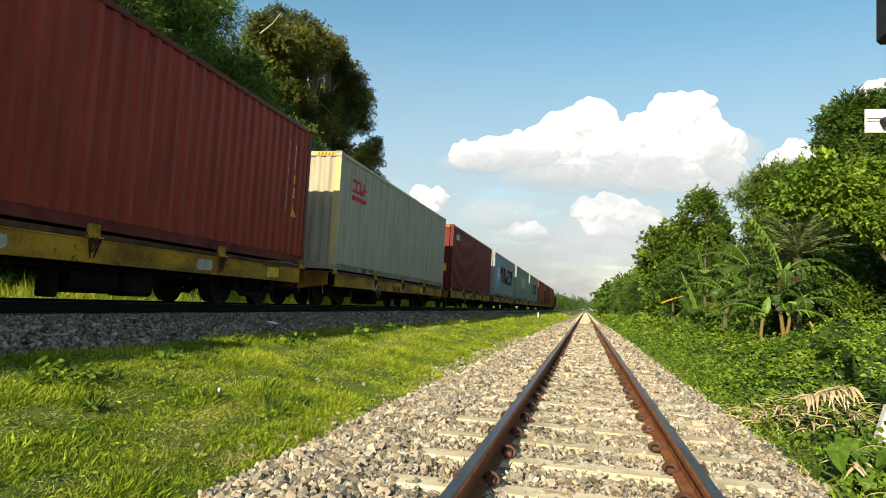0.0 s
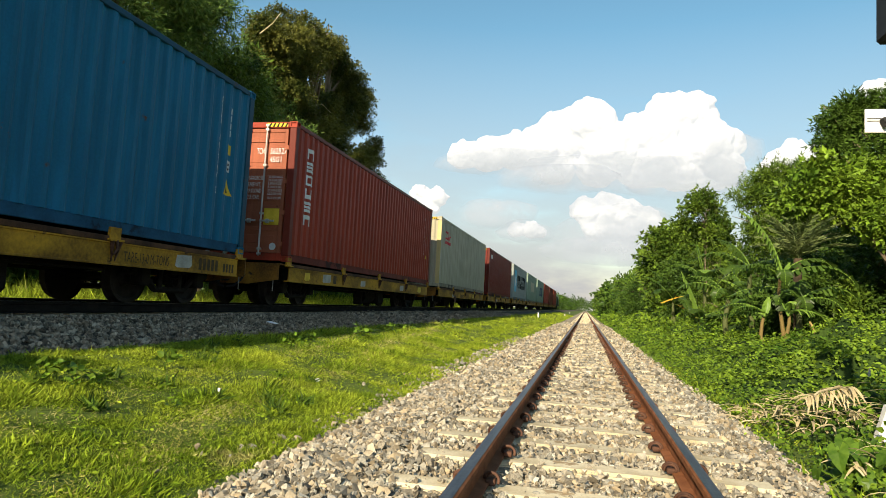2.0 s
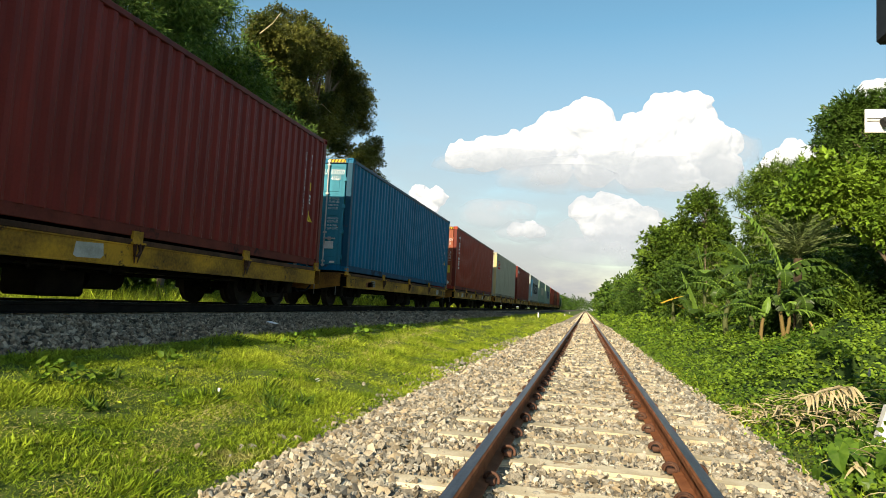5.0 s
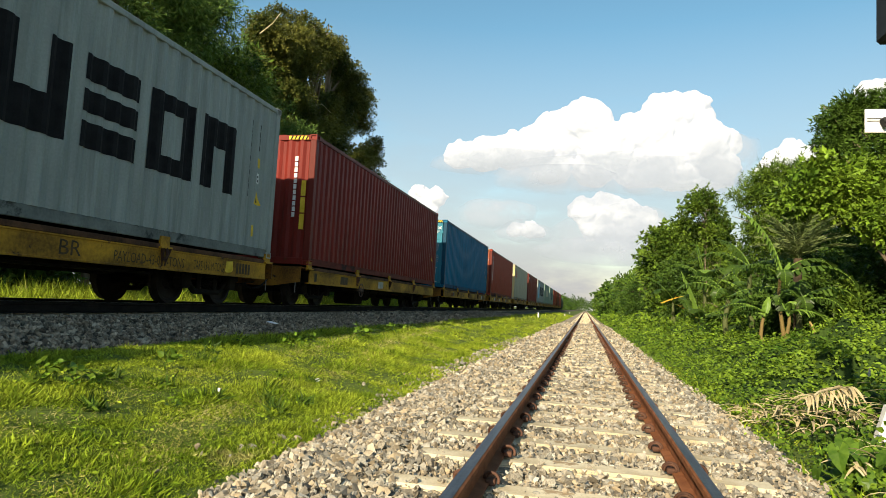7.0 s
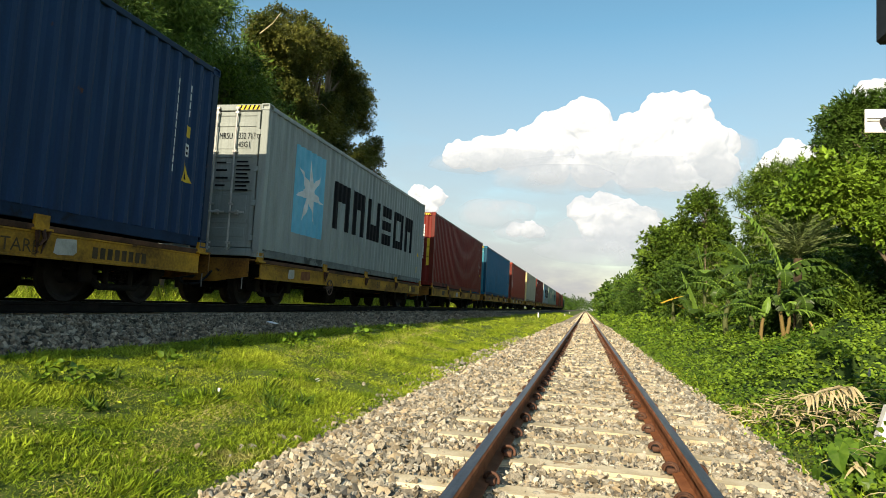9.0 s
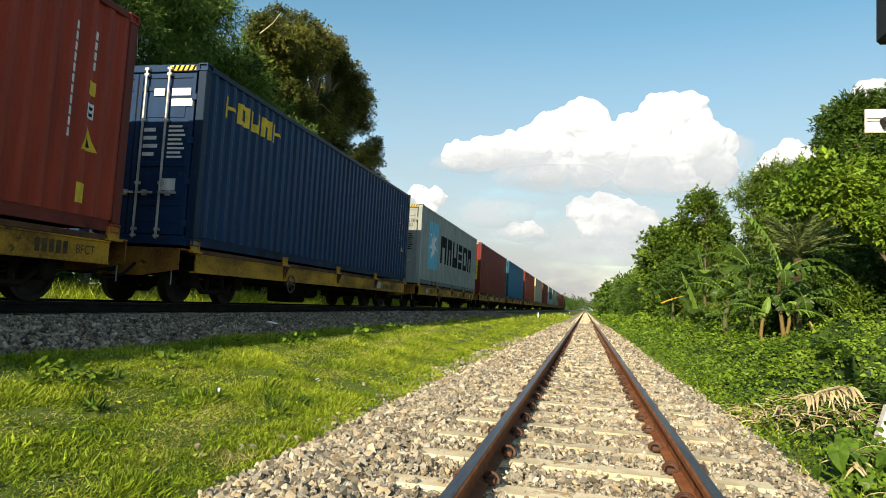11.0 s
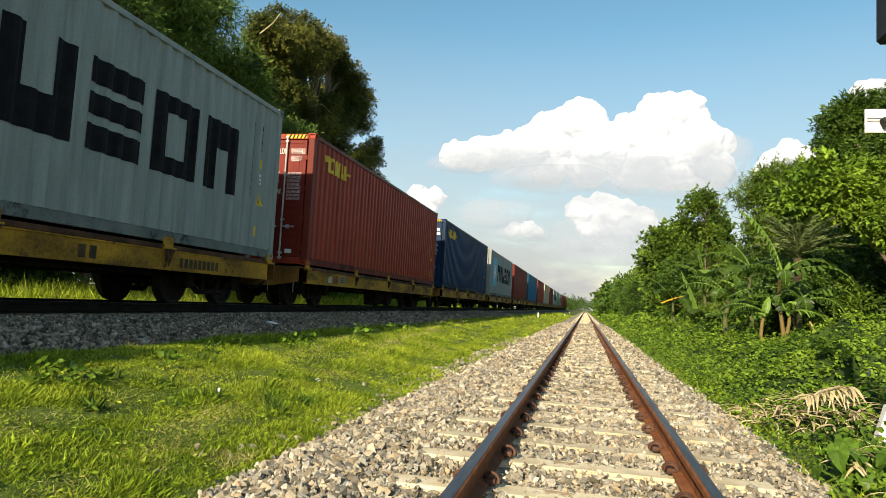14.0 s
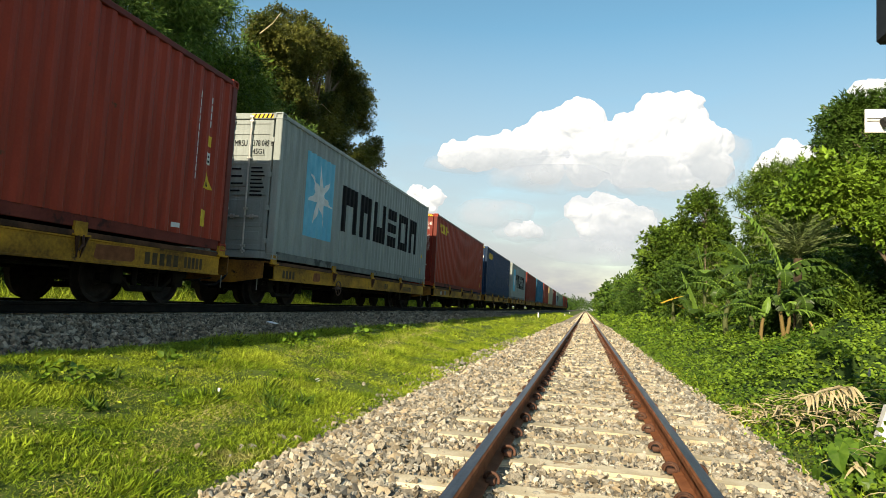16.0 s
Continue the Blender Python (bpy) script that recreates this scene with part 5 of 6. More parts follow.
# flat folded leaves: an ovate leaf, a narrow one, and sprays of them along a twig
OVATE = (np.array([(0, 0, 0), (-0.36, 0.32, 0.07), (-0.24, 0.72, 0.05), (0, 1, -0.06), (0.24, 0.72, 0.05), (0.36, 0.32, 0.07), (0, 0.5, -0.02)], float),
         np.array([(0, 6, 1), (1, 6, 2), (2, 6, 3), (3, 6, 4), (4, 6, 5), (5, 6, 0)]))
NARROW = (np.array([(0, 0, 0), (-0.11, 0.4, 0.03), (0, 1, -0.05), (0.11, 0.4, 0.03)], float), np.array([(0, 2, 1), (0, 3, 2)]))
BLADE = (np.array([(-0.07, 0, 0), (0.07, 0, 0), (0.05, 0.5, 0.06), (0, 1, 0.25)], float), np.array([(0, 1, 2), (0, 2, 3)]))
LEAFLET = (np.array([(-0.16, 0.1, 0), (0.2, 0.3, 0.05), (0, 1, -0.05)], float), np.array([(0, 1, 2)]))
DIAMOND = (np.array([(0, 0, 0), (-0.27, 0.45, 0.06), (0, 1, -0.05), (0.27, 0.45, 0.06)], float), np.array([(0, 2, 1), (0, 3, 2)]))


def spray(leaf, pairs, size, spread, droop, seed, tip=True):
    """Leaves in pairs along a twig one unit long."""
    rng = np.random.default_rng(seed)
    places, ways = [], []
    for i in range(pairs):
        u = 0.12 + 0.85 * i / max(pairs - 1, 1)
        for s in (-1, 1):
            a = spread * rng.uniform(0.85, 1.15)
            places.append((0, u, -droop * u * u))
            ways.append((s * math.sin(a), math.cos(a), -0.25 * droop * u + rng.uniform(-0.2, 0.15)))
    if tip:
        places.append((0, 1, -droop))
        ways.append((0, 1, -droop * 1.4))
    places, ways = np.array(places), np.array(ways)
    return scatter(*leaf, places, frames_for(ways, rng, False), size * rng.uniform(0.8, 1.15, len(places)))


PINNATE = spray((LEAFLET[0] * (0.75, 1, 1), LEAFLET[1]), 5, 0.42, 1.1, 0.25, 1)
BROAD = spray((LEAFLET[0] * (1.7, 1, 1), LEAFLET[1]), 3, 0.42, 0.8, 0.2, 2)
ROUND = spray(DIAMOND, 2, 0.5, 0.95, 0.3, 6)
FAR_WHORL = spray(LEAFLET, 4, 0.5, 0.75, 0.35, 3)
DROOPING = spray((LEAFLET[0] * (0.55, 1, 1), LEAFLET[1]), 4, 0.5, 0.55, 0.9, 4)


def noise3(p, s, seed):
    """A cheap smooth noise of places, from -1 to 1."""
    r = np.random.default_rng(seed)
    out = np.zeros(len(p))
    for i in range(5):
        k = r.normal(size=3) * s * (1 + 0.7 * i)
        out += np.sin(p @ k + r.uniform(0, 6.28)) / (1 + 0.4 * i)
    return out / 2.2


def crown(blobs, n, size, shape, rng, droop=0.0, shell=0.72, flat=0.8):
    """Sprays of leaves over many small clumps, with coarser leaves inside them: blobs of (x, y, z, radius)."""
    b = np.array(blobs, float)
    # each large clump breaks into smaller ones with gaps between
    subs = []
    for x, y, z, r in b:
        m = max(6, int(12 * (r / 1.5)))
        d = rng.normal(size=(m, 3))
        d /= np.linalg.norm(d, axis=1)[:, None]
        rad = r * rng.uniform(0.45, 1.0, m)
        for q, t in zip(d, rad):
            subs.append((x + q[0] * t, y + q[1] * t, z + q[2] * t * flat, r * rng.uniform(0.24, 0.46)))
    s = np.array(subs)
    w = s[:, 3] ** 2
    i = rng.choice(len(s), n, p=w / w.sum())
    d = rng.normal(size=(n, 3))
    d[:, 2] += 0.5
    d /= np.linalg.norm(d, axis=1)[:, None]
    p = s[i, :3] + d * (s[i, 3] * rng.uniform(shell, 1.05, n))[:, None] * (1, 1, flat * 0.8)
    way = d + rng.normal(size=(n, 3)) * 0.45
    way[:, 2] -= droop
    outer = scatter(*shape, p, frames_for(way, rng, False, loose=0.65), size * rng.uniform(0.6, 1.3, n))
    m = n // 7
    i = rng.choice(len(s), m, p=w / w.sum())
    d = rng.normal(size=(m, 3))
    d /= np.linalg.norm(d, axis=1)[:, None]
    p = s[i, :3] + d * (s[i, 3] * rng.uniform(0.0, 0.7, m))[:, None]
    home = b[rng.integers(0, len(b), m)]
    deep = rng.uniform(0, 1, m) < 0.5
    p[deep] = (home[:, :3] + d * (home[:, 3] * rng.uniform(0.0, 0.55, m))[:, None])[deep]
    inner = scatter(*shape, p, any_turns(rng, m), 1.6 * size * rng.uniform(0.7, 1.2, m))
    return np.concatenate([outer[0], inner[0]]), np.concatenate([outer[1], inner[1] + len(outer[0])])


def limbs(base, top, blobs, r, rng, count=7, lean=0.15):
    """A tapered trunk with limbs that reach into the clumps."""
    g = Geo()
    base, top = Vector(base), Vector(top)
    path = [base.lerp(top, k / 6) + Vector((rng.uniform(-1, 1), rng.uniform(-1, 1), 0)) * lean * (k > 0) for k in range(7)]
    g.tube(path, [r * (1 - 0.11 * k) * (1.25 if k == 0 else 1) for k in range(7)], 9)
    for k in range(min(count, len(blobs))):
        e = Vector(blobs[k][:3])
        s = path[3 + k % 4]
        mid = s.lerp(e, 0.5) + Vector((rng.uniform(-0.3, 0.3), rng.uniform(-0.3, 0.3), 0.25))
        g.tube([s, mid, e], [r * 0.5, r * 0.32, r * 0.1], 6)
        for _ in range(3):
            t = e + Vector(rng.normal(size=3)) * blobs[k][3] * 0.55
            g.tube([mid, mid.lerp(t, 0.6) + Vector((0, 0, 0.1)), t], [r * 0.22, r * 0.14, r * 0.04], 5)
    return g


def tree(label, base, top, r, blobs, n, size, shape, mat, seed, droop=0.0, name="tree", category="tree", group="", flat=0.8, shell=0.72):
    rng = np.random.default_rng(seed)
    ob = thing(name, label, category, group, at=pose(*base))
    rel = [(x - base[0], y - base[1], z - base[2], q) for x, y, z, q in blobs]
    part("trunk", limbs((0, 0, -0.1), (top[0] - base[0], top[1] - base[1], top[2] - base[2]), rel, r, rng), BARK, ob, smooth=True)
    part("crown", fast_mesh("crown", *crown(rel, n, size, shape, rng, droop, shell, flat), mat), mat, ob)
    return ob


def clumps(rng, x0, x1, y0, y1, z0, z1, r0, r1, n):
    return [(rng.uniform(x0, x1), rng.uniform(y0, y1), rng.uniform(z0, z1), rng.uniform(r0, r1)) for _ in range(n)]


# the tall tree and the bamboo beyond the train
tall_tree = tree("tall dark evergreen tree with a rounded crown behind the train", (-16.5, 37.5, 0), (-16, 36.5, 12), 0.45,
     [(-16, 30.3, 14.1, 1.6), (-16.3, 32.7, 15.0, 1.5), (-16, 34.9, 16.0, 1.35), (-15.8, 36.7, 15.9, 1.1), (-16.2, 30.7, 12.7, 1.7), (-16, 33.6, 14.2, 1.4), (-16, 37.6, 15.1, 1.1), (-15.8, 39.5, 15.0, 1.2), (-16, 39.7, 13.8, 1.7), (-15.8, 42.5, 14.4, 1.0), (-16, 42.9, 13.3, 0.95), (-16.2, 39.6, 12.2, 1.0),
      (-16, 36.4, 12.2, 1.1), (-16, 30.3, 11.2, 1.6), (-16.4, 32.6, 11.6, 1.5), (-16, 35.2, 10.4, 1.3), (-16, 28.9, 12.3, 1.3), (-16, 28.6, 13.4, 1.1), (-16.2, 31.8, 9.2, 1.6), (-16, 38.5, 10.6, 1.2), (-16.5, 33.5, 8.6, 1.6)], 34000, 0.27, BROAD, LEAF_OLIVE, 21, 0.1, flat=0.85)
tree("small grey-green tree behind the train", (-16, 45.3, 0), (-16, 45.3, 10), 0.2, [(-16, 45.2, 11.7, 0.95), (-16, 46.6, 11.1, 0.8), (-16.3, 44.4, 10.8, 1.0), (-16, 46.6, 9.9, 0.9), (-16, 43.4, 10.6, 0.6), (-16, 45.5, 9.2, 1.1)], 2600, 0.30, BROAD, LEAF_OLIVE, 22)
rb = np.random.default_rng(23)
for k, (x, y, h) in enumerate(((-14.2, 12.5, 10.6), (-14.0, 16.0, 12.4), (-13.8, 19.2, 11.8), (-14.4, 22.2, 10.8), (-14.8, 25.2, 11.4), (-15.2, 28.6, 10.4), (-14.2, 8.5, 9.5), (-14.5, 4.0, 9.0))):
    tree("tall feathery bamboo with drooping leaves behind the train", (x, y, 0), (x + 0.2, y, h - 2.2), 0.12,
         clumps(rb, x - 1.1, x + 1.1, y - 1.5, y + 1.5, h * 0.42, h - 0.9, 0.9, 1.5, 13), (4300 if y > 14 else 1500), 0.38 if y > 14 else 0.6, DROOPING, LEAF_BAMBOO if k % 3 else LEAF_MID, 30 + k, 0.7, "bamboo_clump", "bamboo", "bamboo behind the train")
for k in range(14):
    y = -6 + 7.5 * k
    tree("leafy bush in the shade behind the train", (-16.5, y, -0.1), (-16.5, y, 2.2), 0.1, clumps(rb, -18, -15, y - 3.4, y + 3.4, 0.4, 2.6, 0.9, 1.4, 9), 1300, 0.7, BROAD, (LEAF_MID, LEAF_DARK)[k % 2], 500 + k, 0.2, "bush", "bush", "bushes behind the train")
for path_ in ([(1.2, -5.8, 12.0), (1.5, -4.6, 12.75), (1.5, -3.4, 13.4)], [(1.2, -10.6, 12.8), (1.5, -10.0, 13.55), (1.5, -9.3, 14.4)], [(1.2, -4.8, 11.1), (1.5, -3.7, 11.6), (1.5, -2.4, 11.5)]):
    part("bare_branch", Geo().tube(path_, [0.028, 0.022, 0.012], 6), BANANA_DRY, tall_tree, "pale bare branch among the leaves")

# ------------------------------------------------------------- the right-hand thicket
tree("slender young tree with a pale trunk and layered leaves", (5.4, 32, -0.4), (5.35, 32, 5.6), 0.055,
     [(5.1, 32, 6.45, 0.42), (5.45, 32, 6.15, 0.40), (4.6, 31.8, 5.75, 0.5), (5.7, 32.3, 5.7, 0.55), (6.2, 32.5, 5.2, 0.7), (5.4, 32.6, 4.9, 0.7), (4.5, 32, 5.0, 0.5), (5.9, 32, 4.5, 0.7)], 1700, 0.26, ROUND, LEAF_MID, 41, 0.15, flat=0.5)
tree("spreading shrubby tree with layered bright leaves", (6.2, 41, -0.4), (6.0, 41, 3.8), 0.14,
     [(4.5, 41, 5.2, 1.0), (5.6, 41, 5.4, 1.1), (6.8, 40.5, 5.2, 1.2), (4.2, 41, 4.0, 1.1), (5.4, 40.5, 4.0, 1.4), (7, 40, 3.8, 1.4), (4.6, 40.5, 2.8, 1.2), (6, 39.8, 2.4, 1.4)], 6000, 0.38, ROUND, LEAF_MID, 42, 0.15, flat=0.6)
tree("feathery dark green tree above the bananas", (8.3, 29, -0.4), (8.2, 29, 5), 0.16,
     [(6.4, 29, 5.7, 0.6), (7.2, 29, 6.7, 0.5), (7.2, 29, 6.2, 0.95), (8.1, 29, 6.6, 1.05), (9.0, 29.3, 6.3, 1.1), (7.4, 29, 5.2, 1.1), (8.6, 28.6, 5.2, 1.3), (9.6, 29, 5.3, 1.2), (6.8, 29, 4.3, 0.9), (8, 28.4, 4.0, 1.3)], 6200, 0.34, PINNATE, LEAF_MID, 43, 0.25)
tree("leafy tree with bright compound leaves over the thicket", (7.6, 17.5, -0.4), (7.4, 17.5, 3.4), 0.13,
     [(5.3, 17.4, 4.15, 0.5), (5.05, 17.3, 3.7, 0.45), (5.7, 17.4, 4.45, 0.4), (5.9, 17.3, 4.15, 0.62), (6.7, 17.5, 4.3, 0.72), (7.5, 17.5, 4.35, 0.8), (6.3, 17, 3.5, 0.75), (7.2, 16.8, 3.4, 0.9), (8.2, 17, 3.8, 0.9), (7.8, 16.6, 2.9, 0.8)], 5600, 0.24, ROUND, LEAF_BRIGHT, 44, 0.35, flat=0.65)
tree("dark broad-leaved tree at the edge of the thicket", (8.8, 20.5, -0.4), (8.7, 20.5, 5), 0.16,
     [(6.95, 20.5, 6.55, 0.55), (6.9, 20.5, 5.8, 0.55), (7.3, 20.5, 6.95, 0.45), (7.7, 20.5, 6.55, 0.75), (8.6, 20.5, 6.8, 0.85), (7.6, 20.5, 5.7, 0.8), (8.6, 20.5, 5.7, 1.0), (9.6, 20.5, 6.4, 1.0), (8.0, 20.3, 4.9, 0.9), (9.4, 20.3, 5.0, 1.1)], 7000, 0.25, FAR_WHORL, LEAF_DARK, 45, 0.35, flat=0.65)
rt = np.random.default_rng(47)
# near shrubs with x > 6.4 take LEAF_DARK: canopy shade as leaf colour
for k, (x, y, r, h) in enumerate(((8.5, 24, 1.4, 4.2), (10.4, 26, 1.6, 5.0), (7.4, 34, 1.6, 4.6), (9.2, 36, 1.8, 6.0), (9.6, 14.5, 1.4, 4.0), (10.8, 18, 1.6, 5.2), (8.0, 46, 1.8, 6.2), (11.5, 22, 1.8, 6.0), (12, 31, 2.2, 6.5), (11, 42, 2.2, 6.5), (8.6, 12.2, 1.2, 3.2), (12.4, 14.2, 1.6, 5.0), (5.6, 35, 1.2, 3.8), (6.6, 30.6, 1.2, 3.6), (7.3, 26.0, 1.3, 3.8), (6.6, 21.8, 1.1, 3.0), (7.2, 19.2, 1.1, 3.0), (6.4, 31.5, 1.3, 4.4), (5.6, 38.5, 1.3, 4.4), (5.9, 18.9, 0.8, 1.9), (5.4, 27.0, 0.7, 1.3), (5.0, 17.6, 0.6, 1.9))):
    tree("dense shrub in the thicket beside the line, leaves darkened where canopy shade falls", (x, y, -0.45), (x, y, h * 0.6), 0.1, clumps(rt, x - r * 0.8, x + r * 0.8, y - r * 0.8, y + r * 0.8, 0.4, h - r * 0.6, r * 0.55, r * 0.9, 9), (650 if x > 9.5 else 3000 if y < 22 else 2200), (0.6 if x > 9.5 else 0.22 if y < 22 else 0.28), (BROAD, ROUND, PINNATE)[k % 3], (LEAF_DARK if (x > 6.4 and y < 27) or k % 3 == 0 else LEAF_MID), 60 + k, 0.2, "shrub", "shrub", "shrubs of the thicket")
for k in range(22):
    y = 50 + k * 9 + rt.uniform(-2, 2)
    x = 5.0 + rt.uniform(-0.3, 2.6) + 0.004 * y
    h = rt.uniform(4.4, 6.4) * (1 + 0.0015 * y)
    tree("leafy tree in the long row beside the empty track", (x, y, -0.45), (x, y, h * 0.7), 0.13, clumps(rt, x - 1.6, x + 2.2, y - 2.6, y + 2.6, 0.8, h - 0.9, 0.9, 1.6, 11), (1900 if y < 90 else 700), (0.52 if y < 90 else 1.15), (ROUND, BROAD, PINNATE)[k % 3], (LEAF_BRIGHT, LEAF_MID, LEAF_DARK, LEAF_MID)[k % 4], 90 + k, 0.2, "row_tree", "tree", "trees beside the empty track")
# far woods on both sides of the line
fw = np.random.default_rng(7)
far_blobs = clumps(fw, -26, -12, 240, 420, 1.2, 7.5, 1.8, 3.4, 70) + clumps(fw, 6, 22, 250, 600, 1.5, 7, 2, 4, 60) + clumps(fw, -30, -6, 430, 620, 1, 8, 3, 5, 50) + clumps(fw, -40, 40, 620, 700, 1, 9, 4, 6, 40)
solo("far_woods", fast_mesh("far_woods", *crown(far_blobs, 10000, 1.6, BROAD, fw), LEAF_DARK), "hazy green woods far down the line", "woods", kind="stuff")

# ------------------------------------------------------------- ground cover
rg = np.random.default_rng(70)


def cover_z(x, y):
    """The top of the creepers: low beside the ballast, knee-high further off."""
    p = np.stack([x, y, 0 * x], 1)
    h = np.interp(x, [1.35, 1.8, 2.6, 3.6, 5.0, 9.0, 14], [0.03, 0.10, 0.36, 0.66, 0.95, 1.15, 1.2])
    return ground_z(x) + h * (1 + 0.38 * noise3(p, 1.6, 5)) + 0.15 * noise3(p, 4.0, 6) * np.clip(x - 1.6, 0, 1)


# a dark sheet just below the leaves, standing in for shade in their gaps
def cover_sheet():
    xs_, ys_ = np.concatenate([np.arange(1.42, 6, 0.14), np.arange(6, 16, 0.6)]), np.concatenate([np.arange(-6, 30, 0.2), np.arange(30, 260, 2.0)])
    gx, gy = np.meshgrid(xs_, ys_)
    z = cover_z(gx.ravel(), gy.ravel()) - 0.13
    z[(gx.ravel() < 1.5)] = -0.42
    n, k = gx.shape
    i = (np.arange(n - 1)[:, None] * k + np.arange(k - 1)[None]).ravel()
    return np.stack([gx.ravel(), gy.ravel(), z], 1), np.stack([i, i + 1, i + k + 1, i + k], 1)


cover = solo("creeper_cover", fast_mesh("creeper_cover", *cover_sheet(), UNDERGROWTH_SHADE), "dense low creepers and weeds over a dark sheet painted as their shade", "undergrowth", kind="stuff")


def cover_leaves(n, x0, x1, y0, y1, size, edge=1.0, leaf=OVATE):
    x = x0 + (x1 - x0) * rg.uniform(0, 1, n) ** edge
    y = rg.uniform(y0, y1, n)
    p = np.stack([x, y, cover_z(x, y) + rg.uniform(-0.12, 0.07, n)], 1)
    way = rg.normal(size=(n, 3)) * (1, 1, 0.45) + (-0.25, -0.35, 0.05)
    s = size * rg.uniform(0.55, 1.25, n) * np.interp(x, [1.4, 2.2, 3.2], [0.5, 0.75, 1.0])
    return scatter(*leaf, p, frames_for(way, rg, False), s)


def joined(*sets):
    vs, fs, k = [], [], 0
    for v, f in sets:
        vs.append(v)
        fs.append(f + k)
        k += len(v)
    return np.concatenate(vs), np.concatenate(fs)


tagged(part("creeper_leaves", fast_mesh("creeper_leaves", *joined(cover_leaves(5000, 1.4, 7, -6, 4, 0.14), cover_leaves(11000, 1.4, 4.5, 4.0, 12, 0.075), cover_leaves(26000, 1.4, 7, 10, 20, 0.088, 1.0, DIAMOND), cover_leaves(20000, 1.4, 8, 18, 34, 0.13, 1.0, DIAMOND), cover_leaves(9000, 1.4, 9, 34, 70, 0.28, 1.0, DIAMOND), cover_leaves(7000, 1.5, 8, 70, 240, 0.6, 1.0, DIAMOND)), CREEPER), CREEPER, cover, "bright green heart-shaped leaves"), kind="stuff")


SLIVER = (np.array([(-0.075, 0, 0), (0.075, 0, 0), (0, 1, 0.15)], float), np.array([(0, 1, 2)]))
THIN_BLADE = (SLIVER[0] * (0.30, 1, 1), SLIVER[1])




def blades(n, x0, x1, y0, y1, size, lean=0.45, leaf=BLADE):
    """Grass in small tufts with bare dips between, and lines along the track where it is shorter."""
    x, y = rg.uniform(x0, x1, n), rg.uniform(y0, y1, n)
    p = np.stack([x, y, ground_z(x) - 0.012], 1)
    cell = np.floor(p[:, :2] * (8.3, 7.1) + 0.4 * rg.normal(size=(n, 2)))
    tuft = (np.sin(cell[:, 0] * 127.1 + cell[:, 1] * 311.7) * 43758.5) % 2.0 - 1.0
    line = np.sin((x + 0.04 * y) * 9.0 + 1.2 * noise3(p * (1, 0.25, 0), 1.1, 18))
    patch = (1 + 0.35 * noise3(p, 1.3, 8)) * (1 + 0.4 * tuft) * (1 + 0.22 * line) * (1 + 0.4 * noise3(p, 9.0, 9))
    way = rg.normal(size=(n, 3)) * (lean, lean, 0.1) + (0, 0, 0.55)
    return scatter(*leaf, p, frames_for(way, rg), size * rg.uniform(0.5, 1.3, n) * np.clip(patch, 0.5, 2.0))


def clover(n, x0, x1, y0, y1, size):
    x, y = rg.uniform(x0, x1, n), rg.uniform(y0, y1, n)
    p = np.stack([x, y, ground_z(x) + 0.02], 1)
    way = rg.normal(size=(n, 3)) * (1, 1, 0.25)
    v, f = scatter(*DIAMOND, p, frames_for(way, rg, False), size * rg.uniform(0.6, 1.8, n))
    return v, f


lawn = solo("lawn_grass", fast_mesh("lawn_grass", *joined(blades(230000, -4.55, -1.9, 2.4, 7.5, 0.047, 0.72, SLIVER), blades(110000, -4.55, -1.9, 7.5, 16, 0.064, 0.72, SLIVER), blades(36000, -4.6, -1.9, 16, 36, 0.088, 0.7, SLIVER), clover(9000, -4.5, -1.9, 2.4, 12, 0.022), blades(22000, -4.7, -1.9, 36, 110, 0.13, 0.6, SLIVER),
                                                         blades(9000, -4.55, -1.85, -6, 2.2, 0.13, 0.6), blades(5200, -2.16, -1.80, 2.2, 20, 0.045, 0.8, SLIVER), blades(2600, -2.0, -1.66, 2.3, 3.7, 0.05, 0.8, SLIVER), blades(2600, 1.35, 2.2, 4, 14, 0.10, 0.6)), GRASS), "short bright green grass between the two tracks", "grass", kind="stuff")
solo("tall_grass", fast_mesh("tall_grass", *joined(blades(80000, -12.5, -9.3, 6, 26, 0.29, 0.40, THIN_BLADE), blades(14000, -13.5, -9.4, 26, 80, 0.45, 0.3, THIN_BLADE)), GRASS), "tall sunlit grass beyond the train", "grass", kind="stuff")



def trodden(n, y0, y1, size, middle):
    """Flattened dry blades along a trodden line between the tracks."""
    y = rg.uniform(y0, y1, n)
    x = middle - 0.115 * y + rg.normal(size=n) * 0.11 + 0.12 * np.sin(y * 0.9)
    keep = x > -4.4
    p = np.stack([x, y, ground_z(x) + 0.012], 1)[keep]
    return scatter(*BLADE, p, frames_for(rg.normal(size=(len(p), 3)) * (1, 1, 0.3) + (0, 0, 0.2), rg, False), size * rg.uniform(0.5, 1.3, len(p)))


DRY_GRASS = surface("dry_grass", (0.30, 0.29, 0.07), (0.52, 0.47, 0.20), 1.5, 0.7, bump=0, fine=12, per_island=0.35, gloss=0.1, through_light=0.2)
solo("trodden_grass", fast_mesh("trodden_grass", *joined(trodden(4200, 2.4, 8, 0.028, -2.06), trodden(3000, 8, 20, 0.05, -2.06), trodden(1700, 2.4, 8, 0.028, -2.75), trodden(1200, 8, 16, 0.05, -2.75)), DRY_GRASS), "pale trodden lines of dry grass between the tracks", "grass", kind="stuff")
rtf = np.random.default_rng(77)
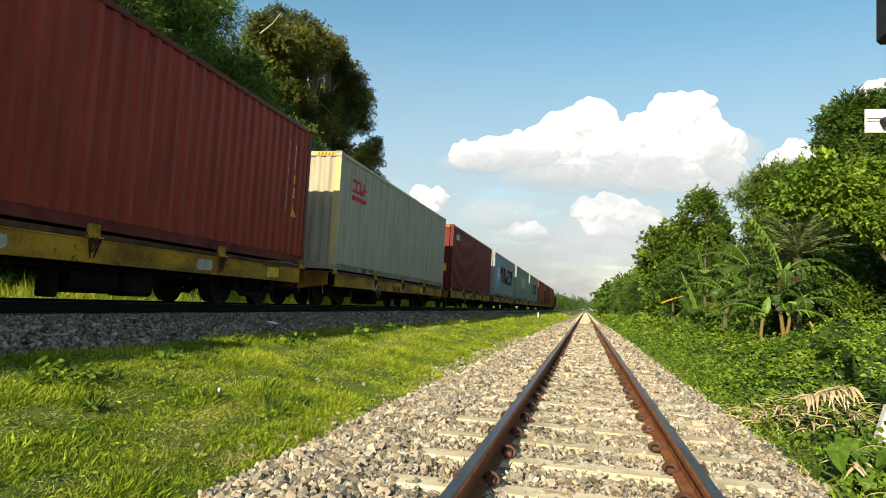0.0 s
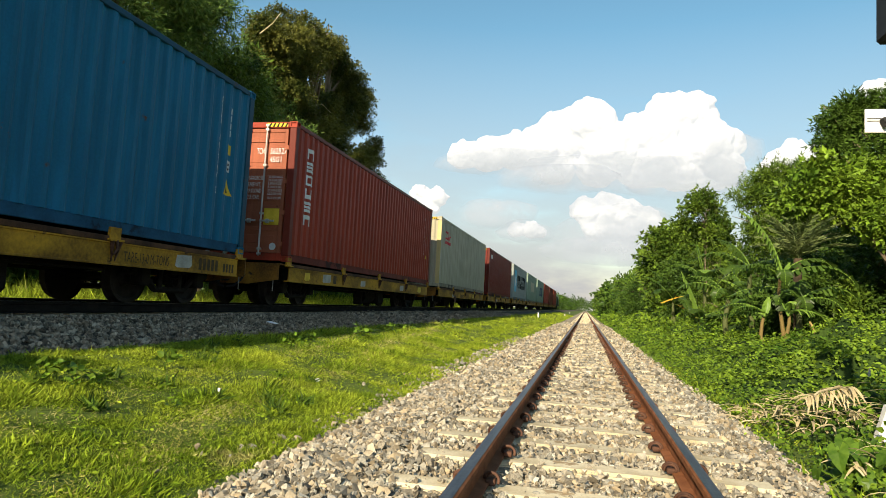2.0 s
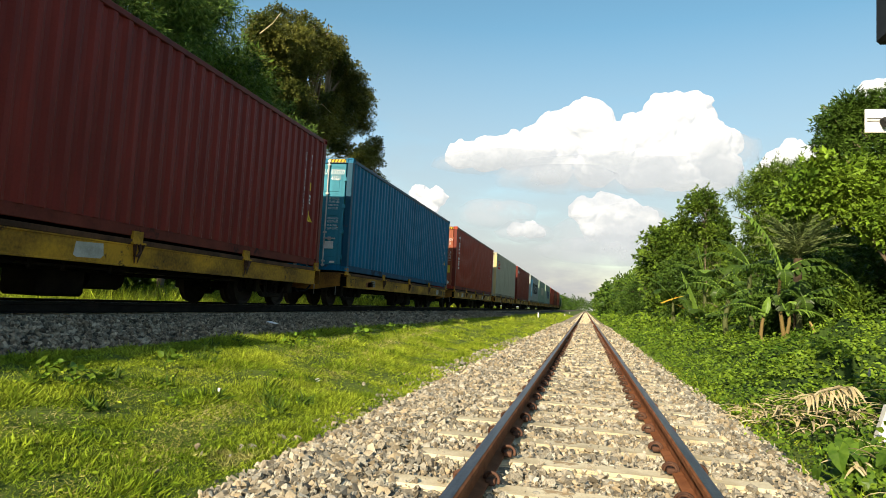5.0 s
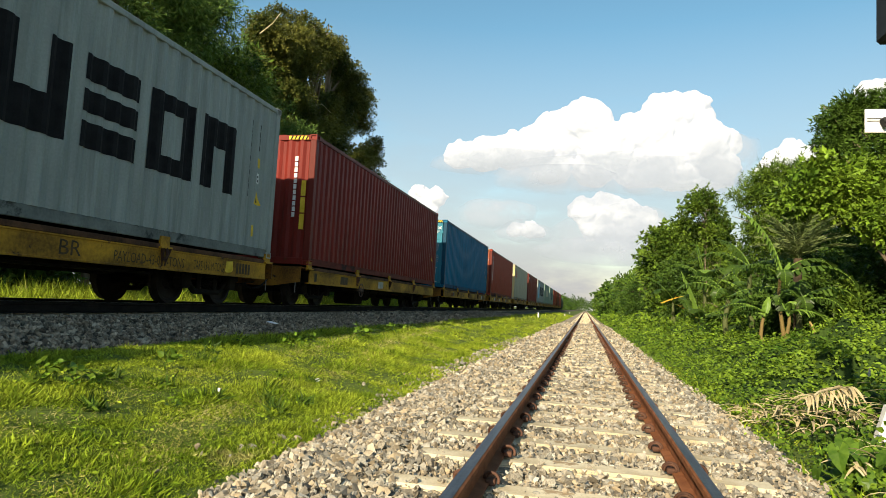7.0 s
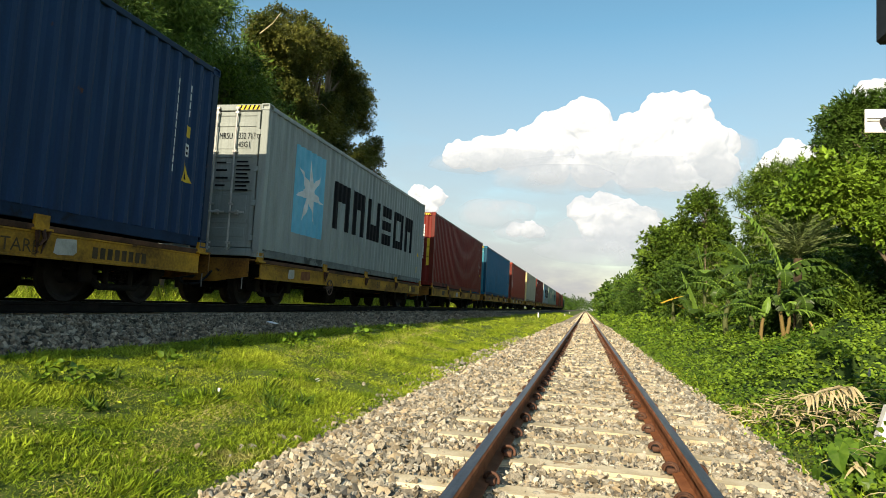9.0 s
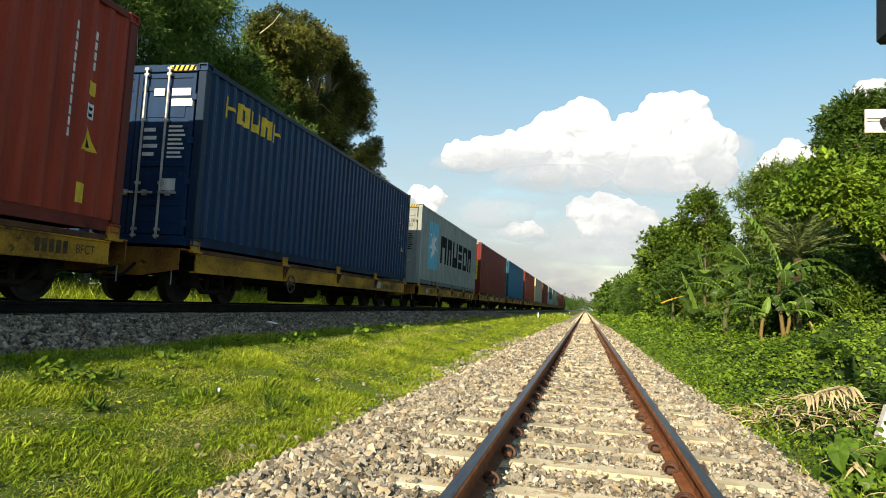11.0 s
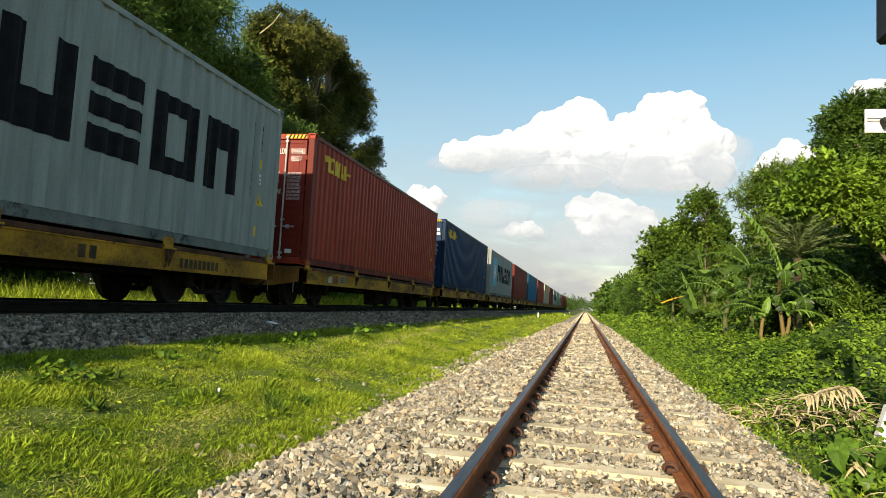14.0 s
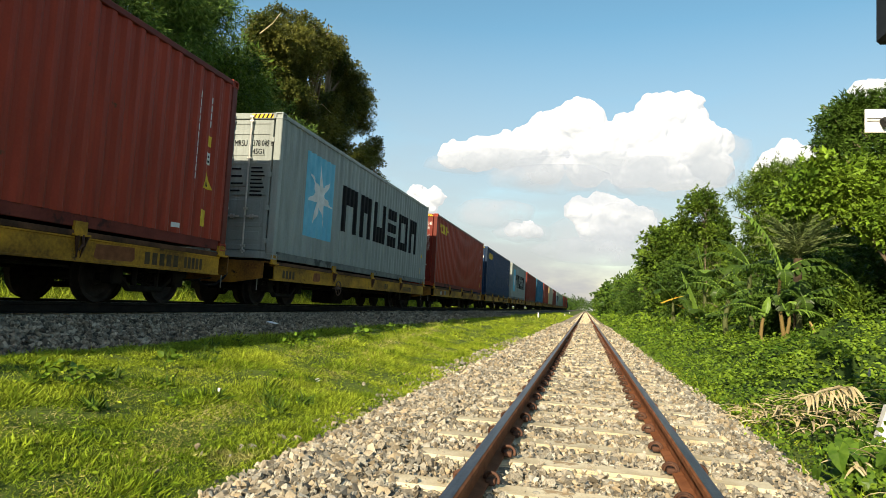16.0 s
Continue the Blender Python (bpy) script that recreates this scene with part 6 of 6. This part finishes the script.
for k in range(16):
    x, y = rtf.uniform(-4.2, -2.3), rtf.uniform(2.6, 7.5)
    ways_ = rtf.normal(size=(46, 3)) * (0.7, 0.7, 0.1) + (0, 0, 0.5)
    v_, f_ = scatter(*BLADE, rtf.normal(size=(46, 3)) * (0.05, 0.05, 0), frames_for(ways_, rtf), rtf.uniform(0.07, 0.16, 46))
    ob = thing("grass_tuft", "dark tuft of coarse grass in the short turf", "grass tuft", "grass tufts", at=pose(x, y, float(ground_z(x))))
    part("tuft", fast_mesh("tuft", v_, f_, LEAF_MID), LEAF_MID, ob)

# ------------------------------------------------------------- bananas, palm and other plants
def banana_leaf(length, width, lift, droop, torn, seed):
    """A long leaf with a thick midrib, whose blade is split into strips where the wind has torn it. It grows along y."""
    r = np.random.default_rng(seed)
    n = 16
    spine = []
    y = z = 0.0
    a = lift
    for i in range(n + 1):
        spine.append((y, z))
        y += math.cos(a) * length / n
        z += math.sin(a) * length / n
        a -= droop / n * (0.4 + 1.2 * i / n)
    g = Geo()
    for s in (-1, 1):
        for i in range(2, n):
            u = (i + 0.5) / n
            w0 = width * math.sin(math.pi * min(1, (i / n) ** 0.8)) ** 0.6
            w1 = width * math.sin(math.pi * min(1, ((i + 1) / n) ** 0.8)) ** 0.6 if i < n - 1 else 0.03
            d = torn * r.uniform(0.2, 1.0)
            fwd = 0.25 + 0.2 * r.uniform()
            (y0, z0), (y1, z1) = spine[i], spine[i + 1]
            gap = 0.02 * torn
            g.add([(0, y0 + gap, z0), (0, y1 - gap, z1), (s * w1 * 0.55, y1 - gap + fwd * w1 * 0.5, z1 + 0.10 * w1 - d * w1 * 0.2), (s * w0 * 0.55, y0 + gap + fwd * w0 * 0.5, z0 + 0.10 * w0 - d * w0 * 0.2),
                   (s * w1, y1 - gap + fwd * w1, z1 - d * w1 * 0.8), (s * w0, y0 + gap + fwd * w0, z0 - d * w0 * 0.8)], [(0, 1, 2, 3), (3, 2, 4, 5)] if s > 0 else [(3, 2, 1, 0), (5, 4, 2, 3)])
    return g, Geo().tube([(0, p[0], p[1] - 0.012) for p in spine], [0.032 * (1 - 0.85 * i / n) for i in range(n + 1)], 6)


def banana_plant(label, at, stem, leaves, seed):
    """leaves: (turn, length, width, lift, droop, torn, material)."""
    ob = thing("banana_plant", label, "banana plant", "banana plants", at=pose(*at))
    thick = 0.62 if at[1] < 16 else 1.0
    part("stem", Geo().tube([(0.05 * math.sin(1.3 * k + seed), 0.02 * k, stem * k / 5) for k in range(6)], [thick * q for q in (0.105, 0.085, 0.075, 0.068, 0.06, 0.05)], 10), STEM if at[1] < 16 else STEM_GREEN, ob, "ragged sheathed stem", True)
    for i, (turn, ln, wd, lift, droop, torn, mat) in enumerate(leaves):
        blade, rib_ = banana_leaf(ln, wd, radians(lift), radians(droop), torn, seed + i)
        lf = part("leaf", blade, mat, ob)
        lf.matrix_basis = pose(0, 0, stem - 0.05 * (i % 3), 0, 0, turn)
        part("midrib", rib_, BANANA_PALE, lf, "pale thick midrib", True)
    return ob


B_, Y_, D_ = BANANA, BANANA_PALE, BANANA_DRY
banana_plant("banana plant with torn arching leaves and a dry hanging tip", (4.26, 15.8, -0.45), 2.25, [(80, 1.75, 0.20, 76, 52, 0.9, Y_), (25, 0.55, 0.07, 70, 10, 0.2, Y_), (-40, 0.5, 0.07, 55, 20, 0.2, Y_), (-75, 1.5, 0.24, 45, 125, 0.9, B_), (-100, 1.7, 0.24, 30, 115, 0.9, B_), (110, 1.3, 0.22, 40, 120, 0.9, B_), (170, 0.9, 0.18, 20, 120, 0.9, B_), (85, 1.5, 0.24, 20, 90, 0.9, B_)], 100)
banana_plant("small banana plant with a tan leaning stem", (3.87, 15.7, -0.45), 1.38, [(95, 1.05, 0.20, 28, 85, 0.9, B_), (70, 1.2, 0.20, 10, 70, 1.0, B_), (-30, 0.55, 0.09, 65, 30, 0.3, Y_), (115, 0.9, 0.16, 25, 90, 1.0, B_)], 120)
banana_plant("banana plant with a drooping torn leaf and dried tip", (4.34, 15.6, -0.45), 1.42, [(-85, 0.95, 0.22, 12, 85, 1.0, Y_), (-60, 1.3, 0.22, 20, 100, 1.0, B_), (20, 0.9, 0.16, 55, 70, 0.8, B_), (175, 0.6, 0.12, 50, 100, 0.6, Y_)], 140)
banana_plant("banana plant with a broad upright pale leaf", (4.15, 25.6, -0.45), 1.1, [(70, 1.9, 0.30, 74, 18, 0.05, Y_), (160, 1.6, 0.26, 40, 90, 0.7, B_), (-150, 1.6, 0.26, 35, 100, 0.8, B_), (-40, 1.6, 0.26, 30, 105, 0.9, B_), (-90, 1.3, 0.24, 45, 90, 0.7, B_)], 160)
banana_plant("taller banana plant with broad pale leaves", (4.75, 28.5, -0.45), 2.8, [(90, 1.5, 0.22, 80, 10, 0.05, Y_), (170, 1.8, 0.30, 25, 60, 0.2, Y_), (-20, 1.8, 0.30, 20, 70, 0.3, Y_), (-150, 1.8, 0.28, 35, 100, 0.8, B_), (-80, 1.8, 0.28, 40, 90, 0.8, B_), (60, 1.7, 0.26, 50, 80, 0.6, B_)], 180)
banana_plant("banana plant with dark torn leaves and a yellow dead leaf", (3.9, 31.0, -0.45), 1.8, [(150, 2.2, 0.26, 35, 80, 1.0, B_), (-170, 2.2, 0.26, 20, 90, 1.0, B_), (-130, 1.5, 0.2, -10, 60, 0.5, DEAD_YELLOW), (-60, 2.0, 0.26, 35, 90, 1.0, B_), (90, 1.9, 0.24, 60, 60, 0.7, B_)], 200)
banana_plant("banana plant with dark arching torn leaves", (5.4, 23.4, -0.45), 1.9, [(150, 1.9, 0.26, 40, 90, 1.0, B_), (-150, 1.9, 0.26, 35, 100, 1.0, B_), (-60, 1.8, 0.26, 35, 90, 1.0, B_), (60, 1.8, 0.24, 60, 60, 0.7, B_), (-100, 1.6, 0.24, 30, 100, 0.8, B_)], 220)
banana_plant("banana plant with ragged leaves half hidden by weeds", (5.0, 20.2, -0.45), 1.3, [(140, 1.9, 0.26, 40, 95, 1.0, B_), (-160, 1.8, 0.24, 30, 100, 1.0, B_), (-70, 1.8, 0.26, 35, 90, 1.0, B_), (80, 1.7, 0.24, 60, 60, 0.7, Y_)], 240)
banana_plant("banana plant with leaning leaves in the row", (4.6, 37.0, -0.45), 2.2, [(150, 2.2, 0.3, 45, 80, 0.9, B_), (-160, 2.2, 0.3, 30, 90, 0.9, B_), (-70, 2.0, 0.3, 40, 90, 0.9, Y_), (80, 2.0, 0.3, 65, 50, 0.6, B_)], 260)
banana_plant("banana plant with dark drooping comb-like leaves", (4.8, 16.5, -0.45), 1.75, [(80, 1.3, 0.22, 35, 110, 1.0, B_), (-90, 1.5, 0.24, 40, 120, 1.0, B_), (-130, 1.2, 0.22, 25, 120, 1.0, B_), (140, 1.2, 0.22, 30, 120, 1.0, B_), (175, 1.0, 0.2, 20, 120, 1.0, B_), (-20, 1.4, 0.24, 60, 80, 0.9, B_)], 280)
banana_plant("banana plant with dark torn leaves above the creepers", (3.65, 18.4, -0.45), 1.8, [(95, 1.5, 0.24, 35, 100, 1.0, B_), (60, 1.4, 0.22, 55, 100, 1.0, B_), (-80, 1.4, 0.24, 40, 115, 1.0, B_), (150, 1.1, 0.2, 30, 120, 1.0, B_), (-150, 1.2, 0.22, 20, 110, 1.0, B_)], 290)
banana_plant("taller banana plant with dark torn leaves", (4.5, 19.6, -0.45), 2.6, [(95, 1.8, 0.26, 40, 105, 1.0, B_), (-75, 1.8, 0.26, 40, 110, 1.0, B_), (140, 1.5, 0.24, 25, 110, 1.0, B_), (-160, 1.4, 0.24, 30, 120, 1.0, B_), (50, 1.5, 0.22, 65, 70, 0.9, B_)], 295)
DRY_TAN = surface("tan_dry_leaf", (0.26, 0.17, 0.06), (0.46, 0.33, 0.13), 3.0, 0.8, bump=0.2, fine=30, through_light=0.1)
dry = banana_leaf(0.78, 0.13, radians(-65), radians(30), 1.0, 300)[0]
dry_tip = thing("dry_leaf_tip", "pale dry leaf hanging from the banana plant", "leaf", at=pose(4.62, 15.35, 0.86, 0, 0, -100))
part("leaf", dry, DRY_TAN, dry_tip)
dead = thing("dead_leaf", "yellow dead banana leaf among green ones", "leaf", at=pose(3.02, 29.8, 1.16, 0, 0, -90))
part("leaf", banana_leaf(1.2, 0.22, radians(28), radians(20), 0.15, 301)[0], DEAD_YELLOW, dead)


def date_palm(at, trunk, n):
    ob = thing("date_palm", "date palm with a rough trunk and grey-green feathery fronds", "palm tree", at=pose(*at))
    g = Geo()
    g.tube([(0, 0, trunk * k / 9) for k in range(10)], [0.085 + (0.015 if k % 2 else 0) for k in range(10)], 10)
    part("trunk", g, PALM_BARK, ob)
    r = np.random.default_rng(310)
    for i in range(n):
        ln, lift, turn = r.uniform(1.0, 1.3), 30 + 58 * (i / n) ** 0.7, i * 137.5
        pts, y, z, a = [], 0.0, 0.0, radians(lift)
        for k in range(13):
            pts.append((0.0, y, z))
            y, z, a = y + math.cos(a) * ln / 12, z + math.sin(a) * ln / 12, a - radians(4.6)
        p, w = [], []
        for k in range(2, 13):
            for s in (-1, 1):
                for h in (0, 0.33, 0.67):
                    q = Vector(pts[k]).lerp(Vector(pts[max(k - 1, 0)]), h)
                    p.append(q[:])
                    w.append((s * 0.7, 0.75, 0.3))
        p, w = np.array(p), np.array(w) + r.normal(size=(len(w), 3)) * 0.08
        v, f = scatter(NARROW[0] * (0.75, 1, 1), NARROW[1], p, frames_for(w, r), 0.22 * r.uniform(0.8, 1.1, len(p)))
        fr = part("frond", fast_mesh("frond", v, f, FROND), FROND, ob)
        fr.matrix_basis = pose(0, 0, trunk, 0, 0, turn)
        part("rachis", Geo().tube(pts, [0.018 * (1 - 0.06 * k) for k in range(13)], 5), FROND, fr)
    return ob


PALM_BARK = surface("palm_bark", (0.03, 0.022, 0.014), (0.09, 0.065, 0.04), 6, 0.95, bump=0.8, fine=30)
FROND = surface("palm_frond", (0.08, 0.12, 0.04), (0.24, 0.29, 0.11), 2, 0.45, bump=0, fine=12, per_island=0.25, through_light=0.2)
date_palm((4.92, 17.0, -0.45), 2.7, 26)


def taro(at, n, seed):
    """Large arrow-shaped leaves on stalks from one root."""
    ob = thing("taro_plant", "taro plant with large arrow-shaped leaves beside the ballast", "plant", "taro plants", at=pose(*at))
    r = np.random.default_rng(seed)
    for i in range(n):
        a, reach, h, s = r.uniform(3.3, 6.1), r.uniform(0.05, 0.26), r.uniform(0.10, 0.28), r.uniform(0.10, 0.155)
        e = (reach * math.cos(a), reach * math.sin(a), h)
        part("stalk", Geo().tube([(0, 0, 0), (e[0] * 0.6, e[1] * 0.6, h * 0.7), e], [0.009, 0.007, 0.005], 5), LEAF_BRIGHT, ob)
        half = [(0, 0.12, 0.0), (0.22, -0.42, -0.10), (0.44, -0.2, -0.02), (0.42, 0.25, 0.02), (0.22, 0.7, -0.08), (0, 1.0, -0.25)]
        v = [(x * s, y * s, z * s) for x, y, z in half] + [(-x * s, y * s, z * s) for x, y, z in half[1:5]] + [(0, 0.5 * s, -0.05 * s)]
        lf = part("leaf", Geo().add(v, [(0, 1, 2), (0, 2, 3, 10), (3, 4, 10), (4, 5, 10), (0, 7, 6), (0, 10, 8, 7), (8, 10, 9), (9, 10, 5)]), TARO, ob)
        lf.matrix_basis = pose(*e, r.uniform(-75, -20), r.uniform(-30, 30), math.degrees(a) - 90 + r.uniform(-25, 25))
    return ob


TARO = surface("taro_leaf", (0.045, 0.11, 0.012), (0.14, 0.24, 0.028), 9, 0.4, bump=0.1, fine=30, per_object=0.2, through_light=0.35)
for k, (x, y) in enumerate(((1.86, 5.2), (2.06, 5.3), (2.26, 5.25), (1.76, 4.95), (2.36, 5.6), (1.95, 5.55), (2.1, 4.95), (2.5, 5.45))):
    taro((x, y, float(ground_z(x))), 7, 320 + k)

# dry fallen leaves in a heap
def ribbon(length, width, lift, droop):
    """A long dry leaf: a folded ribbon that rises and bends over, along y."""
    g, y, z, a, n = Geo(), 0.0, 0.0, radians(lift), 6
    row = []
    for i in range(n + 1):
        w = width * (1 - abs(2 * i / n - 0.8) * 0.6) if i < n else 0.002
        row.append([(-w, y, z + w * 0.5), (0, y, z), (w, y, z + w * 0.5)])
        y, z, a = y + math.cos(a) * length / n, z + math.sin(a) * length / n, a - radians(droop) / n
    v = [p for r in row for p in r]
    return g.add(v, [(3 * i + j, 3 * i + j + 1, 3 * i + j + 4, 3 * i + j + 3) for i in range(n) for j in (0, 1)])


rd = np.random.default_rng(340)
straw = thing("dry_leaf_heap", "heap of pale dry palm and banana leaves on the bank", "dead leaves", at=pose(2.5, 7.1, 0.0))
for i in range(120):
    g = ribbon(rd.uniform(0.12, 0.36), rd.uniform(0.006, 0.022), rd.uniform(-12, 20), rd.uniform(-20, 60))
    lf = part("dry_leaf", g, D_, straw)
    x, y = rd.normal() * 0.36 - 0.1, rd.normal() * 0.42 + 0.2
    lf.matrix_basis = pose(x, y, float(cover_z(np.array([2.5 + x]), np.array([7.1 + y]))[0]) + rd.uniform(-0.05, 0.05), 0, rd.uniform(-25, 25), rd.uniform(0, 360))
frond = thing("dead_frond", "dead buff palm frond drooping over the bank", "palm frond", at=pose(2.30, 6.95, 0.10))
part("rachis", Geo().tube([(0.30, 0.25, -0.02), (0.1, 0.06, 0.05), (-0.12, -0.08, 0.0), (-0.28, -0.16, -0.12)], [0.016, 0.014, 0.010, 0.005], 6), D_, frond)
for i in range(44):
    u = (i // 2) / 21
    lf = part("leaflet", ribbon(rd.uniform(0.22, 0.36) * (1 - 0.35 * u), rd.uniform(0.009, 0.016), rd.uniform(-35, 5), rd.uniform(40, 90)), D_, frond)
    lf.matrix_basis = pose(0.28 - 0.52 * u, 0.22 - 0.36 * u, 0.04 - 0.10 * u * u, 0, rd.uniform(-30, 30), (175 if i % 2 else 75) + rd.uniform(-18, 18))
for k, (x, y, n) in enumerate(((1.95, 7.3, 60), (1.66, 7.4, 60), (2.05, 4.75, 60), (2.55, 6.6, 50), (2.2, 6.8, 40))):
    h = thing("dry_leaf_heap", "small heap of pale dry stalks beside the ballast", "dead leaves", at=pose(x, y, 0))
    for i in range(n):
        g = ribbon(rd.uniform(0.12, 0.34), rd.uniform(0.005, 0.017), rd.uniform(-5, 40), rd.uniform(40, 130))
        lf = part("dry_leaf", g, D_, h)
        a, b = rd.normal() * 0.2, rd.normal() * 0.25
        lf.matrix_basis = pose(a, b, float(cover_z(np.array([x + a]), np.array([y + b]))[0]) + 0.02, 0, rd.uniform(-25, 25), rd.uniform(0, 360))


def weed(at, n, size, seed):
    ob = thing("weed", "small broad-leaved weed standing in the short grass", "weed", "weeds on the grass strip", at=pose(*at))
    r = np.random.default_rng(seed)
    p = r.normal(size=(n, 3)) * (0.6, 0.6, 0.3) * size + (0, 0, size * 0.9)
    part("stems", Geo().tube([(0, 0, -0.02), (0.02, 0, size * 0.8)], [0.008, 0.004], 5), LEAF_BRIGHT, ob)
    v, f = scatter(*OVATE, p, frames_for(r.normal(size=(n, 3)) * (1, 1, 0.4), r, False), size * r.uniform(0.35, 0.8, n))
    part("leaves", fast_mesh("leaves", v, f, LEAF_BRIGHT), LEAF_BRIGHT, ob)
    return ob


for k, (x, y, n, s) in enumerate(((-3.75, 4.1, 34, 0.12), (-3.55, 4.25, 26, 0.10), (-3.7, 5.3, 10, 0.12), (-3.85, 8.2, 18, 0.13), (-3.95, 9.0, 12, 0.12), (-3.85, 11.0, 26, 0.18), (-3.95, 13.0, 26, 0.16), (-3.5, 4.0, 12, 0.07), (-2.1, 7.4, 14, 0.07), (-2.9, 4.3, 16, 0.06), (-3.0, 6.2, 14, 0.06), (-4.1, 7.3, 14, 0.09), (-3.9, 14.5, 18, 0.16))):
    weed((x, y, float(ground_z(x))), n, s, 400 + k)

# ------------------------------------------------------------- small things
POST_WHITE = surface("whitewashed_post", (0.66, 0.65, 0.60), (0.8, 0.79, 0.75), 6, 0.8, bump=0.2, fine=40, spots=(0.35, 0.32, 0.27), spot_scale=4, spot_at=0.64)
BOX_GREY = surface("dark_grey_enamel", (0.016, 0.016, 0.016), (0.035, 0.034, 0.033), 5, 0.6, bump=0.05)
for x, y, h in ((-3.6, 52, 0.42), (-2.6, 87, 0.36), (-3.2, 140, 0.3)):
    ob = thing("marker_post", "small whitewashed concrete post in the grass", "post", "posts between the tracks", at=pose(x, y, float(ground_z(x)) - 0.05))
    part("post", Geo().box(-0.06, 0.06, -0.06, 0.06, 0, h, 0.015), POST_WHITE, ob)
slab = thing("leaning_slab", "whitewashed concrete slab leaning on the bank", "slab", at=pose(2.38, 6.15, -0.56, 0, 16, 0))
part("slab", Geo().box(-0.11, 0.11, -0.05, 0.05, 0, 0.66, 0.012), POST_WHITE, slab)

signal = thing("signal_post", "signal post with a white board and a dark grey lamp box", "signal", at=pose(2.55, 6.0, -0.45))
part("mast", Geo().tube([(0, 0, 0), (0, 0, 4.9)], 0.055, 12), GALVANISED, signal, "grey tubular mast")
board = part("board", Geo().box(-0.335, -0.02, -0.075, -0.06, 2.79, 2.99, 0.003), POST_WHITE, signal, "white board with two black lines")
for z in (2.885, 2.905):
    part("board_line", Geo().box(-0.32, -0.17, -0.079, -0.075, z, z + 0.006), BLACK_PAINT, board)
part("bracket_arm", Geo().tube([(-0.22, -0.12, 2.86), (0.06, -0.10, 2.98)], 0.04, 8), BOX_GREY, signal, "dark bracket arm")
part("lamp_box", Geo().box(-0.17, 0.12, -0.12, 0.16, 3.62, 4.5, 0.03), BOX_GREY, signal, "dark grey lamp box")
for x, y, z, s in ((-5.15, 10.0, 0.27, 0.16), (-2.75, 6.5, -0.15, 0.05), (-3.0, 5.0, -0.10, 0.04)):
    lit = thing("litter", "scrap of white plastic lying on the ground", "litter", "litter", at=pose(x, y, z, 10, 15, 30))
    part("scrap", Geo().add([(0, 0, 0), (s, 0.02, 0.01), (s * 1.2, 0.05, 0.03), (s * 0.4, 0.06, 0.025), (0, 0.04, 0.0)], [(0, 1, 2, 3, 4)]), WHITE_PAINT, lit)

# ------------------------------------------------------------- single stones near the eye
rock_meshes = []
for v_, f_ in ROCKS:
    me_ = fast_mesh("stone", v_, f_, BALLAST)
    rock_meshes.append(me_)
rr = random.Random(9)
for i in range(300):
    x, y = rr.uniform(-1.75, 1.35), rr.uniform(2.9, 4.7)
    st = part("stone", rock_meshes[i % 6], BALLAST, ballast_near)
    k = rr.choice((0.04, 0.05, 0.055, 0.07))
    st.matrix_basis = pose(x, y, float(bed_z(NEAR_BED)(x)) + 0.012 + k * 0.2, rr.uniform(0, 360), rr.uniform(0, 360), rr.uniform(0, 360)) @ Matrix.Diagonal((k, k * 1.15, k * 0.9, 1))


# ------------------------------------------------------------- what moves
def motions():
    steps = [0.5 * i for i in range(33)]
    for ob, k, z in train:
        walk(ob, [(t, pose(FAR_X, FIRST_Y + PITCH * k + SLACK.get(k, 0.0) + travelled(t), z)) for t in steps])
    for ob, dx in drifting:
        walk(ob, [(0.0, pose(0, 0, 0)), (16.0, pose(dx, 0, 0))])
    fine = [i / 15 for i in range(241)]
    turns = [(t, math.degrees(-travelled(t) / WHEEL_R)) for t in fine]
    for w in wheels:
        x, y, z = w.location
        walk(w, [(t, pose(x, y, z, a)) for t, a in turns])


motions()
